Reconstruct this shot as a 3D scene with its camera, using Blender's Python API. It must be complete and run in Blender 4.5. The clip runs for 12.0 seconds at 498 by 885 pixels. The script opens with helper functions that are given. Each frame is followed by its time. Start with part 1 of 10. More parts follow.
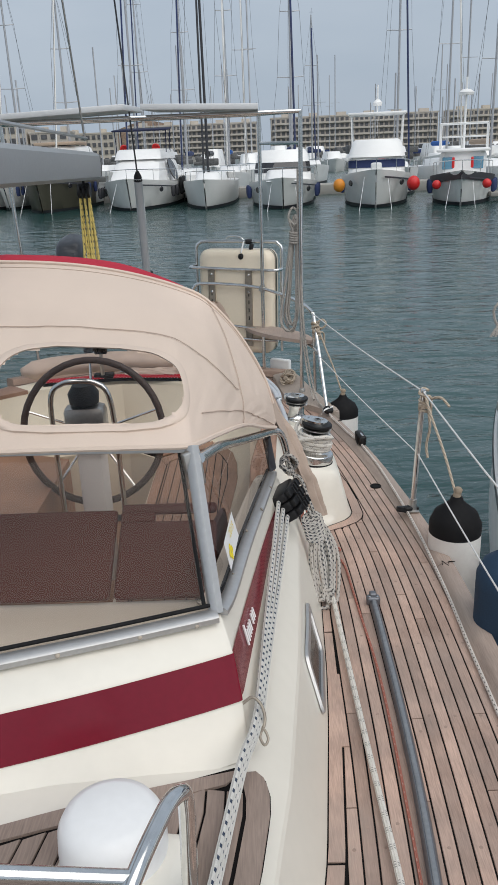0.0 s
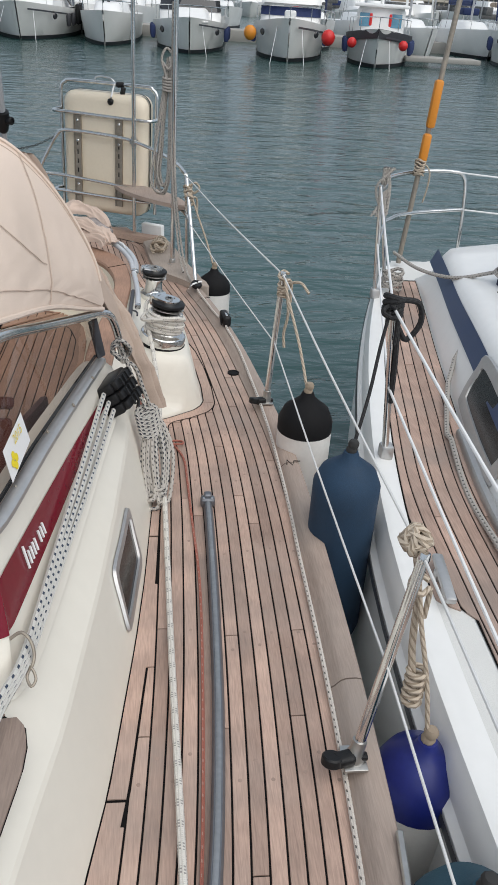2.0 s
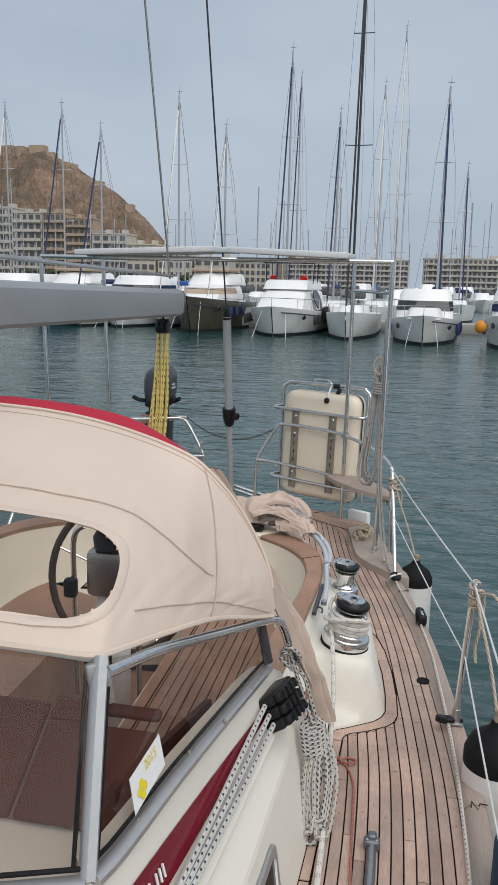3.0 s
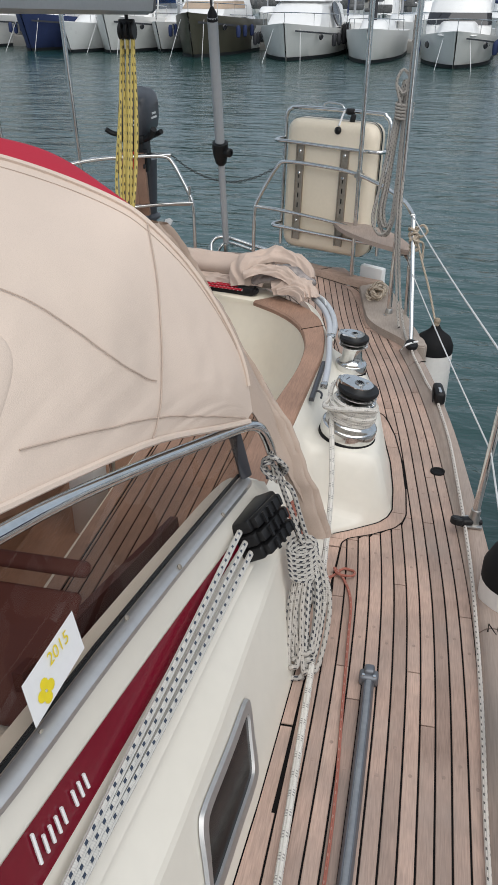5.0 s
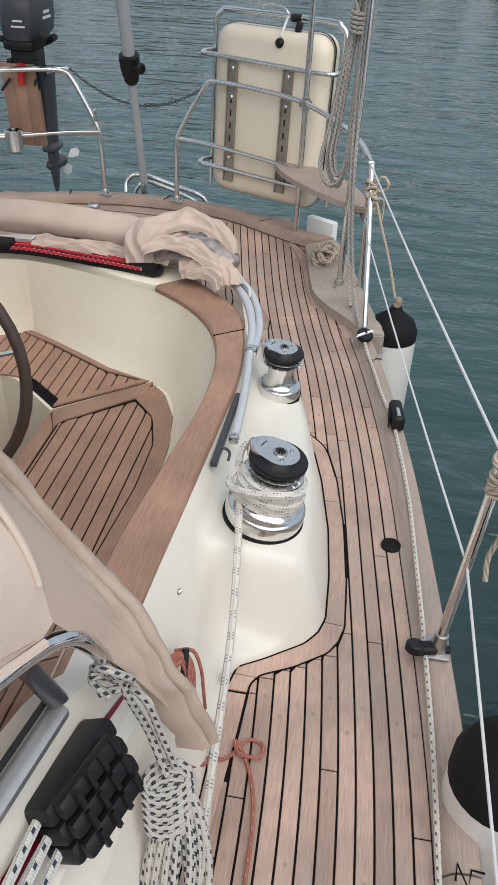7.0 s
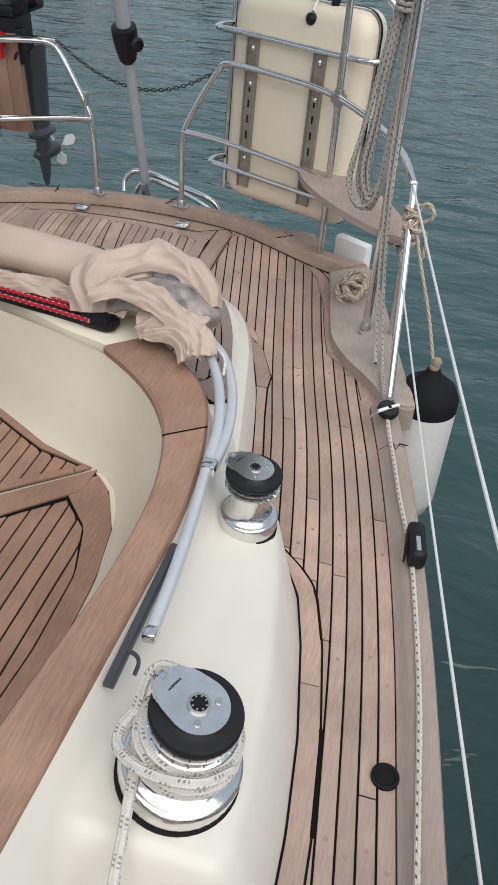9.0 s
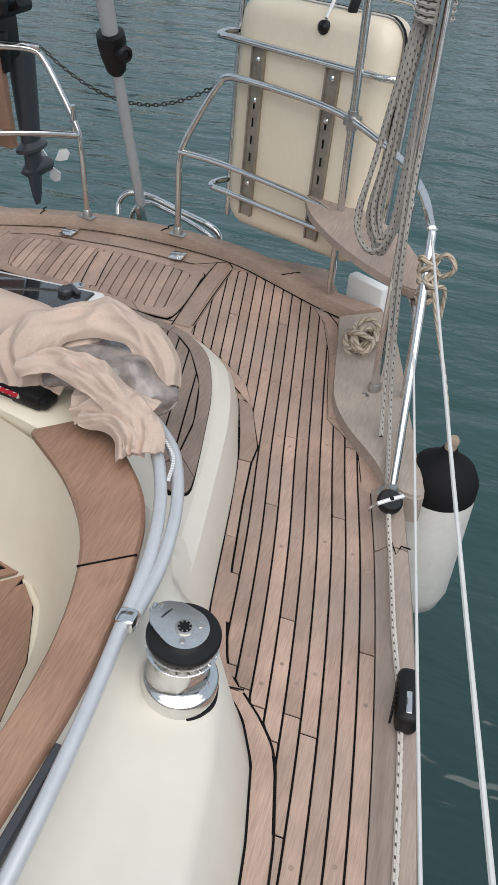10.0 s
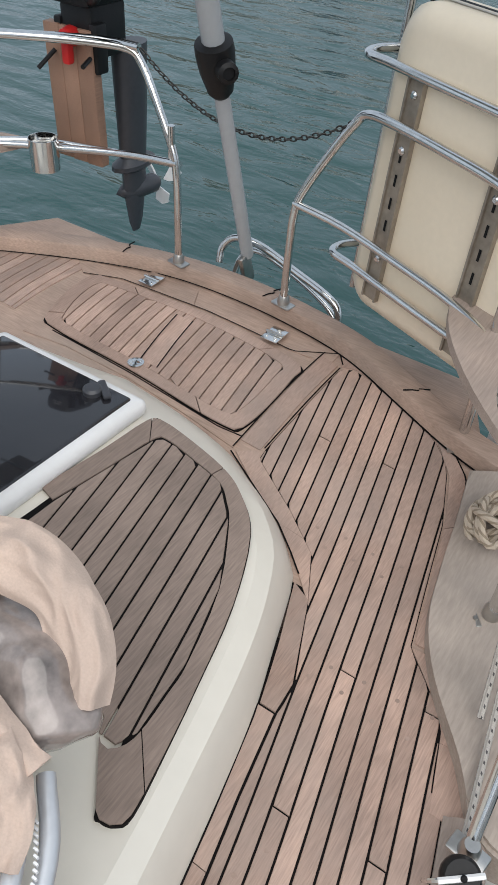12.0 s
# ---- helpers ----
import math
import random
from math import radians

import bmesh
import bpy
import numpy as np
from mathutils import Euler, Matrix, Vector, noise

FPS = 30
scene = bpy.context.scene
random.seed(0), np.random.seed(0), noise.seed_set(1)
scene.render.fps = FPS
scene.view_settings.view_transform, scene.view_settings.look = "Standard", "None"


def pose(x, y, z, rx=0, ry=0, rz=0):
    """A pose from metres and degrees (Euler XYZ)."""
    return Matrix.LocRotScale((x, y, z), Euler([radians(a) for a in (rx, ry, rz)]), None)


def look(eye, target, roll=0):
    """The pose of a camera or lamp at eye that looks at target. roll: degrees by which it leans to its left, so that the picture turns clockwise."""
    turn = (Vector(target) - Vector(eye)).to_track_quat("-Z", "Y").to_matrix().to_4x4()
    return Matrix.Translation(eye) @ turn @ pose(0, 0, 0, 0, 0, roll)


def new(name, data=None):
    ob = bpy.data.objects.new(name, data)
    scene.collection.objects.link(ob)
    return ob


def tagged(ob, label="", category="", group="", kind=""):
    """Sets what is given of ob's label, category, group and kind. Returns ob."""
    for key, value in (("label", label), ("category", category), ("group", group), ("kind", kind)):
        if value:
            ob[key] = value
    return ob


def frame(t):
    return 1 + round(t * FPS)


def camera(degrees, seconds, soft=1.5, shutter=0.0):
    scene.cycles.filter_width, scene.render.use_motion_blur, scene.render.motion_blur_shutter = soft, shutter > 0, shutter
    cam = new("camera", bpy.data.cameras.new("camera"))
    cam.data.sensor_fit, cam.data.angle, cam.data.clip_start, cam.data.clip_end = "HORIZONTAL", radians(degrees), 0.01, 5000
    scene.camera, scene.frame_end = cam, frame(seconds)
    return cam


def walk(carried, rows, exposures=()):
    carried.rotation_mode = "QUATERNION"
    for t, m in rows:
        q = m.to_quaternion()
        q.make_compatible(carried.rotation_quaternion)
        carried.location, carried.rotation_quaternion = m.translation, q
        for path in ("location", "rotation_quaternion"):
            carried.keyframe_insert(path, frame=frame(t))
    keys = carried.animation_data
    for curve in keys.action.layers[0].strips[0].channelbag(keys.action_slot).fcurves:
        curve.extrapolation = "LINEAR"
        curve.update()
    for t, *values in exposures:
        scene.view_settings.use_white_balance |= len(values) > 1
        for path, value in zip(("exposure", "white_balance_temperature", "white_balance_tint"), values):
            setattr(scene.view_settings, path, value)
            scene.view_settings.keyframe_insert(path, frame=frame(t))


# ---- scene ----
cam = camera(35.4, 12.0)
PATH = [
    (0, (0.094, 0.2, 2.72), (0.052, 2.074, 2.022), -2.4),
    (0.5, (0.201, 0.247, 2.682), (0.258, 2.01, 1.74), -2.7),
    (1, (0.31, 0.323, 2.623), (0.461, 1.939, 1.454), -3.0),
    (1.5, (0.298, 0.377, 2.646), (0.579, 1.935, 1.423), 0.5),
    (2, (0.325, 0.481, 2.683), (0.54, 2.198, 1.681), 3.8),
    (2.5, (0.447, 0.555, 2.792), (0.302, 2.473, 2.245), 2.1),
    (3, (0.477, 0.596, 2.798), (0.104, 2.521, 2.4), 1.3),
    (3.5, (0.49, 0.732, 2.733), (0.104, 2.595, 2.117), 0.8),
    (3.7, (0.482, 0.838, 2.684), (0.112, 2.658, 1.942), 0.6),
    (5.3, (0.466, 1.34, 2.666), (0.103, 3.035, 1.668), 0.5),
    (5.5, (0.474, 1.435, 2.665), (0.102, 3.122, 1.657), 0.8),
    (6, (0.433, 1.679, 2.648), (0.149, 3.346, 1.58), 1.7),
    (6.5, (0.398, 1.917, 2.637), (0.209, 3.549, 1.497), 2.3),
    (7, (0.477, 2.211, 2.611), (0.244, 3.812, 1.434), 2.5),
    (7.5, (0.498, 2.401, 2.605), (0.243, 3.986, 1.411), 1.0),
    (7.7, (0.506, 2.459, 2.591), (0.261, 4.043, 1.395), 0.8),
    (9.3, (0.533, 3.179, 2.505), (0.181, 4.709, 1.266), 4.5),
    (9.5, (0.551, 3.274, 2.495), (0.174, 4.801, 1.259), 4.1),
    (10, (0.565, 3.528, 2.472), (0.138, 5.037, 1.23), 3.9),
    (10.5, (0.512, 3.673, 2.491), (0.079, 5.165, 1.232), 3.9),
    (11, (0.5, 3.941, 2.44), (-0.021, 5.417, 1.196), 4.0),
    (11.5, (0.495, 4.226, 2.458), (-0.142, 5.645, 1.2), 4.1),
    (12, (0.431, 4.469, 2.435), (-0.335, 5.752, 1.105), 4.3),
]
walk(cam, [(t, look(eye, target, roll)) for t, eye, target, roll in PATH], [(0, 0.0), (1.5, 0.11), (3, 0.03), (3.5, -0.02), (5.5, 0.12), (7, 0.23), (9.5, 0.18), (12, 0.30)])

# ---- world, sun, exposure ----
SUN_ELEV, SUN_TURN = 52, 150
world = bpy.data.worlds.new("overcast_sky")
scene.world = world
world.use_nodes = True
wn, wl = world.node_tree.nodes, world.node_tree.links
wn.clear()
w_out = wn.new("ShaderNodeOutputWorld")
w_bg = wn.new("ShaderNodeBackground")
w_sky = wn.new("ShaderNodeTexSky")
w_sky.sky_type = "NISHITA"
w_sky.sun_disc = False
w_sky.sun_elevation, w_sky.sun_rotation = radians(SUN_ELEV), radians(SUN_TURN)
w_sky.dust_density = 4.0
w_mul = wn.new("ShaderNodeMixRGB")
w_mul.blend_type = "MULTIPLY"
w_mul.inputs[0].default_value = 1.0
w_mul.inputs[2].default_value = (0.08, 0.08, 0.08, 1)
w_co = wn.new("ShaderNodeTexCoord")
w_map = wn.new("ShaderNodeMapping")
w_map.inputs["Scale"].default_value = (1.0, 1.0, 3.0)
w_noise = wn.new("ShaderNodeTexNoise")
w_noise.inputs["Scale"].default_value = 2.2
w_noise.inputs["Detail"].default_value = 5
w_ramp = wn.new("ShaderNodeValToRGB")
w_ramp.color_ramp.elements[0].position, w_ramp.color_ramp.elements[1].position = 0.3, 0.72
w_ramp.color_ramp.elements[0].color = (0.42, 0.50, 0.60, 1)
w_ramp.color_ramp.elements[1].color = (0.545, 0.615, 0.70, 1)
w_mix = wn.new("ShaderNodeMixRGB")
w_mix.inputs[0].default_value = 0.86
wl.new(w_co.outputs["Generated"], w_map.inputs["Vector"])
wl.new(w_map.outputs["Vector"], w_noise.inputs["Vector"])
wl.new(w_noise.outputs["Fac"], w_ramp.inputs["Fac"])
wl.new(w_sky.outputs["Color"], w_mul.inputs[1])
wl.new(w_mul.outputs["Color"], w_mix.inputs[1])
wl.new(w_ramp.outputs["Color"], w_mix.inputs[2])
wl.new(w_mix.outputs["Color"], w_bg.inputs["Color"])
w_bg.inputs["Strength"].default_value = 1.0
wl.new(w_bg.outputs["Background"], w_out.inputs["Surface"])

sun = new("sun", bpy.data.lights.new("sun", "SUN"))
sun.data.energy, sun.data.angle, sun.data.color = 2.15, radians(80), (1.0, 0.96, 0.9)
sun.matrix_world = look((0, 0, 30), (-9.0, 13.0, 8.0))

# ---- materials ----


def mat(name, col, rough=0.5, metal=0.0, var=0.12, scale=6.0, bump=0.0, fine=60.0, stretch=(1, 1, 1), rnd=0.0, stain=None, stain_amt=0.0, coat=0.0, spec=0.5):
    """Principled material with coarse and fine variation, fine relief and an optional stain colour."""
    m = bpy.data.materials.new(name)
    m.use_nodes = True
    nt = m.node_tree
    n, l = nt.nodes, nt.links
    bs = n["Principled BSDF"]
    bs.inputs["Metallic"].default_value = metal
    bs.inputs["Coat Weight"].default_value = coat
    bs.inputs["Specular IOR Level"].default_value = spec
    co = n.new("ShaderNodeTexCoord")
    mp = n.new("ShaderNodeMapping")
    mp.inputs["Scale"].default_value = stretch
    l.new(co.outputs["Object"], mp.inputs["Vector"])
    big = n.new("ShaderNodeTexNoise")
    big.inputs["Scale"].default_value, big.inputs["Detail"].default_value = scale, 4
    l.new(co.outputs["Object"], big.inputs["Vector"])
    small = n.new("ShaderNodeTexNoise")
    small.inputs["Scale"].default_value, small.inputs["Detail"].default_value = fine, 5
    l.new(mp.outputs["Vector"], small.inputs["Vector"])
    add = n.new("ShaderNodeMath")
    add.operation = "ADD"
    l.new(big.outputs["Fac"], add.inputs[0])
    l.new(small.outputs["Fac"], add.inputs[1])
    mr = n.new("ShaderNodeMapRange")
    mr.inputs["From Min"].default_value, mr.inputs["From Max"].default_value = 0.6, 1.4
    mr.inputs["To Min"].default_value, mr.inputs["To Max"].default_value = 1 - var, 1 + var
    l.new(add.outputs[0], mr.inputs["Value"])
    hv = n.new("ShaderNodeHueSaturation")
    hv.inputs["Color"].default_value = (*col, 1)
    last = mr.outputs[0]
    if rnd:
        oi = n.new("ShaderNodeObjectInfo")
        r2 = n.new("ShaderNodeMapRange")
        r2.inputs["To Min"].default_value, r2.inputs["To Max"].default_value = 1 - rnd, 1 + rnd
        l.new(oi.outputs["Random"], r2.inputs["Value"])
        mu = n.new("ShaderNodeMath")
        mu.operation = "MULTIPLY"
        l.new(last, mu.inputs[0])
        l.new(r2.outputs[0], mu.inputs[1])
        last = mu.outputs[0]
    l.new(last, hv.inputs["Value"])
    colour = hv.outputs["Color"]
    if stain:
        sn = n.new("ShaderNodeTexNoise")
        sn.inputs["Scale"].default_value, sn.inputs["Detail"].default_value = scale * 0.45, 6
        l.new(co.outputs["Object"], sn.inputs["Vector"])
        sr = n.new("ShaderNodeMapRange")
        sr.inputs["From Min"].default_value, sr.inputs["From Max"].default_value = 0.42, 0.72
        sr.inputs["To Max"].default_value = stain_amt
        l.new(sn.outputs["Fac"], sr.inputs["Value"])
        mx = n.new("ShaderNodeMixRGB")
        mx.inputs[2].default_value = (*stain, 1)
        l.new(sr.outputs[0], mx.inputs[0])
        l.new(colour, mx.inputs[1])
        colour = mx.outputs[0]
    l.new(colour, bs.inputs["Base Color"])
    rr = n.new("ShaderNodeMapRange")
    rr.inputs["To Min"].default_value, rr.inputs["To Max"].default_value = max(0.02, rough * 0.8), min(1, rough * 1.2)
    l.new(big.outputs["Fac"], rr.inputs["Value"])
    l.new(rr.outputs[0], bs.inputs["Roughness"])
    if bump:
        bp = n.new("ShaderNodeBump")
        bp.inputs["Strength"].default_value, bp.inputs["Distance"].default_value = bump, 0.002
        l.new(small.outputs["Fac"], bp.inputs["Height"])
        l.new(bp.outputs["Normal"], bs.inputs["Normal"])
    return m


def rope_mat(name, base, fleck_or_groove, pitch=0.02, around=4, long_=0.4, wide=0.5, cluster=0.0, twist=0.0):
    """Cordage: tracer flecks in staggered rows (or in clusters), or laid strands with groove shade in the colour, with
    braid relief.
    """
    m = mat(name, base, 0.85, var=0.12, scale=20, fine=200)
    n, l = m.node_tree.nodes, m.node_tree.links
    bs = n["Principled BSDF"]

    def calc(op, a, b=0.0, c=0.0):
        nd = n.new("ShaderNodeMath")
        nd.operation = op
        for sock, val in zip(nd.inputs, (a, b, c)):
            if isinstance(val, (int, float)):
                sock.default_value = val
            else:
                l.new(val, sock)
        return nd.outputs[0]

    co = n.new("ShaderNodeTexCoord")
    xyz = n.new("ShaderNodeSeparateXYZ")
    l.new(co.outputs["UV"], xyz.inputs[0])
    u, v = xyz.outputs[0], xyz.outputs[1]
    if twist:
        ph = calc("FRACT", calc("MULTIPLY_ADD", v, 3.0, calc("MULTIPLY", u, 1 / twist)))
        height = calc("SINE", calc("MULTIPLY", ph, math.pi))
        # Strand grooves take the second tone: their shade is put into the colour.
        mask = calc("MULTIPLY", calc("LESS_THAN", height, 0.55), 0.75)
    else:
        rowv = calc("MULTIPLY", v, float(around))
        row = calc("FLOOR", rowv)
        inrow = calc("SUBTRACT", rowv, row)
        along = calc("ADD", calc("MULTIPLY_ADD", row, 0.5, calc("MULTIPLY", u, 1 / pitch)), calc("MULTIPLY", inrow, 0.3))
        mask = calc("MULTIPLY", calc("LESS_THAN", calc("FRACT", along), long_), calc("LESS_THAN", inrow, wide))
        if cluster:
            cl_ = calc("FRACT", calc("MULTIPLY_ADD", calc("FLOOR", calc("MULTIPLY", v, 2.0)), 0.5, calc("MULTIPLY", u, 1 / cluster)))
            mask = calc("MULTIPLY", mask, calc("LESS_THAN", cl_, 0.36))
        w = 2 * math.pi
        p1 = calc("SINE", calc("MULTIPLY_ADD", v, 4 * w, calc("MULTIPLY", u, w / 0.009)))
        p2 = calc("SINE", calc("MULTIPLY_ADD", v, -4 * w, calc("MULTIPLY", u, w / 0.009)))
        height = calc("MULTIPLY_ADD", calc("MULTIPLY", p1, p2), 0.5, 0.5)
    mx = n.new("ShaderNodeMixRGB")
    mx.inputs[2].default_value = (*fleck_or_groove, 1)
    l.new(mask, mx.inputs[0])
    prev = bs.inputs["Base Color"].links[0].from_socket
    l.new(prev, mx.inputs[1])
    l.new(mx.outputs[0], bs.inputs["Base Color"])
    bp = n.new("ShaderNodeBump")
    bp.inputs["Strength"].default_value, bp.inputs["Distance"].default_value = 0.7, 0.0015
    l.new(height, bp.inputs["Height"])
    l.new(bp.outputs["Normal"], bs.inputs["Normal"])
    return m


def glass_mat(name, tint, rough=0.02, through_amt=0.6):
    """Thin tinted pane: part see-through, part mirror by angle."""
    m = bpy.data.materials.new(name)
    m.use_nodes = True
    n, l = m.node_tree.nodes, m.node_tree.links
    n.clear()
    out = n.new("ShaderNodeOutputMaterial")
    tr = n.new("ShaderNodeBsdfTransparent")
    tr.inputs[0].default_value = (*tint, 1)
    gl = n.new("ShaderNodeBsdfGlossy")
    gl.inputs["Roughness"].default_value = rough
    fr = n.new("ShaderNodeLayerWeight")
    fr.inputs[0].default_value = 0.5
    pw = n.new("ShaderNodeMath")
    pw.operation = "POWER"
    pw.inputs[1].default_value = 4.0
    l.new(fr.outputs["Facing"], pw.inputs[0])
    am = n.new("ShaderNodeMath")
    am.operation = "MULTIPLY_ADD"
    am.inputs[1].default_value, am.inputs[2].default_value = 0.5, 0.022
    l.new(pw.outputs[0], am.inputs[0])
    mx = n.new("ShaderNodeMixShader")
    l.new(am.outputs[0], mx.inputs[0])
    l.new(tr.outputs[0], mx.inputs[1])
    l.new(gl.outputs[0], mx.inputs[2])
    l.new(mx.outputs[0], out.inputs["Surface"])
    return m


TEAK = mat("weathered_teak", (0.442, 0.307, 0.247), 0.75, var=0.34, scale=7, bump=0.5, fine=60, stretch=(6, 0.3, 6), rnd=0.2, stain=(0.285, 0.24, 0.215), stain_amt=0.7)
TEAK_RAIL = mat("rail_teak", (0.40, 0.31, 0.26), 0.75, var=0.28, scale=4, bump=0.35, fine=45, stretch=(6, 0.35, 6), rnd=0.06, stain=(0.30, 0.275, 0.25), stain_amt=0.6)
TEAK_STERN = mat("stern_teak", (0.40, 0.285, 0.225), 0.7, var=0.32, scale=6, bump=0.35, fine=45, stretch=(0.5, 5, 5), rnd=0.08, stain=(0.28, 0.24, 0.21), stain_amt=0.5)
TEAK_CAP = mat("oiled_teak", (0.315, 0.185, 0.127), 0.55, var=0.36, scale=6, bump=0.35, fine=60, stretch=(6, 0.4, 6), rnd=0.08)
TEAK_GREY = mat("silver_grey_teak", (0.385, 0.325, 0.28), 0.8, var=0.25, scale=7, bump=0.4, fine=45, stretch=(4, 0.5, 4), stain=(0.27, 0.23, 0.2), stain_amt=0.5)
TEAK_BUNG = mat("bung_teak", (0.33, 0.24, 0.198), 0.75, var=0.25, scale=20)
TEAK_DARK = mat("damp_teak", (0.255, 0.195, 0.163), 0.7, var=0.34, scale=5, bump=0.35, fine=45, stretch=(6, 0.4, 6), rnd=0.1)
CAULK = mat("black_caulking", (0.008, 0.007, 0.007), 0.8, var=0.2, spec=0.1)
GEL = mat("cream_gelcoat", (0.74, 0.705, 0.63), 0.3, var=0.035, scale=1.6, fine=25, stain=(0.66, 0.615, 0.53), stain_amt=0.4)
GEL_IN = mat("cream_cockpit_gelcoat", (0.76, 0.69, 0.56), 0.35, var=0.04, scale=1.6, fine=25)
WHITE = mat("white_gelcoat", (0.84, 0.84, 0.83), 0.3, var=0.04, scale=1.2, fine=20, stain=(0.62, 0.62, 0.6), stain_amt=0.3)
NONSKID = mat("white_nonskid", (0.68, 0.68, 0.66), 0.7, var=0.06, bump=0.4, fine=300)
RED = mat("wine_red_stripe", (0.17, 0.004, 0.017), 0.2, var=0.1, scale=3)
RED_CLOTH = mat("red_canvas", (0.42, 0.012, 0.035), 0.85, var=0.12, bump=0.3, fine=400)
CANVAS = mat("beige_canvas", (0.645, 0.53, 0.45), 0.9, var=0.09, scale=3, bump=0.35, fine=400, stain=(0.58, 0.48, 0.40), stain_amt=0.5)
CANVAS_EDGE = mat("tan_canvas_binding", (0.47, 0.37, 0.305), 0.9, var=0.12, scale=6, bump=0.3, fine=400)
STEEL = mat("stainless_steel", (0.70, 0.70, 0.69), 0.13, 1.0, var=0.12, scale=9)
STRAP = mat("weathered_steel_strap", (0.34, 0.30, 0.25), 0.5, 0.6, var=0.25, scale=12)
STEEL_DULL = mat("brushed_stainless", (0.5, 0.49, 0.47), 0.34, 1.0, var=0.15, scale=9)
CHAIN = mat("tarnished_chain_steel", (0.075, 0.075, 0.072), 0.5, 0.8, var=0.3, scale=20)
ALU = mat("anodised_aluminium", (0.54, 0.535, 0.53), 0.42, 0.8, var=0.08, scale=6)
ALU_PAINT = mat("grey_painted_aluminium", (0.40, 0.42, 0.44), 0.4, var=0.06, scale=3)
BOOM = mat("dark_grey_boom_paint", (0.27, 0.285, 0.30), 0.4, var=0.08, scale=3)
TRACK = mat("dark_anodised_track", (0.17, 0.18, 0.2), 0.4, 0.6, var=0.15)
TRACK_PALE = mat("pale_track_face", (0.25, 0.265, 0.285), 0.45, 0.4, var=0.2, scale=8)
TUBE = mat("pale_blue_grey_tube", (0.60, 0.62, 0.65), 0.35, 0.35, var=0.08)
BLACK = mat("black_plastic", (0.010, 0.010, 0.011), 0.45, spec=0.3, var=0.25, scale=14, bump=0.15, fine=120)
RUBBER = mat("black_rubber", (0.009, 0.009, 0.010), 0.7, var=0.2, spec=0.2)
DARKGREY = mat("charcoal_paint", (0.05, 0.053, 0.062), 0.35, var=0.15)
FEN_WHITE = mat("white_fender_vinyl", (0.82, 0.81, 0.78), 0.45, var=0.06, scale=5, stain=(0.62, 0.5, 0.45), stain_amt=0.45)
NAVY = mat("navy_fender_cover", (0.014, 0.042, 0.085), 0.8, var=0.25, scale=8, bump=0.3, fine=250)
TEAL = mat("teal_fender_cover", (0.02, 0.065, 0.095), 0.8, var=0.25, scale=8, bump=0.3, fine=250, stain=(0.03, 0.085, 0.11), stain_amt=0.6)
ROYAL = mat("royal_blue_vinyl", (0.012, 0.02, 0.16), 0.4, var=0.15)
NAVY_CLOTH = mat("navy_canvas", (0.012, 0.016, 0.05), 0.85, var=0.2, bump=0.3, fine=300)
STRIPE_BLUE = mat("navy_stripe", (0.02, 0.05, 0.13), 0.35, var=0.1)
SMOKE = mat("dark_tinted_acrylic", (0.02, 0.02, 0.024), 0.06, var=0.2, coat=0.5)
PORT = mat("portlight_glass", (0.022, 0.022, 0.023), 0.15, var=0.3, spec=0.35)
CREAM = mat("cream_raft_case", (0.82, 0.72, 0.575), 0.35, var=0.04, scale=2.5, stain=(0.66, 0.58, 0.43), stain_amt=0.35)
MAHOG = mat("dark_mahogany", (0.10, 0.036, 0.030), 0.6, spec=0.2, var=0.1, scale=3, fine=6, stretch=(0.4, 4, 4))
SEAT_WHITE = mat("white_vent_plastic", (0.80, 0.80, 0.80), 0.3, var=0.03)
ORANGE = mat("orange_float", (0.66, 0.24, 0.02), 0.5, var=0.1)
BALL_RED = mat("red_ball_fender", (0.6, 0.02, 0.02), 0.4, var=0.1)
ROPE_W = rope_mat("white_line_dark_fleck", (0.66, 0.63, 0.58), (0.30, 0.285, 0.27), 0.007, 6, 0.5, 0.55, cluster=0.05)
ROPE_F = rope_mat("white_line_dotted", (0.62, 0.57, 0.52), (0.10, 0.09, 0.085), 0.022, 4, 0.3, 0.35)
ROPE_B = rope_mat("white_line_navy_fleck", (0.54, 0.53, 0.50), (0.03, 0.045, 0.075), 0.026, 4, 0.33, 0.42)
ROPE_G = rope_mat("grey_white_braid", (0.44, 0.41, 0.375), (0.07, 0.065, 0.065), 0.022, 4, 0.3, 0.35)
ROPE_K = rope_mat("white_line_black_fleck", (0.44, 0.42, 0.39), (0.035, 0.038, 0.05), 0.018, 4, 0.45, 0.52)
ROPE_Y = rope_mat("yellow_black_braid", (0.55, 0.43, 0.13), (0.07, 0.06, 0.035), 0.04, 3, 0.35, 0.4)
ROPE_R = rope_mat("red_line", (0.37, 0.13, 0.095), (0.46, 0.27, 0.22), 0.03, 3, 0.25, 0.3)
ROPE_RB = rope_mat("bright_red_line", (0.42, 0.01, 0.025), (0.6, 0.5, 0.5), 0.02, 3, 0.25, 0.35)
ROPE_H = rope_mat("hemp_rope", (0.52, 0.44, 0.35), (0.24, 0.185, 0.13), twist=0.03)
ROPE_BK = rope_mat("black_line", (0.015, 0.015, 0.017), (0.03, 0.03, 0.03))
WIRE = mat("coated_wire", (0.66, 0.66, 0.65), 0.4, var=0.08)
PANE = glass_mat("faintly_tinted_pane", (0.74, 0.68, 0.64))
VINYL = glass_mat("clear_vinyl", (0.82, 0.80, 0.78), 0.06)


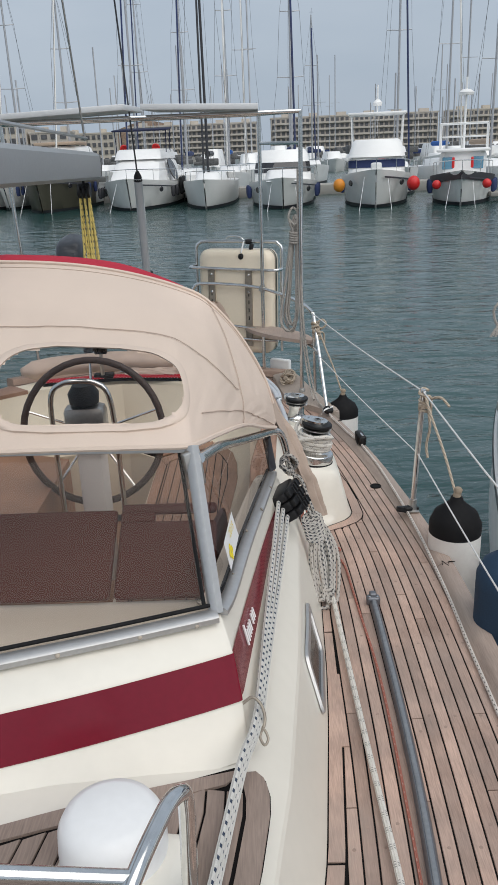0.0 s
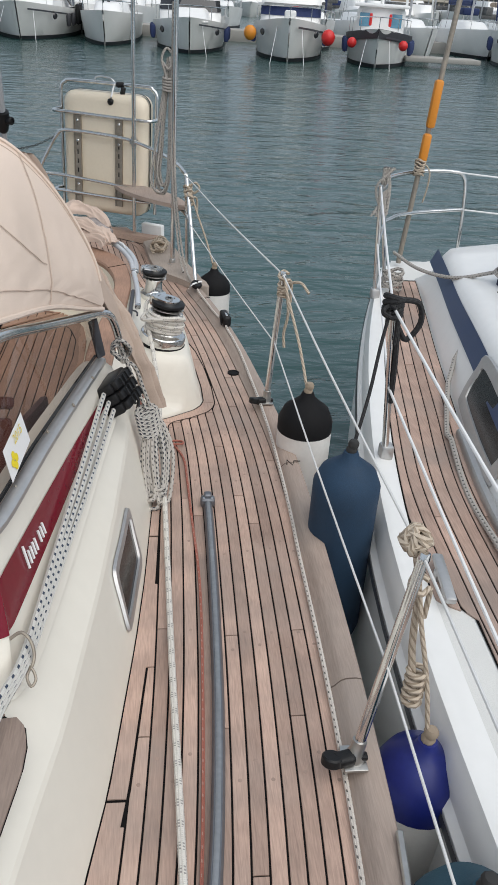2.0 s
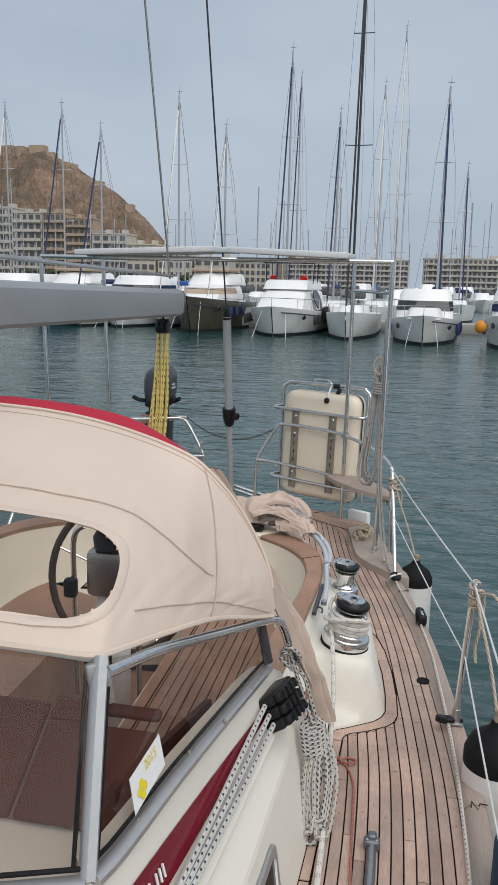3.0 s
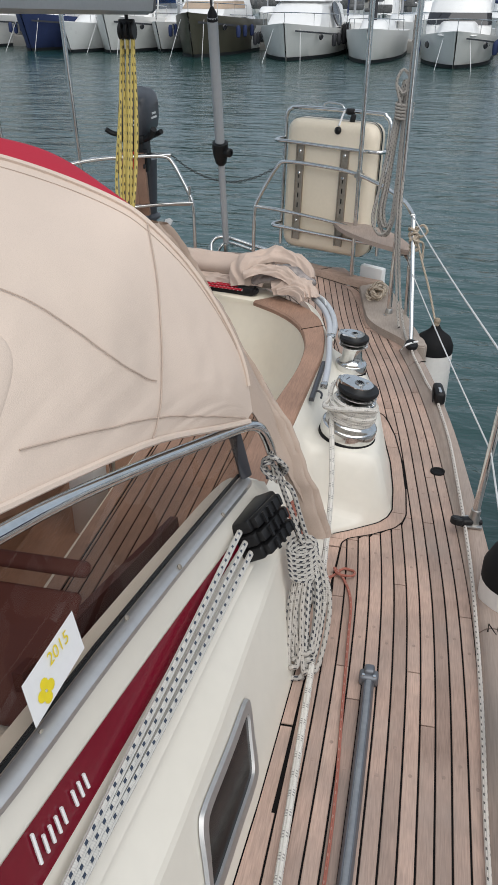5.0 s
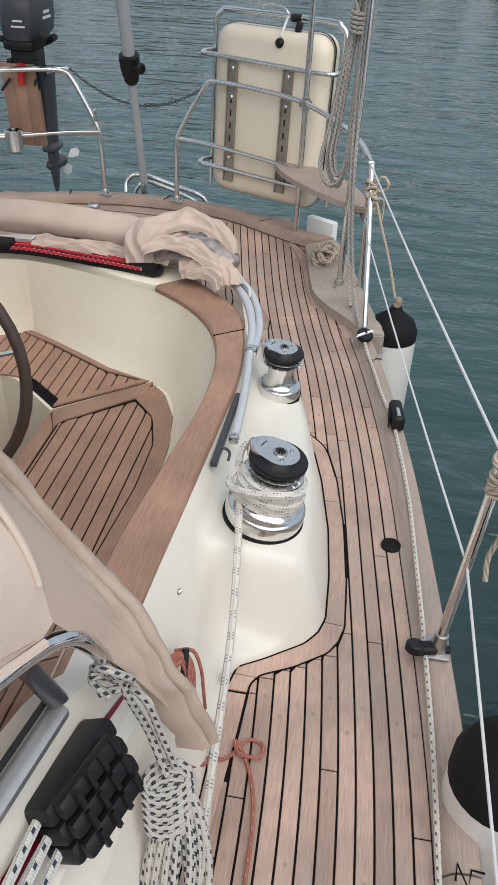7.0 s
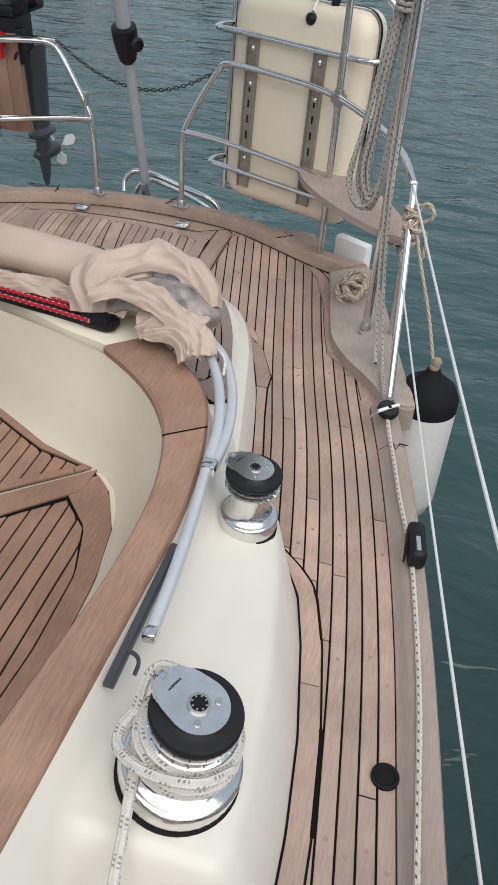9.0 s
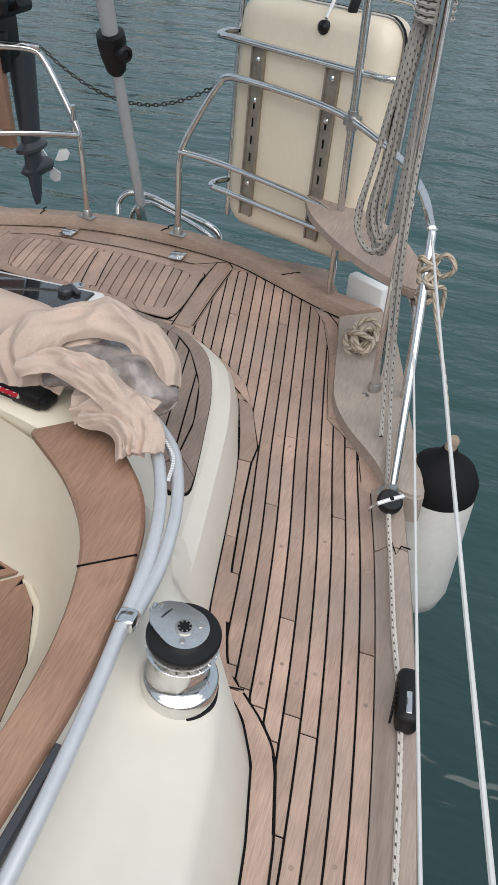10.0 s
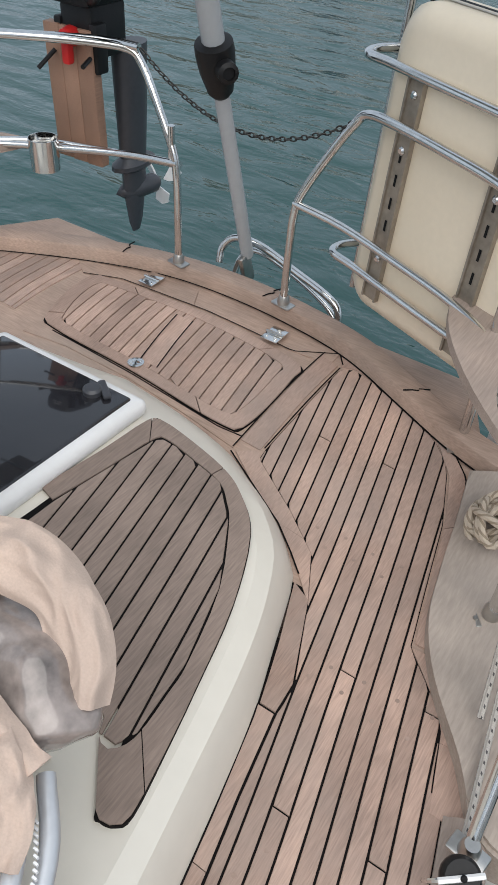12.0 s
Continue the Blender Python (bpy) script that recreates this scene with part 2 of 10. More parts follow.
def water_material():
    m = bpy.data.materials.new("harbour_water")
    m.use_nodes = True
    n, l = m.node_tree.nodes, m.node_tree.links
    bs = n["Principled BSDF"]
    bs.inputs["Base Color"].default_value = (0.015, 0.058, 0.054, 1)
    bs.inputs["Roughness"].default_value = 0.12
    bs.inputs["IOR"].default_value = 1.45
    bs.inputs["Specular IOR Level"].default_value = 0.8
    co = n.new("ShaderNodeTexCoord")
    mp = n.new("ShaderNodeMapping")
    mp.inputs["Scale"].default_value = (0.55, 1.25, 1)
    mp.inputs["Rotation"].default_value = (0, 0, 0.12)
    l.new(co.outputs["Object"], mp.inputs["Vector"])
    a = n.new("ShaderNodeTexNoise")
    a.inputs["Scale"].default_value, a.inputs["Detail"].default_value, a.inputs["Distortion"].default_value = 2.3, 4, 0.35
    b = n.new("ShaderNodeTexNoise")
    b.inputs["Scale"].default_value, b.inputs["Detail"].default_value = 0.55, 3
    l.new(mp.outputs[0], a.inputs["Vector"])
    l.new(mp.outputs[0], b.inputs["Vector"])
    c = n.new("ShaderNodeMath")
    c.operation = "MULTIPLY_ADD"
    c.inputs[1].default_value = 1.6
    l.new(b.outputs["Fac"], c.inputs[0])
    l.new(a.outputs["Fac"], c.inputs[2])
    bp = n.new("ShaderNodeBump")
    bp.inputs["Strength"].default_value, bp.inputs["Distance"].default_value = 1.0, 0.075
    l.new(c.outputs[0], bp.inputs["Height"])
    l.new(bp.outputs["Normal"], bs.inputs["Normal"])
    return m


WATER = water_material()

# ---- helpers for shapes ----


def thing(name, label="", category="", group="", kind=""):
    return tagged(new(name), label, category, group, kind)


def part(name, bm, material, parent=None, label="", smooth=True, sharp=40):
    me = bpy.data.meshes.new(name)
    bmesh.ops.recalc_face_normals(bm, faces=bm.faces)
    if smooth:
        for f in bm.faces:
            f.smooth = True
        lim = radians(sharp)
        for e in bm.edges:
            if len(e.link_faces) == 2 and e.calc_face_angle(0) > lim:
                e.smooth = False
    bm.to_mesh(me)
    bm.free()
    me.materials.append(material)
    ob = new(name, me)
    if parent:
        ob.parent = parent
    if label:
        ob["label"] = label
    return ob


def solo(name, bm, material, label, category, group="", kind="", smooth=True):
    return tagged(part(name, bm, material, None, "", smooth), label, category, group, kind)


def box(bm, c, s, rot=(0, 0, 0), bev=0.0, seg=2):
    m = Matrix.Translation(c) @ Euler([radians(a) for a in rot]).to_matrix().to_4x4() @ Matrix.Diagonal((*s, 1))
    r = bmesh.ops.create_cube(bm, size=1, matrix=m)
    if bev:
        ed = {e for v in r["verts"] for e in v.link_edges}
        bmesh.ops.bevel(bm, geom=list(ed), offset=bev, segments=seg, affect="EDGES", profile=0.5)
    return bm


def smooth_path(pts, sub=6, closed=False):
    p = [Vector(q) for q in pts]
    if len(p) < 3 or sub < 2:
        return p
    out = []
    n = len(p)
    for i in range(n if closed else n - 1):
        a = p[(i - 1) % n] if closed or i else p[0] * 2 - p[1]
        b, c = p[i], p[(i + 1) % n]
        d = p[(i + 2) % n] if closed or i + 2 < n else p[-1] * 2 - p[-2]
        for k in range(sub):
            t = k / sub
            out.append(0.5 * (2 * b + (c - a) * t + (2 * a - 5 * b + 4 * c - d) * t * t + (3 * b - a - 3 * c + d) * t ** 3))
    if not closed:
        out.append(p[-1])
    return out


def tube(bm, pts, r, n=8, sub=1, closed=False, r2=None):
    """Round tube along a path; its map runs in metres along and once round."""
    p = smooth_path(pts, sub, closed) if sub > 1 else [Vector(q) for q in pts]
    m = len(p)
    rings = []
    up = None
    uvl = bm.loops.layers.uv.verify()
    run = [0.0]
    for i in range(1, m + 1):
        run.append(run[-1] + (p[i % m] - p[i - 1]).length)
    for i, q in enumerate(p):
        if closed:
            d = (p[(i + 1) % m] - p[i - 1]).normalized()
        else:
            d = (p[min(i + 1, m - 1)] - p[max(i - 1, 0)]).normalized()
        if up is None:
            up = d.orthogonal().normalized()
        up = (up - d * up.dot(d))
        up = up.normalized() if up.length > 1e-6 else d.orthogonal().normalized()
        s = d.cross(up)
        rr = r if r2 is None else r + (r2 - r) * i / max(1, m - 1)
        rings.append([bm.verts.new(q + (up * math.cos(2 * math.pi * k / n) + s * math.sin(2 * math.pi * k / n)) * rr) for k in range(n)])
    for i in range(m if closed else m - 1):
        a, b = rings[i], rings[(i + 1) % m]
        for k in range(n):
            f = bm.faces.new((a[k], a[(k + 1) % n], b[(k + 1) % n], b[k]))
            for lp, uv in zip(f.loops, ((run[i], k / n), (run[i], (k + 1) / n), (run[i + 1], (k + 1) / n), (run[i + 1], k / n))):
                lp[uvl].uv = uv
    if not closed:
        bm.faces.new(rings[0])
        bm.faces.new(rings[-1])
    return bm


def lathe(bm, prof, c, n=28, axis=None):
    """Turned shape: profile of (radius, height) about a vertical or given axis at c."""
    q = Vector((0, 0, 1)).rotation_difference(Vector(axis)).to_matrix().to_4x4() if axis else Matrix.Identity(4)
    m = Matrix.Translation(c) @ q
    rings = []
    for r, z in prof:
        if r < 1e-5:
            rings.append([bm.verts.new(m @ Vector((0, 0, z)))])
        else:
            rings.append([bm.verts.new(m @ Vector((r * math.cos(2 * math.pi * k / n), r * math.sin(2 * math.pi * k / n), z))) for k in range(n)])
    for a, b in zip(rings, rings[1:]):
        for k in range(n):
            j = (k + 1) % n
            f = [a[k % len(a)], a[j % len(a)], b[j % len(b)], b[k % len(b)]]
            f = list(dict.fromkeys(f))
            if len(f) > 2:
                bm.faces.new(f)
    for e in (rings[0], rings[-1]):
        if len(e) > 2:
            bm.faces.new(e)
    return bm


def loft(bm, rows, close=False, caps=False):
    rv = [[bm.verts.new(p) for p in r] for r in rows]
    for a, b in zip(rv, rv[1:]):
        m = len(a)
        for k in range(m if close else m - 1):
            try:
                bm.faces.new((a[k], a[(k + 1) % m], b[(k + 1) % m], b[k]))
            except ValueError:
                pass
    if caps:
        bm.faces.new(rv[0])
        bm.faces.new(rv[-1])
    return bm


def thick(bm, t):
    """Gives a sheet depth, on the inner side."""
    bmesh.ops.recalc_face_normals(bm, faces=bm.faces)
    bmesh.ops.solidify(bm, geom=list(bm.faces), thickness=t)
    return bm


def table(rows):
    ys, xs = np.array([r[0] for r in rows], float), np.array([r[1] for r in rows], float)
    return lambda y: float(np.interp(y, ys, xs))


def smooth_table(rows):
    """Smooth interpolation through the rows (monotone in the first column)."""
    ys, xs = np.array([r[0] for r in rows], float), np.array([r[1] for r in rows], float)
    tan = np.gradient(xs, ys)

    def f(y):
        i = int(np.clip(np.searchsorted(ys, y) - 1, 0, len(ys) - 2))
        h = ys[i + 1] - ys[i]
        t = (y - ys[i]) / h
        if t < 0 or t > 1:
            j = 0 if t < 0 else -1
            return float(xs[j] + tan[j] * (y - ys[j]))
        return float((2 * t ** 3 - 3 * t * t + 1) * xs[i] + (t ** 3 - 2 * t * t + t) * h * tan[i] + (3 * t * t - 2 * t ** 3) * xs[i + 1] + (t ** 3 - t * t) * h * tan[i + 1])
    return f


def sstep(a, b, v):
    u = min(1, max(0, (v - a) / (b - a)))
    return u * u * (3 - 2 * u)


def poly_prism(bm, pts, z0, z1, bev=0.0):
    """Upright prism over a plan outline; z0 and z1 are numbers or functions of x, y."""
    f0 = z0 if callable(z0) else (lambda x, y: z0)
    f1 = z1 if callable(z1) else (lambda x, y: z1)
    a = [bm.verts.new((x, y, f0(x, y))) for x, y in pts]
    b = [bm.verts.new((x, y, f1(x, y))) for x, y in pts]
    n = len(pts)
    for k in range(n):
        bm.faces.new((a[k], a[(k + 1) % n], b[(k + 1) % n], b[k]))
    bm.faces.new(a)
    top = bm.faces.new(b)
    if bev:
        bmesh.ops.bevel(bm, geom=list(top.edges), offset=bev, segments=2, affect="EDGES")
    return bm


def spline2(pts, sub=5, closed=False):
    return [(p.x, p.y) for p in smooth_path([(x, y, 0) for x, y in pts], sub, closed)]


def resample(pts, n):
    p = [Vector(q) for q in pts]
    d = [0]
    for a, b in zip(p, p[1:]):
        d.append(d[-1] + (b - a).length)
    out = []
    for k in range(n):
        s = d[-1] * k / (n - 1)
        i = max(j for j in range(len(d)) if d[j] <= s + 1e-9)
        i = min(i, len(p) - 2)
        t = (s - d[i]) / max(1e-9, d[i + 1] - d[i])
        out.append(p[i].lerp(p[i + 1], min(1, t)))
    return out

# ---- plan of the yacht: x outboard, y aft, centre line at XC ----
XC = -0.77


def zd(x, y):
    """Height of the deck."""
    u = min(1, max(0, ((y - 5.5) - 0.3 * x) / 0.9))
    return 1.229 - 0.038 * y + 0.125 * u * u * (3 - 2 * u)


toe_in = smooth_table([(-0.8, 0.46), (0.0, 0.585), (0.5, 0.637), (1.0, 0.687), (1.4, 0.722), (1.8, 0.742), (2.3, 0.752), (2.8, 0.753), (3.1, 0.744), (3.45, 0.718), (3.8, 0.683), (4.2, 0.638), (4.6, 0.577), (4.9, 0.52), (5.28, 0.434), (5.6, 0.366), (6.3, 0.22)])
deck_in = table([(-0.8, -0.16), (0.0, -0.02), (0.5, 0.06), (1.03, 0.125), (1.2, 0.15), (1.4, 0.178), (1.57, 0.205), (1.8, 0.226), (2.04, 0.248), (2.3, 0.265), (2.7, 0.281), (3.0, 0.287), (3.3, 0.287), (3.374, 0.302), (3.41, 0.36), (3.44, 0.40), (3.477, 0.45), (3.52, 0.48), (3.57, 0.494), (3.72, 0.49), (3.92, 0.471), (4.155, 0.43), (4.3, 0.393), (4.39, 0.345), (4.44, 0.292), (4.48, 0.238), (4.51, 0.218), (4.56, 0.203), (4.67, 0.177), (4.8, 0.151), (4.96, 0.118), (5.163, 0.072), (5.32, 0.022), (5.5, -0.04)])
marg_in = table([(-0.8, -0.11), (0.0, 0.03), (1.03, 0.172), (1.57, 0.252), (2.04, 0.29), (2.3, 0.302), (2.7, 0.312), (3.2, 0.338), (3.33, 0.341), (3.36, 0.36), (3.40, 0.435), (3.457, 0.509), (3.50, 0.535), (3.55, 0.545), (3.725, 0.538), (3.93, 0.518), (4.165, 0.479), (4.3, 0.443), (4.35, 0.422), (4.395, 0.385), (4.44, 0.336), (4.48, 0.292), (4.514, 0.271), (4.609, 0.237), (4.783, 0.189), (5.017, 0.138), (5.2, 0.104)])

# ---- water and distance ----
bm = bmesh.new()
R = 1500.0
loft(bm, [[(-R, -R, 0), (R, -R, 0)], [(-R, R, 0), (R, R, 0)]])
solo("water", bm, WATER, "rippled dark teal harbour water", "water", kind="structure")

# ---- hull ----
bm = bmesh.new()
rows = []
for k in range(33):
    y = -0.8 + 6.0 * k / 32
    xo = toe_in(y) + 0.085
    z = zd(xo, y)
    half = [(xo - 0.005, y, z - 0.005), (xo + 0.02, y, z - 0.25), (xo + 0.01, y, 0.55), (xo - 0.06, y, 0.15), (xo - 0.2, y, -0.15), (xo - 0.7, y, -0.4)]
    rows.append(half + [(2 * XC - a, b, c) for a, b, c in reversed(half)])
ys = [(5.5, 0.50), (5.8, 0.42), (6.1, 0.22), (6.3, -0.1)]
for y, xo in ys:
    z = 1.05
    half = [(xo, y, z), (xo, y, z - 0.25), (xo - 0.02, y, 0.55), (xo - 0.1, y, 0.2), (xo - 0.2, y, 0.1), (xo - 0.3, y, 0.05)]
    rows.append(half + [(2 * XC - a, b, c) for a, b, c in reversed(half)])
loft(bm, rows, caps=True)
solo("hull", bm, WHITE, "white fibreglass yacht hull lying afloat", "hull", kind="structure")

# ---- deck bed and planks ----
deck = thing("side_deck", "teak planked side deck with black caulking", "deck", kind="structure")
bm = bmesh.new()
rows = []
for k in range(70):
    y = -0.8 + 6.3 * k / 69
    a, b = deck_in(y) - 0.06, toe_in(y) + 0.05
    rows.append([(a + (b - a) * j / 4, y, zd(a + (b - a) * j / 4, y) - 0.0035) for j in range(5)])
loft(bm, rows)
part("caulking_bed", bm, CAULK, deck, "black caulking between the planks")
bm = bmesh.new()
rows = []
for k in range(30):
    y = 5.35 + 1.0 * k / 29
    b = 0.45 - max(0, y - 5.6) * 0.55
    a = XC * 2 - b
    rows.append([(a + (b - a) * j / 24, y, zd(a + (b - a) * j / 24, y) - 0.0035) for j in range(25)])
loft(bm, rows)
part("aft_bed", bm, TEAK_STERN, deck, "plain teak covering boards")
bm = bmesh.new()
loft(bm, [[(2 * XC - deck_in(y) + 0.1, y, zd(0.3, y) - 0.002), (2 * XC - toe_in(y) - 0.05, y, zd(0.3, y) - 0.002)] for y in np.linspace(-0.8, 5.4, 30)])
part("far_side_planking", bm, TEAK, deck, "far side deck planking")

PITCH, JOINT = 0.0372, 0.0046


def spans(poly, y):
    xs = []
    n = len(poly)
    for i in range(n):
        (x0, y0), (x1, y1) = poly[i], poly[(i + 1) % n]
        if (y0 <= y) != (y1 <= y):
            xs.append(x0 + (y - y0) / (y1 - y0) * (x1 - x0))
    xs.sort()
    return list(zip(xs[::2], xs[1::2]))


def strip_mesh(name, rows, height, parent, material, depth=0.007):
    """One board from rows of (x left, x right, y)."""
    bm = bmesh.new()
    rv = []
    for a, b, y in rows:
        e = min(0.0012, (b - a) * 0.3)
        za, zb = height(a, y), height(b, y)
        rv.append([bm.verts.new(p) for p in ((a, y, za - depth), (a, y, za - e), (a + e, y, za), (b - e, y, zb), (b, y, zb - e), (b, y, zb - depth))])
    for p, q in zip(rv, rv[1:]):
        for k in range(5):
            bm.faces.new((p[k], p[k + 1], q[k + 1], q[k]))
    bm.faces.new(rv[0])
    bm.faces.new(rv[-1])
    return part(name, bm, material, parent, smooth=False)


def planks(parent, lo, hi, line, y0, y1, count, height, material, butts, step=0.02, pitch=PITCH, nib=0.0):
    """Boards that run along line(y), trimmed to the span lo(y)..hi(y) and cut at the butts.
    Tapering ends narrower than the nib are cut off square and let into the margin."""
    n = int((y1 - y0) / step)
    for k in range(count):
        def edge(y):
            b = line(y) - k * pitch
            a = b - pitch + JOINT
            return max(a, lo(y) + JOINT * 0.5), min(b, hi(y) - JOINT * 0.5), y

        def fits(r):
            return r[1] - r[0] > 0.0018

        def meet(yes, no):
            """Rows from just inside the span up to where it closes."""
            g, h = yes, no
            for _ in range(9):
                mid = (g + h) / 2
                g, h = (mid, h) if fits(edge(mid)) else (g, mid)
            return [edge(yes + (g - yes) * f) for f in (0.4, 0.75, 1.0)] if abs(g - yes) > 1e-4 else []

        runs, cur, last = [], [], None
        for i in range(n + 1):
            y = y0 + (y1 - y0) * i / n
            r = edge(y)
            good = fits(r)
            if good:
                if not cur and last is not None and not fits(edge(last)):
                    cur = list(reversed(meet(y, last)))
                cur.append(r)
            elif cur:
                cur += meet(last, y)
                runs.append(cur)
                cur = []
            if good and any(abs(y - c) <= step * 0.5 for c in butts(k)):
                runs.append(cur)
                cur = [(r[0], r[1], y + 0.004)]
            last = y
        runs.append(cur)
        for r in runs:
            full = [q for q in r if q[1] - q[0] >= nib or q[0] > lo(q[2]) + JOINT or q[2] > 5.15]
            if nib and 1 < len(full) < len(r):
                for rest in ([q for q in r if q[2] <= full[0][2]], [q for q in r if q[2] >= full[-1][2]]):
                    if len(rest) > 1:
                        sg = 0.004 if rest[0][2] >= full[-1][2] else -0.004
                        end = 0 if sg > 0 else -1
                        rest = [(lo(q[2]) - 0.006, q[1], q[2] + (sg if i == end % len(rest) else 0)) for i, q in enumerate(rest)]
                        strip_mesh("margin_nib", rest, height, parent, material)
                r = full
            if len(r) > 1 and r[-1][2] - r[0][2] > 0.003:
                strip_mesh("plank", r, height, parent, material)


def butts_at(k):
    rng = random.Random(k * 7 + 3)
    base = (1.33, 2.05, 1.72, 2.6, 1.1)[k % 5] + 0.02 * (k % 3)
    return [base - 1.6, base, base + 1.75 + rng.uniform(-0.1, 0.1), base + 3.3]




def band(parent, inner, outer, height, material, pieces, name="margin_plank", n=10, lift=0.0005):
    """Margin boards between two plan curves, cut into pieces by shares of the length."""
    a, b = resample([(x, y, 0) for x, y in inner], 80), resample([(x, y, 0) for x, y in outer], 80)
    for s0, s1 in zip(pieces, pieces[1:]):
        i0, i1 = int(s0 * 79), int(s1 * 79)
        bm = bmesh.new()
        rows = []
        for i in range(i0, i1 + 1):
            p, q = a[i].lerp(b[i], 0.04), b[i].lerp(a[i], 0.04)
            if i == i0:
                p, q = p.lerp(a[i + 1], 0.18), q.lerp(b[i + 1], 0.18)
            zp, zq = height(p.x, p.y) + lift, height(q.x, q.y) + lift
            rows.append([(p.x, p.y, zp - 0.007), (p.x, p.y, zp), (q.x, q.y, zq), (q.x, q.y, zq - 0.007)])
        loft(bm, rows, caps=True)
        part(name, bm, material, parent, smooth=False)




def seam(parent, pts, height, w=0.0042, lift=0.0012):
    """Thin black joint between boards."""
    p = resample([(x, y, 0) for x, y in pts], 90)
    rows = []
    for i, q in enumerate(p):
        d = (p[min(i + 1, 89)] - p[max(i - 1, 0)]).normalized()
        s = Vector((-d.y, d.x, 0)) * w / 2
        rows.append([(v.x, v.y, height(v.x, v.y) + lift) for v in (q - s, q + s)])
    bm = bmesh.new()
    loft(bm, rows)
    part("caulk_joint", bm, CAULK, parent, "black caulked joint", smooth=False)


ysf = list(np.linspace(-0.75, 3.30, 60))
band(deck, [(deck_in(y) + 0.002, y) for y in ysf], [(marg_in(y) - 0.002, y) for y in ysf], zd, TEAK, [0, 0.28, 0.575, 0.82, 1])
ysa = list(np.linspace(3.305, 3.60, 40)) + list(np.linspace(3.62, 4.445, 40))
band(deck, [(deck_in(y) + 0.001, y) for y in ysa], [(marg_in(y) - 0.002, y) for y in ysa], zd, TEAK, [0, 0.05, 0.27, 0.66, 1])
ysb = list(np.linspace(4.448, 5.19, 40))
band(deck, [(deck_in(y) + 0.001, y) for y in ysb], [(marg_in(y) - 0.002, y) for y in ysb], zd, TEAK, [0, 0.6, 1])
seam(deck, [(marg_in(y), y) for y in ysa], zd, 0.0046, 0.0012)
seam(deck, [(deck_in(y) + 0.001, y) for y in ysa], zd, 0.0046, 0.0014)
seam(deck, [(deck_in(y) + 0.001, y) for y in ysb], zd, 0.004, 0.0014)
seam(deck, [(deck_in(4.446), 4.446), (marg_in(4.446), 4.452)], zd, 0.004, 0.0014)

# aft quarter: planks trimmed to their field, king plank and margins
FIELD = [(0.106, 5.20), (0.10, 5.27), (0.02, 5.46), (-0.045, 5.59), (-0.15, 5.67), (-0.309, 5.765), (-0.312, 5.80), (-0.298, 6.165), (-0.285, 6.185), (-0.258, 6.193), (-0.1, 6.150), (0.044, 6.082), (0.10, 6.03), (0.122, 5.99), (0.176, 5.851), (0.258, 5.497), (0.363, 5.396), (0.388, 5.355), (0.41, 5.27), (0.43, 5.20)]


def field_lo(y):
    s = spans(FIELD, y)
    return s[0][0] if s else 9


def field_hi(y):
    s = spans(FIELD, y)
    return s[0][1] if s else -9


bm = bmesh.new()
rows = []
for y in np.linspace(5.2, 6.19, 60):
    a, b = field_lo(y), field_hi(y)
    rows.append([(a + (b - a) * j / 8, y, zd(a + (b - a) * j / 8, y) - 0.0028) for j in range(9)])
loft(bm, rows)
part("field_bed", bm, CAULK, deck, "black caulking between the planks", smooth=False)
planks(deck, lambda y: marg_in(y) if y < 5.2 else field_lo(y), lambda y: toe_in(y) + 0.004 if y < 5.22 else field_hi(y), toe_in, -0.75, 6.19, 20, zd, TEAK, butts_at, step=0.016, nib=0.015)
band(deck, [(-0.04, 5.525), (-0.09, 5.57), (-0.16, 5.625), (-0.29, 5.695), (-0.375, 5.75)], [(0.022, 5.462), (-0.043, 5.592), (-0.15, 5.672), (-0.30, 5.762), (-0.32, 5.79)], zd, TEAK, [0, 0.4, 1])
band(deck, [(0.066, 5.195), (0.02, 5.34), (-0.038, 5.50)], [(0.104, 5.195), (0.10, 5.27), (0.018, 5.472)], zd, TEAK, [0, 1], lift=0.001)
band(deck, [(0.43, 5.19), (0.408, 5.27), (0.386, 5.352), (0.362, 5.394), (0.258, 5.497)], [(0.50, 5.19), (0.47, 5.29), (0.445, 5.345), (0.40, 5.40), (0.29, 5.50)], zd, TEAK, [0, 0.4, 1])
band(deck, [(0.26, 5.51), (0.178, 5.855), (0.124, 5.995), (0.046, 6.086), (-0.1, 6.154), (-0.258, 6.196), (-0.30, 6.18)], [(0.285, 5.51), (0.21, 5.875), (0.165, 6.015), (0.07, 6.105), (-0.06, 6.172), (-0.24, 6.222), (-0.33, 6.23)], zd, TEAK, [0, 0.35, 0.9, 1])
band(deck, [(-0.32, 5.79), (-0.318, 6.0), (-0.308, 6.18)], [(-0.385, 5.79), (-0.38, 6.0), (-0.372, 6.19)], zd, TEAK, [0, 1], "king_plank")

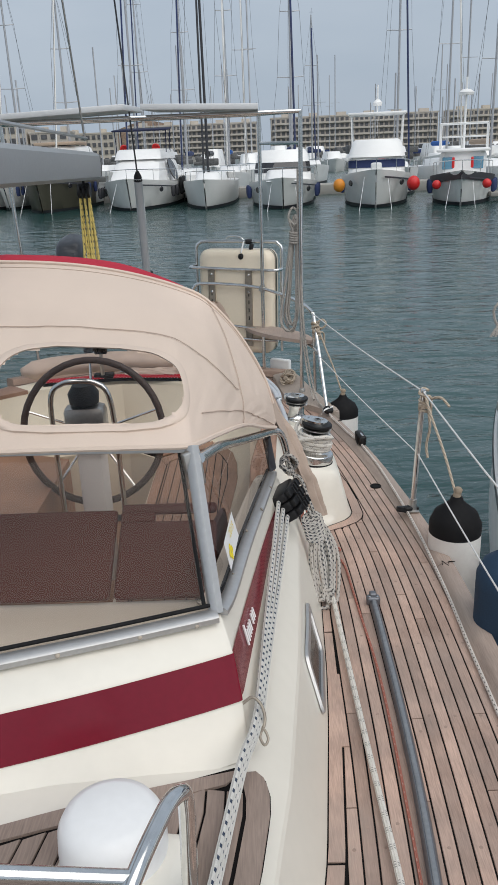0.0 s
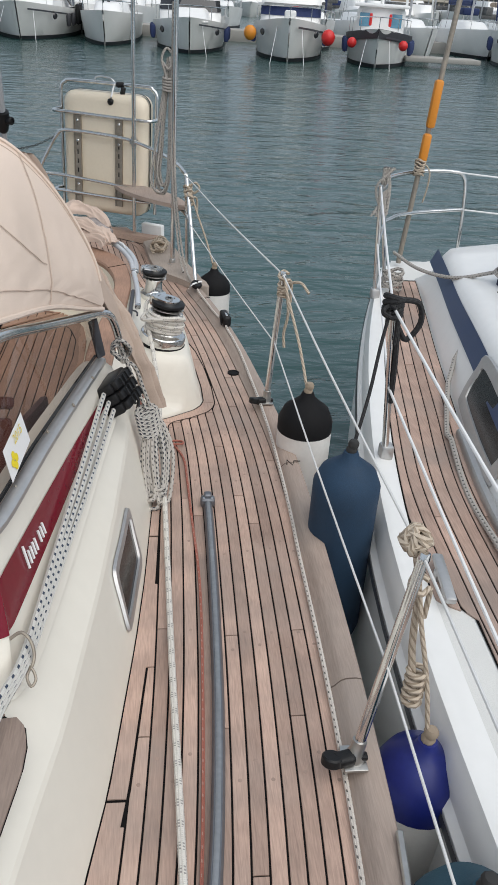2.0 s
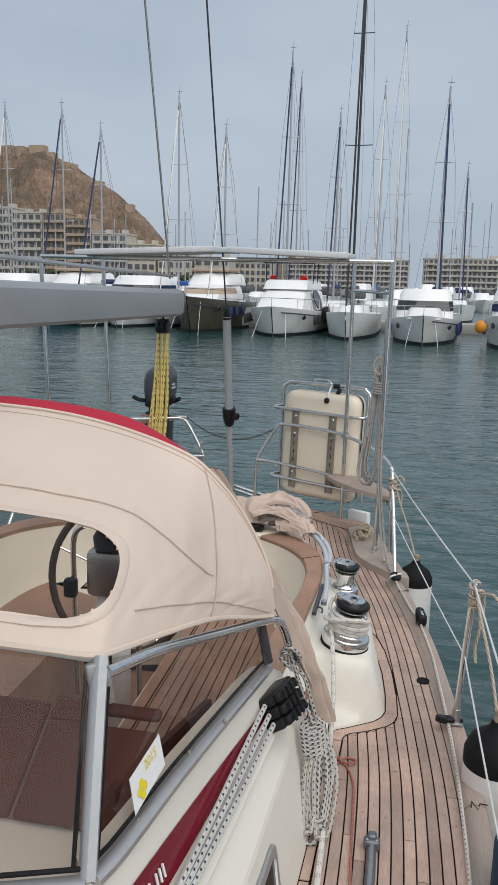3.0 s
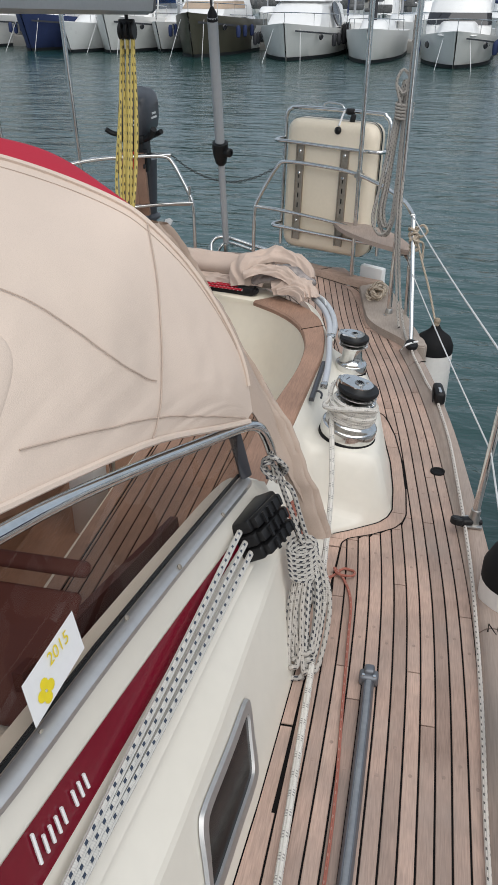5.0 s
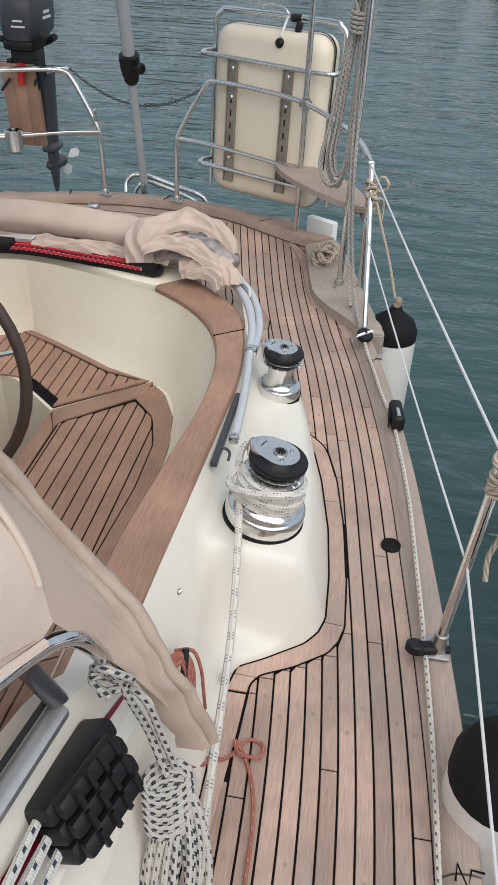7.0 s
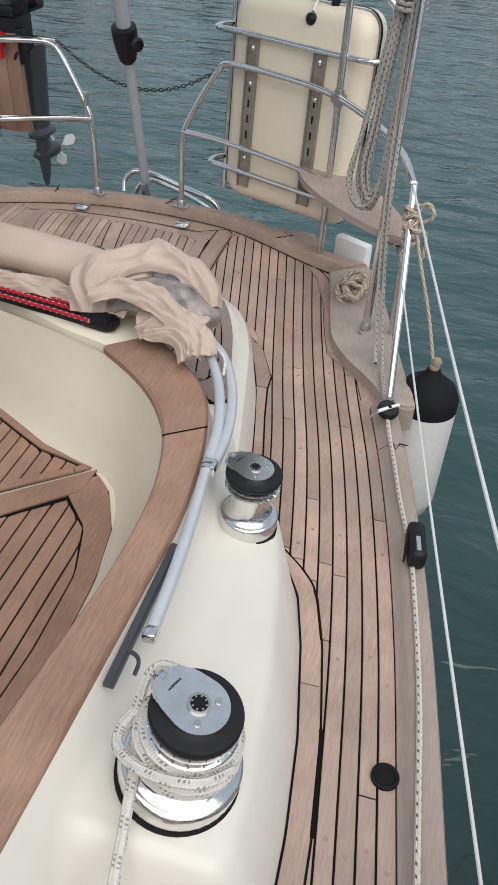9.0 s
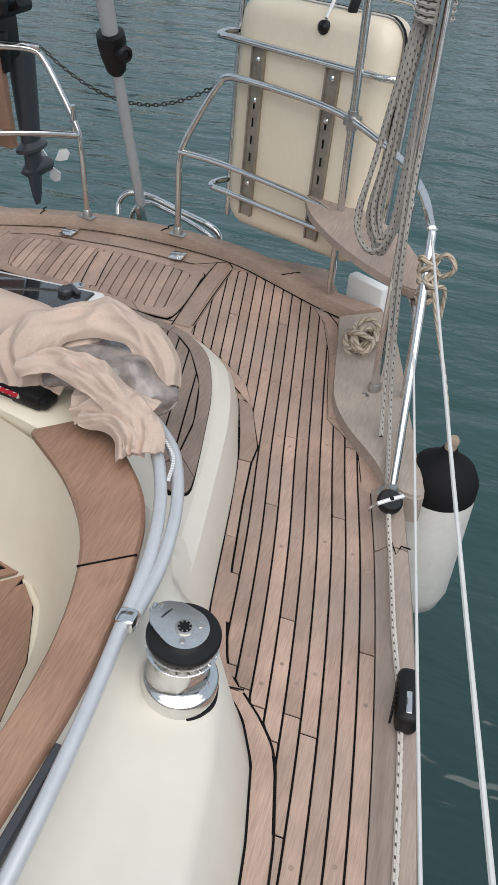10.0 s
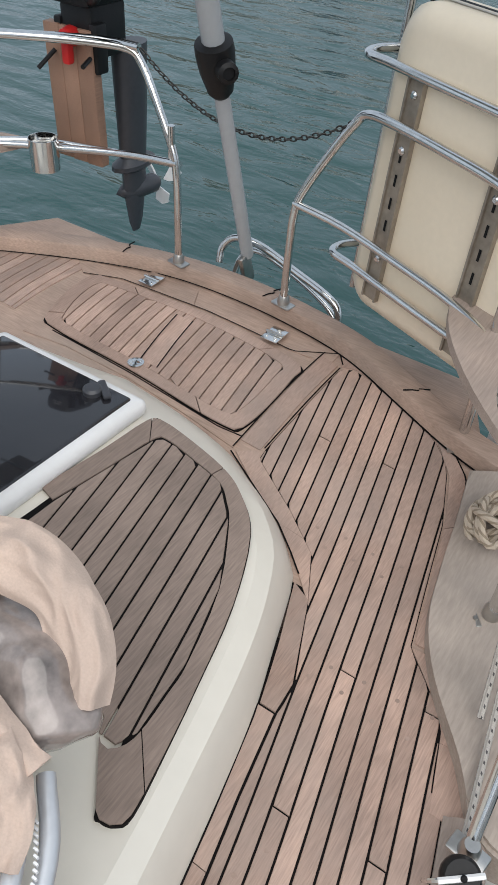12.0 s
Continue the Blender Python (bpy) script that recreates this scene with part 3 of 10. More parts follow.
for edge in ([(-0.04, 5.525), (-0.09, 5.57), (-0.16, 5.625), (-0.29, 5.695), (-0.385, 5.745)],
             [(-0.315, 5.80), (-0.308, 6.0), (-0.30, 6.175)], [(-0.388, 5.76), (-0.383, 6.0), (-0.372, 6.21)],
             [(0.29, 5.50), (0.212, 5.872), (0.166, 6.012), (0.07, 6.103), (-0.06, 6.170), (-0.24, 6.220), (-0.33, 6.232), (-0.45, 6.157), (-0.77, 6.171), (-1.1, 6.152), (-1.22, 6.10)],
             [(-0.30, 6.19), (-0.335, 6.235)], [(-0.385, 5.80), (-0.46, 5.792), (-0.77, 5.808), (-1.08, 5.812)]):
    seam(deck, edge, zd)

rng = random.Random(12)
bm = bmesh.new()
for k in range(0, 13):
    for row in (-0.1, 0.33, 0.75, 1.18, 1.6, 2.02, 2.45, 2.87, 3.26, 3.7, 4.1, 4.5, 4.9, 5.3, 5.62):
        y = row + 0.05 * (k % 2) + rng.uniform(-0.02, 0.02)
        x = toe_in(y) - k * PITCH - 0.016
        if x > (marg_in(y) if y < 5.2 else field_lo(y)) + 0.015 and x < (toe_in(y) if y < 5.2 else field_hi(y)):
            lathe(bm, [(0.0048, 0.0), (0.0046, 0.0007), (0, 0.0007)], (x, y, zd(x, y)), 9)
part("bungs", bm, TEAK_BUNG, deck, "darker teak plugs over the fastenings")["kind"] = "stuff"

# ---- lazarette lid in the aft deck ----


def zlid(x, y):
    return zd(x, y) + 0.005


lid = thing("locker_lid", "teak planked aft locker lid with steel hinges", "locker lid")
outer = spline2([(-1.145, 5.86), (-1.185, 6.08), (-1.12, 6.125), (-0.77, 6.15), (-0.42, 6.12), (-0.385, 6.05), (-0.395, 5.84), (-0.46, 5.80), (-0.77, 5.815), (-1.08, 5.82)], 5, True)
bm = bmesh.new()
poly_prism(bm, outer, lambda x, y: zd(x, y) - 0.003, lambda x, y: zd(x, y) + 0.0012)
part("bed", bm, CAULK, lid, "black caulking", smooth=False)


def lid_span(shrink, left):
    cx, cy = XC, 5.97

    def f(y):
        s = spans([(cx + (x - cx) * shrink, cy + (v - cy) * (shrink - 0.1 if shrink < 1 else 1)) for x, v in outer], y)
        return (s[0][0] if left else s[0][1]) if s else (9 if left else -9)
    return f


planks(lid, lid_span(0.88, True), lid_span(0.88, False), lambda y: -0.37 - 0.1 * (y - 5.8), 5.83, 6.13, 22, zlid, TEAK, lambda k: [], step=0.012)
ring_in = [(XC + (x - XC) * 0.875, 5.97 + (y - 5.97) * 0.775) for x, y in outer] 
band(lid, ring_in + ring_in[:1], outer + outer[:1], zlid, TEAK, [0, 0.2, 0.45, 0.7, 1], "border_plank")
bm = bmesh.new()
loft(bm, [[(x - 0.028, y, zlid(x, y) + 0.001), (x - 0.028 + 0.056 * t, y, zlid(x, y) + 0.0014), (x + 0.028, y, zlid(x, y) + 0.001)] for t, x, y in ((0.5, -0.755, 5.862), (0.5, -0.775, 5.97), (0.5, -0.795, 6.088))])
part("spine_board", bm, TEAK, lid, "plain board between the two planked halves", smooth=False)
for o in (-0.03, 0.03):
    seam(lid, [(-0.755 + o, 5.862), (-0.775 + o, 5.97), (-0.795 + o, 6.088)], zlid, 0.004, 0.0018)
for hx, hy in ((-0.526, 6.19), (-1.01, 6.21)):
    bm = bmesh.new()
    box(bm, (hx, hy - 0.035, zd(hx, hy) + 0.014), (0.055, 0.035, 0.004), bev=0.001)
    box(bm, (hx, hy + 0.006, zd(hx, hy) + 0.014), (0.055, 0.035, 0.004), bev=0.001)
    tube(bm, [(hx - 0.03, hy - 0.014, zd(hx, hy) + 0.018), (hx + 0.03, hy - 0.014, zd(hx, hy) + 0.018)], 0.005, 8)
    for sx in (-0.016, 0.016):
        lathe(bm, [(0.004, 0), (0.004, 0.003), (0, 0.004)], (hx + sx, hy - 0.035, zd(hx, hy) + 0.015), 8)
    part("hinge", bm, STEEL, lid, "stainless steel hinge")
bm = bmesh.new()
lathe(bm, [(0.024, 0), (0.024, 0.003), (0.018, 0.005), (0.012, 0.002), (0, 0.002)], (-0.787, 5.845, zlid(-0.787, 5.845)), 20)
part("lifting_ring", bm, STEEL, lid, "flush stainless steel lifting ring")
# boards between the lid and the stern rail
band(deck, [(-0.33, 6.165), (-0.45, 6.155), (-0.77, 6.17), (-1.1, 6.15), (-1.22, 6.10)], [(-0.33, 6.235), (-0.5, 6.245), (-0.77, 6.262), (-1.05, 6.24), (-1.3, 6.16)], zd, TEAK_STERN, [0, 0.55, 1])
band(deck, [(-0.385, 5.755), (-0.55, 5.775), (-0.77, 5.79), (-1.0, 5.785), (-1.15, 5.76)], [(-0.385, 5.80), (-0.46, 5.795), (-0.77, 5.812), (-1.08, 5.815), (-1.15, 5.80)], zd, TEAK_STERN, [0, 1])


def mirror_x(x):
    return 2 * XC - x


planks(deck, lambda y: mirror_x(0.25), lambda y: mirror_x(-0.30), lambda y: -1.22 - 0.06 * (y - 5.8), 5.82, 6.16, 14, zd, TEAK, lambda k: [], step=0.02)

# ---- toe rails ----


def rail_rows(pairs, h, round_=0.012, hollow=False):
    rows = []
    for (xi, yi), (xo, yo) in pairs:
        zi, zo = zd(xi, yi), zd(xo, yo)
        d = Vector((xo - xi, yo - yi))
        L = d.length
        d = d / L
        f = lambda s, z: (xi + d.x * s, yi + d.y * s, (zi + (zo - zi) * s / L) + z)
        if hollow:
            rows.append([f(0, -0.01), f(0.001, 0.003), f(0.010, 0.008), f(0.018, 0.018), f(0.027, 0.0265), f(0.038, h), f(L - 0.022, h), f(L - 0.006, h - 0.005), f(L, h - 0.02), f(L, -0.05)])
            continue
        rows.append([f(0, -0.01), f(0.001, h - round_), f(0.006, h - 0.003), f(0.018, h), f(L - 0.022, h), f(L - 0.006, h - 0.005), f(L, h - 0.02), f(L, -0.05)])
    return rows


toe = thing("toe_rail", "broad weathered teak toe rail along the deck edge", "toe rail", kind="structure")
for y0, y1 in ((-0.8, 1.85), (1.855, 2.96), (2.965, 4.96), (4.965, 5.2)):
    bm = bmesh.new()
    loft(bm, rail_rows([((toe_in(y) + 0.002, y), (toe_in(y) + 0.088, y + 0.005)) for y in np.linspace(y0, y1, 24)], 0.031, hollow=True), caps=True)
    part("rail_length", bm, TEAK_RAIL, toe)
for sy in (2.963, 4.963):
    x0 = toe_in(sy)
    bm = bmesh.new()
    z = zd(x0, sy) + 0.0312
    tube(bm, [(x0 + 0.034, sy - 0.012, z), (x0 + 0.038, sy + 0.02, z), (x0 + 0.056, sy - 0.022, z), (x0 + 0.064, sy + 0.012, z), (x0 + 0.088, sy + 0.01, z)], 0.0022, 6)
    part("scarf_joint", bm, CAULK, toe, "dark zigzag scarf joint")
stern = thing("stern_rail", "reddish teak stern capping rail with butt joints", "toe rail", kind="structure")
s_in = spline2([(0.165, 6.005), (0.05, 6.04), (-0.13, 6.11), (-0.33, 6.185), (-0.55, 6.225), (-0.77, 6.24), (-0.99, 6.222), (-1.2, 6.15), (-1.45, 6.02), (-1.75, 5.82)], 6)
s_out = spline2([(0.31, 6.10), (0.13, 6.13), (-0.06, 6.20), (-0.28, 6.295), (-0.53, 6.35), (-0.77, 6.368), (-1.01, 6.345), (-1.26, 6.265), (-1.55, 6.12), (-1.86, 5.92)], 6)
a, b = resample([(x, y, 0) for x, y in s_in], 80), resample([(x, y, 0) for x, y in s_out], 80)
a = [p.lerp(q, 0.36) for p, q in zip(a, b)]
for i0, i1 in ((0, 12), (12, 33), (33, 52), (52, 79)):
    bm = bmesh.new()
    prs = [((a[i].x, a[i].y), (b[i].x, b[i].y)) for i in range(i0, i1 + 1)]
    loft(bm, rail_rows(prs, 0.052), caps=True)
    part("rail_length", bm, TEAK_STERN, stern)
for i in (12, 33, 52):
    bm = bmesh.new()
    zz = zd(a[i].x, a[i].y) + 0.0535
    p, q = a[i], b[i]
    pts = [p.lerp(q, t) for t in (0.03, 0.35, 0.5, 0.65, 0.97)]
    off = (0, 0.0, 0.006, -0.006, 0.0)
    tube(bm, [(v.x + o, v.y, zz) for v, o in zip(pts, off)], 0.0022, 6)
    part("scarf_joint", bm, CAULK, stern, "dark scarf joint")
seam(stern, [(p.x, p.y - 0.003) for p in a], zd, 0.006, 0.0022)
# quarter block where the rails meet
quarter = thing("quarter_block", "silver-grey weathered teak block at the stern corner", "rail block", kind="structure")
bm = bmesh.new()
pts = spline2([(0.168, 6.01), (0.20, 5.86), (0.225, 5.72), (0.262, 5.56), (0.33, 5.43), (0.435, 5.30), (0.515, 5.185), (0.598, 5.185), (0.555, 5.35), (0.505, 5.55), (0.44, 5.80), (0.37, 6.0), (0.31, 6.10)], 4)
poly_prism(bm, pts, lambda x, y: zd(x, y) - 0.05, lambda x, y: zd(x, y) + 0.042, 0.008)
part("block", bm, TEAK_GREY, quarter)

# ---- coachroof ----
coach = thing("coachroof", "cream fibreglass coachroof side sloping to the deck", "coachroof", kind="structure")
PX = table([(1.70, 0.035), (1.9, 0.062), (2.3, 0.105), (2.7, 0.165), (2.9, 0.185), (3.1, 0.19)])
bm = bmesh.new()
rows = []
for y in np.linspace(-0.8, 3.06, 52):
    b = deck_in(y)
    z = zd(b, y)
    g = 1 + 0.17 * sstep(1.6, 2.7, y)
    prof = [(0.0, 0.0), (0.004, 0.012), (0.033, 0.09), (0.067, 0.175), (0.077, 0.203), (0.084, 0.214), (0.166, 0.292), (0.172, 0.298)]
    row = [(b - o, y, z + h * g) for o, h in prof]
    if y < 1.75:
        x0 = b - 0.172
        row += [(x0 + (XC - x0) * t, y, z + 0.296 * g + 0.075 * math.sin(t * math.pi / 2)) for t in (0.25, 0.5, 0.75, 1.0)]
    else:
        x0 = min(b - 0.177, PX(y))
        row += [(x0, y, z + 0.30 * g + 0.02), (x0 - 0.05, y, z + 0.3 * g + 0.03), (x0 - 0.10, y, 1.2), (x0 - 0.10, y, 0.9)]
    rows.append(row)
loft(bm, rows)
part("shell", bm, GEL, coach, sharp=9)
bm = bmesh.new()
loft(bm, [[(mirror_x(p[0]), p[1], p[2]) for p in r] for r in rows])
part("far_shell", bm, GEL, coach)

# windscreen plinth with the wine-red band
LEV = [
    [(-0.77, 1.20, 1.49), (-0.45, 1.335, 1.485), (-0.24, 1.44, 1.48), (0.0, 1.545, 1.475), (0.05, 1.60, 1.462), (0.075, 1.72, 1.46), (0.115, 2.1, 1.462), (0.15, 2.5, 1.462), (0.185, 2.85, 1.462), (0.2, 3.0, 1.43)],
    [(-0.77, 1.35, 1.575), (-0.469, 1.453, 1.565), (-0.251, 1.533, 1.562), (-0.005, 1.636, 1.56), (0.018, 1.67, 1.555), (0.03, 1.76, 1.548), (0.065, 2.1, 1.53), (0.105, 2.5, 1.513), (0.148, 2.85, 1.498), (0.165, 3.0, 1.46)],
    [(-0.77, 1.385, 1.675), (-0.467, 1.495, 1.665), (-0.249, 1.576, 1.662), (-0.02, 1.675, 1.66), (0.0, 1.705, 1.655), (0.008, 1.78, 1.645), (0.042, 2.1, 1.602), (0.088, 2.5, 1.55), (0.14, 2.85, 1.512), (0.16, 3.0, 1.465)],
    [(-0.77, 1.505, 1.718), (-0.493, 1.603, 1.714), (-0.262, 1.681, 1.712), (-0.045, 1.757, 1.712), (-0.03, 1.775, 1.711), (-0.018, 1.85, 1.705), (0.018, 2.15, 1.68), (0.064, 2.5, 1.645), (0.112, 2.85, 1.60), (0.14, 3.0, 1.52)],
]
IN = [(x - 0.055 if i > 3 else x, y + (0.05 if i <= 4 else 0), z) for i, (x, y, z) in enumerate(LEV[3])]
LOW = [(x, y, 0.9) for x, y, z in IN]


def lvl(lv):
    return smooth_path(lv, 4)


bm = bmesh.new()
loft(bm, [lvl(LEV[0]), lvl([tuple(Vector(a).lerp(Vector(b), 0.6) + Vector((0, 0, -0.012))) for a, b in zip(LEV[0], LEV[1])]), lvl(LEV[1]), lvl(LEV[2]), lvl([tuple(Vector(a).lerp(Vector(b), 0.12) + Vector((0, 0, 0.004))) for a, b in zip(LEV[2], LEV[3])]), lvl(LEV[3]), lvl(IN), lvl(LOW)])
part("plinth", bm, GEL, coach)
bm = bmesh.new()
half = [lvl(LEV[0]), lvl(LEV[1]), lvl(LEV[2]), lvl(LEV[3]), lvl(IN), lvl(LOW)]
loft(bm, [[(mirror_x(p.x), p.y, p.z) for p in r] for r in half])
part("far_plinth", bm, GEL, coach)
bm = bmesh.new()
off = Vector((0.002, -0.0025, 0.001))
loft(bm, [[p + off for p in lvl(LEV[1])], [p + off for p in lvl(LEV[2])]])
band_red = part("red_band", bm, RED, coach, "wine-red painted band")
# raised light bars in place of the maker's badge
for k, (t, h) in enumerate(((0.0, 0.05), (0.016, 0.03), (0.03, 0.03), (0.044, 0.03), (0.058, 0.03), (0.085, 0.03), (0.1, 0.03), (0.114, 0.03))):
    y = 1.83 + t * 1.25
    s = (y - 1.76) / 0.34
    lo = Vector((0.03, 1.76, 1.548)).lerp(Vector((0.065, 2.1, 1.53)), s)
    hi = Vector((0.008, 1.78, 1.645)).lerp(Vector((0.042, 2.1, 1.602)), s)
    bm = bmesh.new()
    p, q = lo.lerp(hi, 0.34), lo.lerp(hi, 0.34 + h / 0.09)
    o = Vector((0.007, -0.001, 0.002))
    tube(bm, [p + o, q + o], 0.0032, 6)
    part("badge_bar", bm, SEAT_WHITE, coach, "small white badge stroke")

# roof-top teak panel ahead of the windscreen
pan = thing("roof_panel", "dark damp teak panel on the coachroof top", "deck panel")


def zroof(x, y):
    b = deck_in(y)
    x0 = b - 0.165
    t = min(1, max(0, (x - x0) / (XC - x0)))
    return zd(b, y) + 0.296 + 0.075 * math.sin(t * math.pi / 2) + 0.004


pedge = table([(-0.8, -0.30), (0.5, -0.10), (1.25, 0.060), (1.40, 0.080), (1.46, 0.080), (1.50, 0.070), (1.53, 0.045), (1.545, 0.01)])
ptop = table([(-0.77, 1.21), (-0.45, 1.34), (-0.24, 1.44), (0.0, 1.565), (0.1, 1.60)])
bm = bmesh.new()
rows = []
for y in np.linspace(-0.6, 1.545, 48):
    e = pedge(y)
    rows.append([(e + (XC - e) * t, min(y, ptop(e + (XC - e) * t) - 0.03), zroof(e + (XC - e) * t, min(y, ptop(e + (XC - e) * t) - 0.03)) - 0.002) for t in np.linspace(0, 1, 9)])
loft(bm, rows)
part("bed", bm, CAULK, pan, "black caulking")
planks(pan, lambda y: -0.78, lambda y: pedge(y) - 0.055, lambda y: pedge(y) - 0.055, -0.5, 1.46, 20, lambda x, y: zroof(x, y) + 0.004 if y < ptop(x) - 0.06 else zroof(x, y) - 0.02, TEAK_DARK, lambda k: [], pitch=0.04)
ye = [-0.5, 0.2, 0.8, 1.25, 1.40, 1.46, 1.50, 1.522]
band(pan, [(pedge(y) - 0.052, y - 0.01) for y in ye] , [(pedge(y), y) for y in ye], lambda x, y: zroof(x, y) + 0.004, TEAK_DARK, [0, 0.6, 1], "border_plank")
band(pan, [(-0.012, 1.478), (-0.25, 1.37), (-0.5, 1.26), (-0.77, 1.13)], [(0.03, 1.532), (-0.235, 1.425), (-0.46, 1.32), (-0.77, 1.19)], lambda x, y: zroof(x, y) + 0.004, TEAK_DARK, [0, 1], "border_plank")

# portlights in the coachroof side


def portlight(yc, half, rise):
    ob = thing("portlight", "dark portlight in a bare aluminium frame", "window", "portlights")

    def on(u, v, out):
        y = yc + u * half
        b = deck_in(y)
        h = 0.118 + v * rise
        o = -0.003 + 0.068 * h / (1 + 0.17 * sstep(1.6, 2.7, y)) / 0.175
        return (b - o + out, y, zd(b, y) + h + out * 0.3)

    shape = [(-1, -0.82), (-0.9, -1.0), (-0.2, -1.0), (0.42, -1.0), (0.62, -0.82), (0.82, 0.0), (1.0, 0.75), (0.94, 0.98), (0.6, 1.0), (0.1, 1.0), (-0.42, 1.0), (-0.62, 0.82), (-0.82, 0.0)]
    sh = [(p.x, p.y) for p in smooth_path([(a, b, 0) for a, b in shape], 4, True)]
    bm = bmesh.new()
    ro = [on(u, v, 0.001) for u, v in sh]
    r1 = [on(u * 0.985, v * 0.96, 0.009) for u, v in sh]
    r2 = [on(u * 0.86, v * 0.72, 0.009) for u, v in sh]
    r3 = [on(u * 0.85, v * 0.70, 0.0015) for u, v in sh]
    loft(bm, [ro, r1, r2, r3], close=True)
    part("frame", bm, ALU, ob, "bare aluminium frame")
    bm = bmesh.new()
    vs = [bm.verts.new(on(u * 0.87, v * 0.73, 0.003)) for u, v in sh]
    bm.faces.new(vs)
    part("pane", bm, PORT, ob, "dark glass pane")
    return ob


portlight(2.225, 0.20, 0.072)
portlight(0.96, 0.26, 0.075)
portlight(0.1, 0.25, 0.068)

# ---- windscreen ----
ws = thing("windscreen", "tinted windscreen in a bare aluminium extrusion", "windscreen")
B0 = [Vector(p) for p in ((-0.77, 1.515, 1.722), (-0.493, 1.611, 1.718), (-0.262, 1.689, 1.716), (-0.036, 1.768, 1.716))]
B1 = [Vector(p) for p in ((-0.036, 1.768, 1.716), (-0.018, 1.86, 1.708), (0.015, 2.15, 1.684), (0.06, 2.5, 1.649), (0.104, 2.86, 1.604))]
T0 = [Vector(p) for p in ((-0.77, 1.995, 2.045), (-0.5, 1.993, 2.045), (-0.28, 1.988, 2.045), (-0.088, 1.976, 2.045))]
T1 = [Vector(p) for p in ((-0.088, 1.976, 2.045), (-0.07, 2.05, 2.018), (-0.01, 2.3, 1.935), (0.05, 2.58, 1.85), (0.108, 2.82, 1.77))]


def bar(bm, pts, w, h, up=Vector((0, 0, 1)), sub=3):
    """Flat extrusion along a path."""
    p = smooth_path(pts, sub)
    rows = []
    for i, q in enumerate(p):
        d = (p[min(i + 1, len(p) - 1)] - p[max(i - 1, 0)]).normalized()
        s = d.cross(up).normalized()
        u = s.cross(d)
        rows.append([q + s * a * w / 2 + u * b * h / 2 for a, b in ((-1, -1), (1, -1), (1, 0.4), (0.6, 1), (-0.6, 1), (-1, 0.4))])
    loft(bm, rows, close=True, caps=True)
    return bm


for nm, lo, hi in (("front_pane", B0, T0), ("side_pane", B1, T1)):
    bm = bmesh.new()
    loft(bm, [lo, hi])
    ob = part(nm, bm, PANE, ws, "faintly tinted pane")
    ob.visible_shadow = False
bm = bmesh.new()
loft(bm, [[Vector((mirror_x(p.x), p.y, p.z)) for p in B0], [Vector((mirror_x(p.x), p.y, p.z)) for p in T0]])
part("front_pane", bm, PANE, ws, "faintly tinted pane").visible_shadow = False
bm = bmesh.new()
bar(bm, [p + Vector((0.004, -0.016, 0.004)) for p in B0], 0.042, 0.018)
bar(bm, [p + Vector((0.012, 0.0, 0.002)) for p in B1], 0.034, 0.018)
bar(bm, [Vector((mirror_x(p.x), p.y - 0.016, p.z + 0.004)) for p in B0], 0.042, 0.018)
part("base_extrusion", bm, ALU, ws, "bare aluminium base extrusion")
bm = bmesh.new()
tube(bm, [p + Vector((0, 0.006, 0.018)) for p in B0], 0.005, 6)
tube(bm, [p + Vector((-0.006, 0, 0.016)) for p in B1], 0.005, 6)
part("gasket", bm, RUBBER, ws, "black rubber gasket")
bm = bmesh.new()
bar(bm, [B0[-1] + Vector((0.004, -0.004, 0.0)), T0[-1] + Vector((0.004, -0.004, 0.01))], 0.030, 0.026, Vector((0.7, -0.7, 0.2)))
part("corner_post", bm, ALU, ws, "bare aluminium corner post")
bm = bmesh.new()
tube(bm, [B0[-1] + Vector((-0.026, 0.0, 0.02)), T0[-1] + Vector((-0.03, 0.004, 0.0))], 0.005, 6)
tube(bm, [B1[0] + Vector((0.008, 0.028, 0.02)), T1[0] + Vector((0.01, 0.028, 0.0))], 0.006, 6)
part("post_gasket", bm, RUBBER, ws, "black rubber gasket")
bm = bmesh.new()
box(bm, (-0.084, 1.963, 2.0), (0.05, 0.02, 0.1), (0, -8, 40), 0.006)
part("bracket", bm, STEEL_DULL, ws, "stainless steel corner bracket")
bm = bmesh.new()
bar(bm, T0, 0.014, 0.012)
part("top_extrusion", bm, ALU, ws, "aluminium top rail")
for p in ((0.012, 2.235, 1.70), (0.056, 2.42, 1.68), (0.088, 2.66, 1.648), (-0.018, 1.95, 1.72), (-0.076, 1.729, 1.726), (-0.2, 1.685, 1.73), (-0.37, 1.625, 1.73)):
    bm = bmesh.new()
    side = p[1] > 1.9
    lathe(bm, [(0.006, 0), (0.006, 0.003), (0.003, 0.0045), (0, 0.0045)], (p[0] + (0.018 if side else 0), p[1] - (0 if side else 0.012), p[2] - 0.012), 10, (0.8, 0, 0.6) if side else (0.2, -0.7, 0.6))
    part("bolt", bm, STRAP, ws, "domed bolt head")
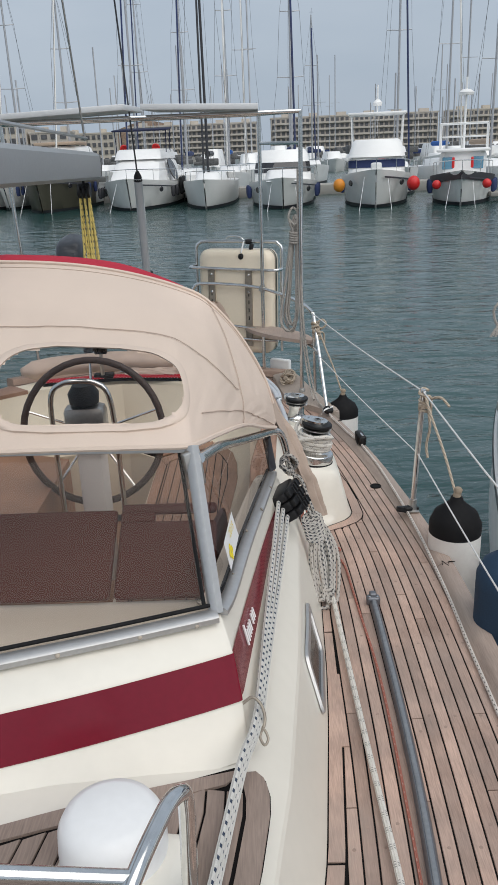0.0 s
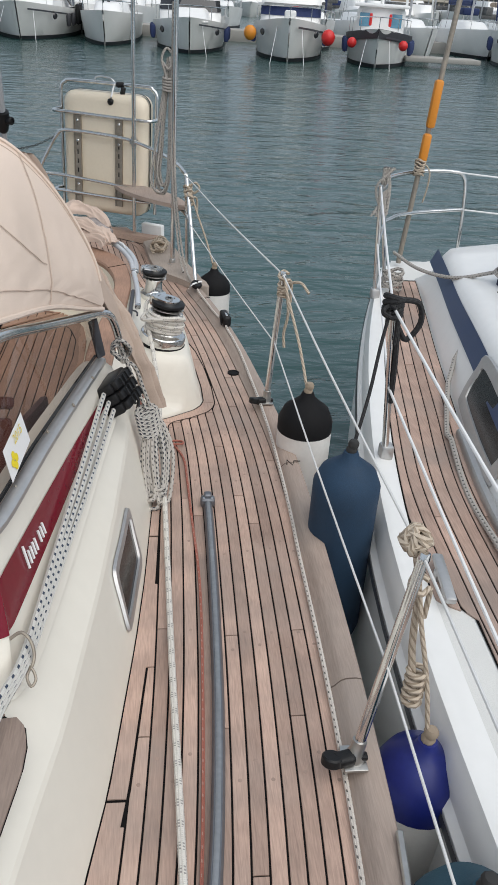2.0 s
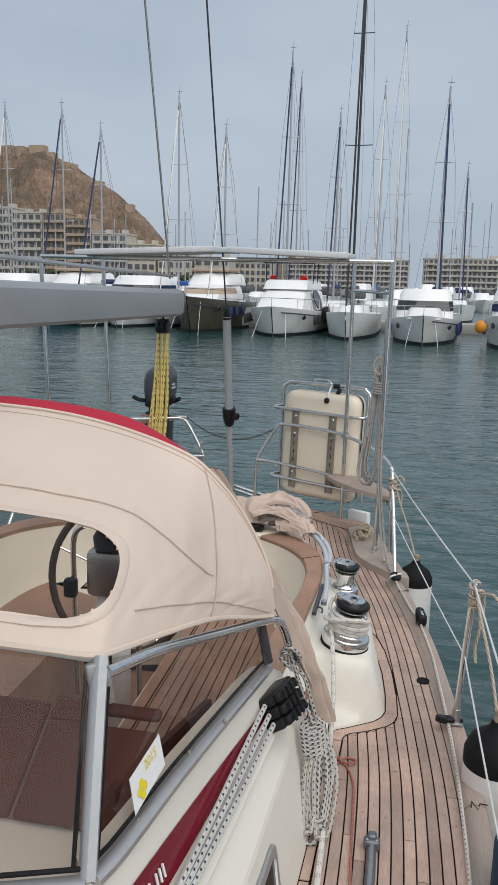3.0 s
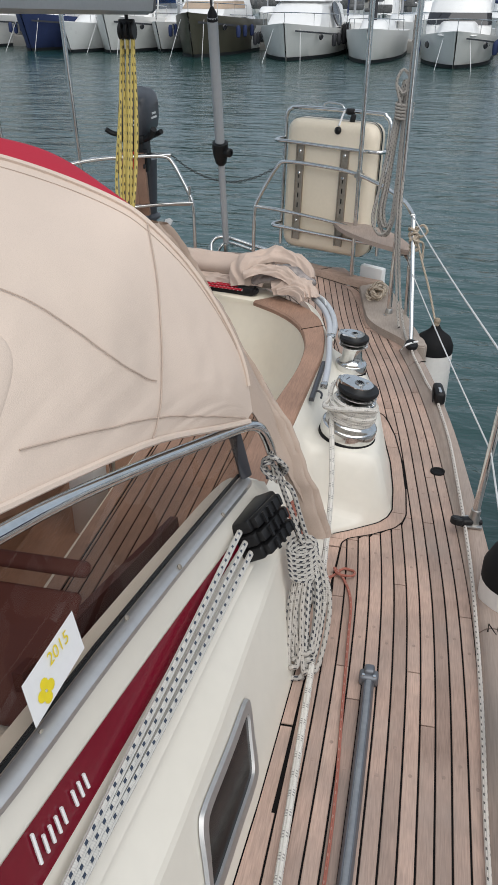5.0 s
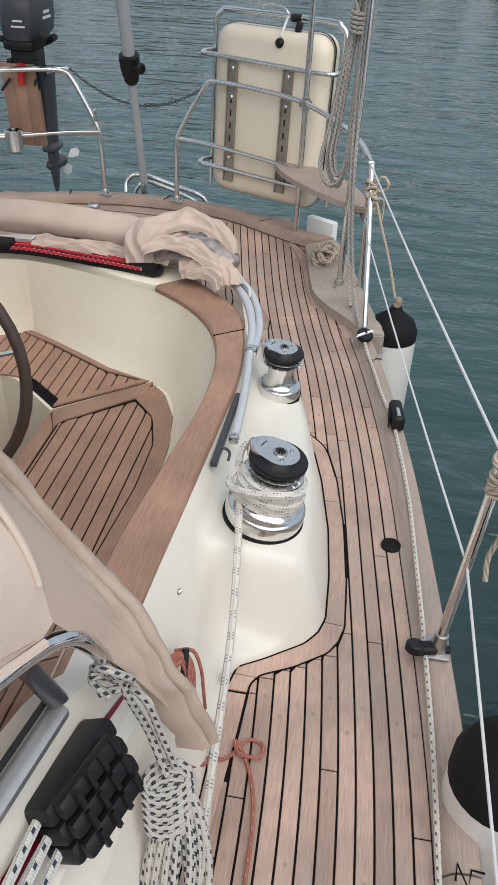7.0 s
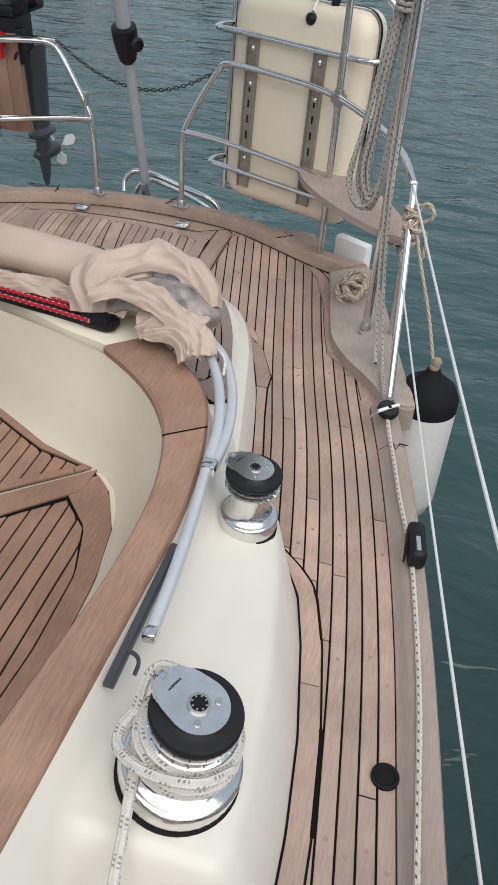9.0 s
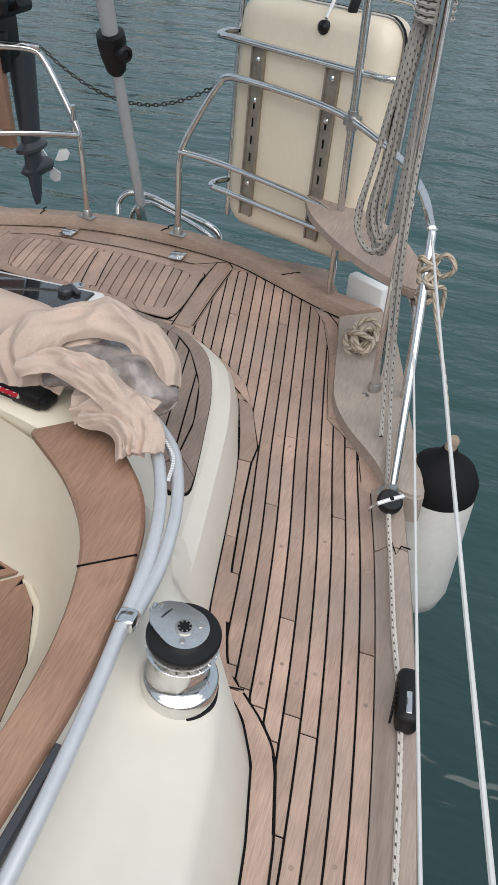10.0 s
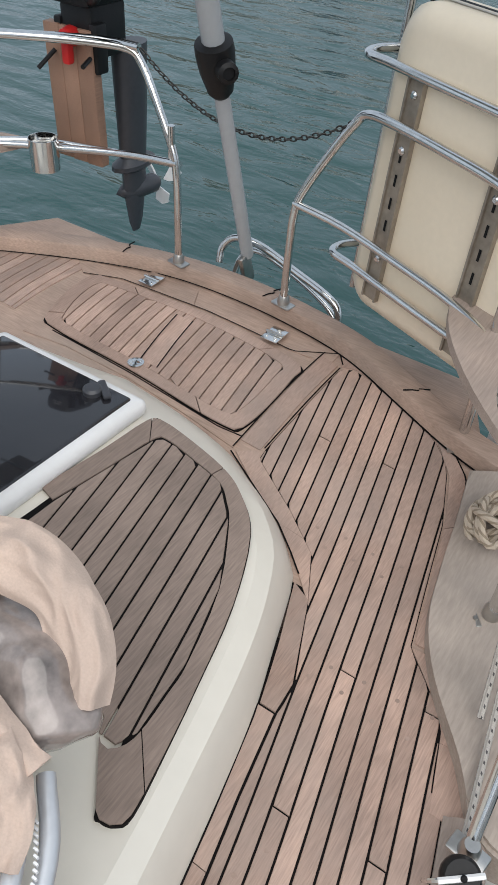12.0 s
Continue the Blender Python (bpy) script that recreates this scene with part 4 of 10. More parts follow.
# inspection sticker on the side pane
bm = bmesh.new()
a, b = Vector((-0.008, 1.945, 1.737)), Vector((0.009, 2.095, 1.745))
up = Vector((-0.018, 0.008, 0.074))
vs = [bm.verts.new(v + Vector((0.004, 0, 0))) for v in (a + Vector((0, 0, -0.014)), b, b + up * 0.95, a + up * 0.85)]
bm.faces.new(vs)
stick = solo("sticker", bm, SEAT_WHITE, "white and yellow paper sticker on the side pane", "sticker")
YEL = mat("yellow_print", (0.75, 0.6, 0.02), 0.6)
bm = bmesh.new()
c = a.lerp(b, 0.28) + up * 0.35 + Vector((0.006, 0, -0.01))
d1, d2 = (b - a).normalized(), up.normalized()
for u, v in ((1, 0), (-1, 0), (0, 1), (0, -1)):
    q = c + d1 * u * 0.012 + d2 * v * 0.012
    lathe(bm, [(0.010, 0), (0, 0.0006)], q, 10, d1.cross(d2))
part("emblem", bm, YEL, stick, "yellow clover-like emblem")
fc = bpy.data.curves.new("year", "FONT")
fc.body, fc.size = "2015", 0.03
tmp = new("year_curve", fc)
me = tmp.to_mesh()
bmt = bmesh.new()
bmt.from_mesh(me)
tmp.to_mesh_clear()
bpy.data.objects.remove(tmp)
bpy.data.curves.remove(fc)
nrm = d1.cross(d2).normalized()
rot = Matrix((d1, d2, nrm)).transposed().to_4x4()
bmt.transform(Matrix.Translation(a.lerp(b, 0.42) + up * 0.55 + Vector((0.006, 0, 0))) @ rot)
part("year", bmt, YEL, stick, "yellow printed year 2015", smooth=False)

# stainless grab rail along the windscreen top
gr = thing("grab_rail", "polished stainless grab rail above the windscreen side", "grab rail")
bm = bmesh.new()
tube(bm, [(-0.066, 1.955, 2.03), (-0.03, 2.15, 1.985), (0.01, 2.4, 1.905), (0.075, 2.66, 1.828), (0.118, 2.815, 1.785), (0.142, 2.862, 1.765), (0.157, 2.885, 1.735), (0.172, 2.92, 1.66), (0.186, 2.955, 1.56)], 0.0135, 12, 4)
part("tube", bm, STEEL, gr)
bm = bmesh.new()
bar(bm, [(0.10, 2.815, 1.76), (0.118, 2.86, 1.62)], 0.03, 0.012, Vector((0.6, -0.8, 0)))
part("stay", bm, DARKGREY, gr, "dark end stay")

# ---- spray hood ----
hood = thing("spray_hood", "beige canvas spray hood with clear window and red trim", "spray hood")
LOWER = smooth_path([(0.128, 2.83, 1.80), (0.085, 2.68, 1.855), (0.03, 2.45, 1.945), (-0.03, 2.2, 2.01), (-0.075, 2.02, 2.05), (-0.105, 1.968, 2.062), (-0.2, 1.968, 2.062), (-0.4, 1.972, 2.062), (-0.6, 1.976, 2.06), (-0.77, 1.978, 2.06)], 5)
ARCH = smooth_path([(0.135, 2.85, 1.81), (0.112, 2.86, 1.93), (0.064, 2.855, 2.045), (-0.004, 2.83, 2.165), (-0.085, 2.80, 2.262), (-0.16, 2.80, 2.304), (-0.3, 2.81, 2.348), (-0.45, 2.82, 2.38), (-0.6, 2.83, 2.398), (-0.77, 2.835, 2.408)], 5)
N, MROW = 150, 48
lo, hi = resample(LOWER, N), resample(ARCH, N)


def hood_at(i, t):
    p = lo[i].lerp(hi[i], t)
    s = i / (N - 1)
    front = sstep(0.25, 0.75, s)
    out = Vector((0.55 * (1 - front) + 0.1, -0.55 * front - 0.12, 0.7)).normalized()
    bulge = (0.012 + 0.06 * front) * math.sin(math.pi * t) * (1 - 0.25 * t)
    crease = 0.010 * (0.5 - abs(noise.noise(Vector((i * 0.16 + t * 9.0, t * 2.5, 4.0))))) * (1 - t) ** 3 * min(1, 8 * t + 0.2) + 0.007 * noise.noise(p * 6.0) * math.sin(math.pi * t) + 0.003 * noise.noise(p * 19.0) * math.sin(math.pi * t)
    return p + out * (bulge + crease) * min(1, i / 16)


# rounded window in the front, mirrored about the centre line
I0, I1, T0_, T1_ = 85.0, 134.0, 0.075, 0.41


def in_window(i, t):
    u = min(i - I0, I1 - i) / 16
    v = (t - (T0_ + T1_) / 2) / ((T1_ - T0_) / 2)
    if u >= 1:
        return abs(v) <= 1
    return u > 0 and abs(v) <= (1 - (1 - u) ** 2.6) ** (1 / 2.6)


grid = [[hood_at(i, j / MROW) for i in range(N)] for j in range(MROW + 1)]
bmc, bmv = bmesh.new(), bmesh.new()
vc = [[bmc.verts.new(p) for p in r] for r in grid]
vv = [[bmv.verts.new(p + Vector((0, 0.003, -0.002))) for p in r] for r in grid]
for j in range(MROW):
    for i in range(N - 1):
        if in_window(i + 0.5, (j + 0.5) / MROW):
            bmv.faces.new((vv[j][i], vv[j][i + 1], vv[j + 1][i + 1], vv[j + 1][i]))
        else:
            bmc.faces.new((vc[j][i], vc[j][i + 1], vc[j + 1][i + 1], vc[j + 1][i]))
for b_ in (bmc, bmv):
    bmesh.ops.delete(b_, geom=[v for v in b_.verts if not v.link_faces], context="VERTS")
part("canvas", bmc, CANVAS, hood, sharp=80)
part("clear_window", bmv, VINYL, hood, "clear flexible window").visible_shadow = False
bm = bmesh.new()
loft(bm, [[(mirror_x(p.x), p.y, p.z) for p in r] for r in grid])
part("far_canvas", bm, CANVAS, hood)
ring = []
for side in (1, -1):
    for v in np.linspace(-1, 1, 41):
        u = 1 - max(0, 1 - abs(v) ** 2.6) ** (1 / 2.6)
        ring.append(((I0 + 16 * u) if side > 0 else (I1 - 16 * u), (T0_ + T1_) / 2 + side * v * (T1_ - T0_) / 2))
ring.append(ring[0])
i_c, t_c = (I0 + I1) / 2, (T0_ + T1_) / 2


def hood_f(i, t):
    a_ = min(int(i), N - 2)
    return hood_at(a_, t).lerp(hood_at(a_ + 1, t), i - a_)


bm = bmesh.new()
rings_ = []
for gi, gt, lift in ((1.0, 1.0, 0.0), (1.0, 1.0, 0.006), (1.10, 1.13, 0.006), (1.11, 1.145, 0.0)):
    rings_.append([hood_f(i_c + (i - i_c) * gi, t_c + (t - t_c) * gt) + Vector((0.0, -0.8, 0.7)) * lift for i, t in ring])
loft(bm, rings_)
part("window_binding", bm, CANVAS, hood, "stitched binding round the window", sharp=80)
# seams and hems
for nm, pts, r, m_ in (("hem", [hood_at(i, 0.0) + Vector((0.004, -0.004, -0.004)) for i in range(N)], 0.007, CANVAS),
                       ("seam", [hood_at(i, 0.30 + 0.22 * sstep(44, 95, i)) + Vector((0.002, -0.002, 0.003)) for i in range(46, N)], 0.0014, CANVAS_EDGE),
                       ("seam", [hood_f(40 + 23 * t ** 1.4, t) + Vector((0.003, -0.002, 0.002)) for t in np.linspace(0, 1, 24)], 0.0014, CANVAS_EDGE),
                       ("seam", [hood_at(i, 0.11) + Vector((0.002, -0.002, 0.002)) for i in range(2, 78)], 0.0014, CANVAS_EDGE)):
    bm = bmesh.new()
    tube(bm, pts, r, 6)
    part(nm, bm, m_, hood, "sewn seam" if nm == "seam" else "rolled hem")
bm = bmesh.new()
a = [p + Vector((0.0, 0.0, 0.002)) for p in hi[60:]]
b = [p + Vector((0.0, 0.08, 0.014)) * sstep(0, 46, k) for k, p in enumerate(a)]
c = [p + Vector((0.0, 0.145, 0.0)) * sstep(0, 46, k) for k, p in enumerate(a)]
loft(bm, [a, b, c])
part("red_trim", bm, RED_CLOTH, hood, "red canvas trim along the aft edge")
bm = bmesh.new()
tube(bm, [p + Vector((0, -0.006, 0.003)) for p in hi[8:]], 0.006, 6)
part("arch_piping", bm, CANVAS, hood, "pale piping along the arch")
bm = bmesh.new()
tube(bm, [hood_at(i, 0.955) + Vector((0, -0.001, 0.001)) for i in range(20, N)], 0.001, 5)
part("seam", bm, CANVAS_EDGE, hood, "sewn seam")
bm = bmesh.new()
loft(bm, [[(mirror_x(p.x), p.y, p.z) for p in r] for r in (a, b, c)])
part("red_trim", bm, RED_CLOTH, hood, "red canvas trim along the aft edge")
# aft side wing, tied down to the coaming
W = smooth_path([(-0.092, 2.815, 2.252), (-0.045, 2.87, 2.16), (0.02, 2.925, 2.0), (0.11, 2.955, 1.83), (0.185, 2.97, 1.68), (0.25, 2.985, 1.50), (0.285, 3.0, 1.36)], 5)
A2 = list(reversed([p for p in hi if p.z < 2.29]))
a, b = resample(A2, 24), resample(W, 24)
bm = bmesh.new()
def rumple(p, amt):
    """Soft cloth folds: ridged waves in two sizes."""
    f = 0.5 - abs(noise.noise(Vector((p.x * 14, p.y * 14, p.z * 5)))) + 0.5 * (0.5 - abs(noise.noise(p * 33)))
    return Vector((0.8, -0.25, 0.35)) * f * amt


b = [p + Vector((0.5, 0.9, 0.1)) * 0.012 * noise.noise(p * 11) for p in resample(W, 60)]
a = resample(A2, 60)
rows = [[p.lerp(q, t) + Vector((0.0, 0.018 * math.sin(math.pi * t), 0)) + rumple(p.lerp(q, t), 0.024 * t * (0.2 + k / 60)) for k, (p, q) in enumerate(zip(a, b))] for t in np.linspace(0, 1, 16)]
loft(bm, rows + [[p + Vector((-0.004, 0.003, -0.002)) for p in r] for r in reversed(rows)])
part("side_wing", bm, CANVAS_EDGE, hood, "side wing of the hood tied down aft", sharp=80)
bm = bmesh.new()
for lay, (wd, dy) in enumerate(((1.0, 0.0), (0.75, 0.02))):
    rows = []
    for o, q in ((-0.034, -0.012), (-0.026, 0.004), (-0.012, 0.013), (0.002, 0.012), (0.014, 0.006), (0.022, -0.006), (0.012, -0.014), (-0.034, -0.016)):
        rows.append([p + Vector((o * wd + 0.018 * lay, q + dy, -0.008 * lay)) + rumple(p + Vector((o * 2 + lay, 0, 0)), 0.022) for p in b])
    loft(bm, rows)
part("edge_binding", bm, CANVAS_EDGE, hood, "tan edge binding of the side wing", sharp=80)

# ---- cockpit coaming ----
coam = thing("cockpit_coaming", "cream cockpit coaming with moulded winch platform", "coaming", kind="structure")
cap_out = table([(2.9, 0.112), (3.07, 0.118), (3.22, 0.127), (3.575, 0.142), (3.93, 0.158), (4.1, 0.163), (4.26, 0.152), (4.34, 0.138), (4.42, 0.122), (4.526, 0.08), (4.63, 0.005), (4.71, -0.1), (4.8, -0.25)])
cap_in = table([(2.9, 0.02), (3.13, 0.022), (3.38, 0.026), (3.66, 0.054), (3.93, 0.083), (4.15, 0.081), (4.315, 0.047), (4.43, -0.006), (4.54, -0.097), (4.64, -0.23)])
bm = bmesh.new()
rows = []
for y in list(np.linspace(3.0, 3.36, 12)) + list(np.linspace(3.38, 3.62, 20)) + list(np.linspace(3.65, 4.62, 36)):
    xd = deck_in(y) - 0.001
    xc = min(cap_out(y), xd - 0.12)
    z0 = zd(xd, y)
    k = sstep(3.435, 3.535, y)
    flat = min(xd - 0.02, 0.33)
    zs = 1.305 - 0.02 * sstep(4.3, 4.7, y) + 0.022 * (1 - sstep(3.82, 4.1, y))
    low = [(xc, 1.425), (xc + 0.012, 1.412), (xc + 0.05, 1.34), (xc + 0.085, 1.24), (xc + 0.11, 1.165), (xc + 0.14, z0 + 0.04), (max(xc + 0.16, xd - 0.02), z0 + 0.02), (xd - 0.004, z0 + 0.014), (xd, z0 - 0.002)]
    w = xd - xc
    hg = [(xc, 1.425), (xc + 0.012, 1.412), (xc + 0.028, zs + 0.055), (xc + 0.06, zs + 0.022), (xc + w * 0.45, zs + 0.012), (xd - 0.085, zs), (xd - 0.06, zs - 0.018), (xd - 0.012, z0 + 0.03), (xd, z0 - 0.002)]
    rows.append([(a[0] + (b[0] - a[0]) * k, y, a[1] + (b[1] - a[1]) * k) for a, b in zip(low, hg)])
loft(bm, rows)
part("outer_moulding", bm, GEL, coam, sharp=70)
capi = smooth_path([(0.02, 2.95, 0), (0.022, 3.13, 0), (0.026, 3.38, 0), (0.054, 3.66, 0), (0.083, 3.93, 0), (0.081, 4.15, 0), (0.047, 4.315, 0), (-0.006, 4.43, 0), (-0.097, 4.54, 0), (-0.232, 4.645, 0)], 5)
capo = smooth_path([(0.113, 2.95, 0), (0.12, 3.1, 0), (0.13, 3.3, 0), (0.145, 3.62, 0), (0.159, 3.95, 0), (0.163, 4.12, 0), (0.141, 4.33, 0), (0.09, 4.515, 0), (0.0, 4.635, 0), (-0.122, 4.745, 0)], 5)
# teak capping in two lengths
ci, cox = resample(capi, 70), resample(capo, 70)
for i0, i1 in ((0, 53), (53, 69)):
    bm = bmesh.new()
    rows = []
    for i in range(i0, i1 + 1):
        p, q = ci[i], cox[i]
        if i == i0 and i0:
            p, q = p.lerp(ci[i + 1], 0.12), q.lerp(cox[i + 1], 0.12)
        rows.append([(p.x, p.y, 1.415), (p.x, p.y, 1.436), (p.x + (q.x - p.x) * 0.06, p.y + (q.y - p.y) * 0.06, 1.443), (p.x + (q.x - p.x) * 0.94, p.y + (q.y - p.y) * 0.94, 1.443), (q.x, q.y, 1.436), (q.x, q.y, 1.415)])
    loft(bm, rows, caps=True)
    part("teak_cap", bm, TEAK_CAP, coam, "oiled teak capping board")
bm = bmesh.new()
i = 53
tube(bm, [(ci[i].x, ci[i].y, 1.4435), (cox[i].x, cox[i].y, 1.4435)], 0.002, 6)
part("cap_joint", bm, CAULK, coam, "black joint in the capping")
# bridge deck aft of the cockpit with the traveller
bm = bmesh.new()
rows = []
for x in np.linspace(-0.10, XC, 22):
    k = sstep(-0.1, -0.3, x)
    y0 = 4.63 + 0.045 * k + 0.17 * sstep(-0.23, XC, x)
    y1 = 4.80 + 0.13 * k + 0.05 * sstep(-0.23, XC, x)
    rows.append([(x, y0 - 0.012, 1.13), (x, y0, 1.40), (x, y0 + 0.006, 1.43), (x, y0 + 0.018, 1.437), (x, y1 - 0.02, 1.43), (x, y1, 1.40), (x, y1 + 0.03, 1.15)])
full = rows + [[(mirror_x(p[0]), p[1], p[2]) for p in r] for r in reversed(rows)]
loft(bm, full)
part("bridge", bm, GEL_IN, coam)
# inner wall down to the seats
seat_line = smooth_path([(-0.10, 2.95, 0), (-0.105, 3.13, 0), (-0.10, 3.38, 0), (-0.075, 3.66, 0), (-0.055, 3.93, 0), (-0.06, 4.15, 0), (-0.085, 4.315, 0), (-0.12, 4.42, 0), (-0.175, 4.50, 0), (-0.27, 4.525, 0)], 5)
top_l = capi + [Vector(p) for p in ((-0.35, 4.69, 0), (-0.5, 4.735, 0), (-0.65, 4.775, 0), (-0.77, 4.79, 0))]
bot_l = seat_line + [Vector(p) for p in ((-0.40, 4.57, 0), (-0.52, 4.64, 0), (-0.66, 4.72, 0), (-0.80, 4.80, 0))]
a, b = resample(top_l, 60), resample(bot_l, 60)
rows = []
for t, z in ((0, 1.42), (0.02, 1.40), (0.25, 1.32), (0.6, 1.21), (0.85, 1.15), (1.0, 1.128), (1.08, 1.115)):
    rows.append([(p.x + (q.x - p.x) * t, p.y + (q.y - p.y) * t, z) for p, q in zip(a, b)])
bm = bmesh.new()
loft(bm, rows)
part("inner_wall", bm, GEL_IN, coam)
bm = bmesh.new()
loft(bm, [[(mirror_x(p[0]), p[1], p[2]) for p in r] for r in rows])
part("far_inner_wall", bm, GEL_IN, coam)
bm = bmesh.new()
poly_prism(bm, [(mirror_x(p.x), p.y) for p in ci] + [(mirror_x(p.x), p.y) for p in reversed(cox)], 1.1, 1.443)
part("far_cap", bm, TEAK_CAP, coam, "oiled teak capping board", smooth=False)
bm = bmesh.new()
loft(bm, [[(mirror_x(cap_out(y)), y, 1.42), (mirror_x(deck_in(y)), y, 1.05)] for y in np.linspace(3.0, 4.7, 12)])
part("far_moulding", bm, GEL, coam)

# cockpit seats
SEAT_Z = 1.128
zs_ = lambda x, y: SEAT_Z
seat = thing("cockpit_bench", "teak slatted cockpit side bench", "bench", "cockpit benches")
bm = bmesh.new()
poly_prism(bm, [(-0.03, 2.0), (-0.04, 4.2), (-0.12, 4.44), (-0.22, 4.53), (-0.50, 4.27), (-0.52, 2.0)], 0.70, SEAT_Z - 0.006)
part("base", bm, GEL_IN, seat, "cream moulded seat base", smooth=False)
bm = bmesh.new()
poly_prism(bm, [(-0.107, 2.72), (-0.107, 3.13), (-0.077, 3.66), (-0.057, 3.93), (-0.064, 4.15), (-0.092, 4.32), (-0.152, 4.447), (-0.205, 4.495), (-0.22, 4.512), (-0.497, 4.266), (-0.497, 2.72)], SEAT_Z - 0.01, SEAT_Z - 0.0035)
part("caulking_bed", bm, CAULK, seat, "black caulking between the slats", smooth=False)
seat_in = lambda y: -0.50 if y < 4.27 else -0.50 + (y - 4.27) * 1.12
seat_out = table([(2.0, -0.15), (3.13, -0.16), (3.66, -0.13), (3.93, -0.11), (4.15, -0.115), (4.3, -0.16), (4.38, -0.24), (4.45, -0.31)])
planks(seat, lambda y: -0.45 if y < 4.20 else -0.45 + (y - 4.2) * 1.15, seat_out, lambda y: -0.105, 2.1, 4.42, 10, zs_, TEAK_CAP, lambda k: [], pitch=0.042)
band(seat, [(x, y) for y, x in ((2.1, -0.16), (3.13, -0.16), (3.66, -0.13), (3.93, -0.11), (4.15, -0.115), (4.3, -0.16), (4.38, -0.235), (4.42, -0.27))], [(-0.105, 2.1), (-0.105, 3.13), (-0.075, 3.66), (-0.055, 3.93), (-0.062, 4.15), (-0.09, 4.32), (-0.15, 4.45), (-0.20, 4.50)], zs_, TEAK_CAP, [0, 0.5, 1], "border_plank")
band(seat, [(-0.50, 2.1), (-0.50, 4.268), (-0.215, 4.52)], [(-0.452, 2.1), (-0.452, 4.20), (-0.22, 4.42)], zs_, TEAK_CAP, [0, 0.86, 1], "border_plank", lift=0.002)
aft_seat = thing("cockpit_bench", "teak slatted helm bench at the after end of the cockpit", "bench", "cockpit benches")
bm = bmesh.new()
poly_prism(bm, [(-0.23, 4.52), (-0.51, 4.28), (-0.70, 4.44), (-0.77, 4.46), (-1.3, 4.3), (-1.3, 4.62), (-0.80, 4.82), (-0.52, 4.66), (-0.4, 4.58)], 0.70, SEAT_Z - 0.0095)
part("base", bm, GEL_IN, aft_seat, "cream moulded seat base", smooth=False)
bm = bmesh.new()
poly_prism(bm, [(-0.235, 4.523), (-0.504, 4.29), (-0.70, 4.455), (-0.9, 4.50), (-1.2, 4.43), (-1.2, 4.62), (-0.86, 4.815), (-0.66, 4.716), (-0.52, 4.64), (-0.395, 4.57)], SEAT_Z - 0.012, SEAT_Z - 0.004)
part("caulking_bed", bm, CAULK, aft_seat, "black caulking between the slats", smooth=False)
FS = [(-0.27, 4.515), (-0.50, 4.335), (-0.70, 4.50), (-0.9, 4.52), (-1.2, 4.45), (-1.2, 4.6), (-0.82, 4.77), (-0.66, 4.69), (-0.52, 4.61), (-0.40, 4.545)]
planks(aft_seat, lambda y: (spans(FS, y) or [(9, 9)])[0][0], lambda y: (spans(FS, y) or [(-9, -9)])[-1][1], lambda y: -0.27, 4.34, 4.77, 22, zs_, TEAK_CAP, lambda k: [], step=0.012, pitch=0.042)
band(aft_seat, [(-0.50, 4.335), (-0.26, 4.52), (-0.40, 4.55), (-0.52, 4.615), (-0.66, 4.695), (-0.85, 4.78)], [(-0.505, 4.285), (-0.225, 4.522), (-0.39, 4.575), (-0.52, 4.645), (-0.66, 4.72), (-0.86, 4.82)], zs_, TEAK_CAP, [0, 0.3, 0.65, 1], "border_plank", lift=0.0035)
sole = thing("cockpit_sole", "teak planked cockpit sole", "cockpit floor", kind="structure")
bm = bmesh.new()
poly_prism(bm, [(-0.5, 1.7), (-0.5, 4.45), (-1.1, 4.45), (-1.1, 1.7)], 0.60, 0.66)
part("boards", bm, TEAK_CAP, sole, smooth=False)
bm = bmesh.new()
poly_prism(bm, [(-1.02, 1.9), (-1.02, 4.3), (-1.5, 4.5), (-1.52, 1.9)], 0.62, SEAT_Z)
solo("cockpit_bench", bm, TEAK_CAP, "teak slatted cockpit side bench", "bench", "cockpit benches", smooth=False)
# companionway seen through the screen
bm = bmesh.new()
comp = thing("companionway", "dark mahogany companionway hatch below the windscreen", "companionway", kind="structure")
box(bm, (-0.77, 2.18, 1.07), (1.32, 0.34, 0.46), bev=0.03)
part("step_box", bm, MAHOG, comp)
bm = bmesh.new()
box(bm, (-0.77, 1.845, 1.545), (1.38, 0.44, 0.06), (0, 0, 0), 0.015)
part("cream_ledge", bm, GEL, comp, "cream moulded ledge behind the glass")
# sloping boards that shelter the hatch, the near one with a hand slot
slope0, slope1 = Vector((0, 2.04, 1.59)), Vector((0, 2.30, 1.752))


def sheltering_board(x0, x1, s0, s1, name="board", rnd=0.012):
    a_, b_ = slope0.lerp(slope1, s0), slope0.lerp(slope1, s1)
    tilt = math.degrees(math.atan2(b_.z - a_.z, b_.y - a_.y))
    bm = bmesh.new()
    box(bm, ((x0 + x1) / 2, (a_.y + b_.y) / 2, (a_.z + b_.z) / 2), (x1 - x0, (b_ - a_).length, 0.024), (tilt, 0, 0), rnd, 3)
    part(name, bm, MAHOG, comp, "dark mahogany board")


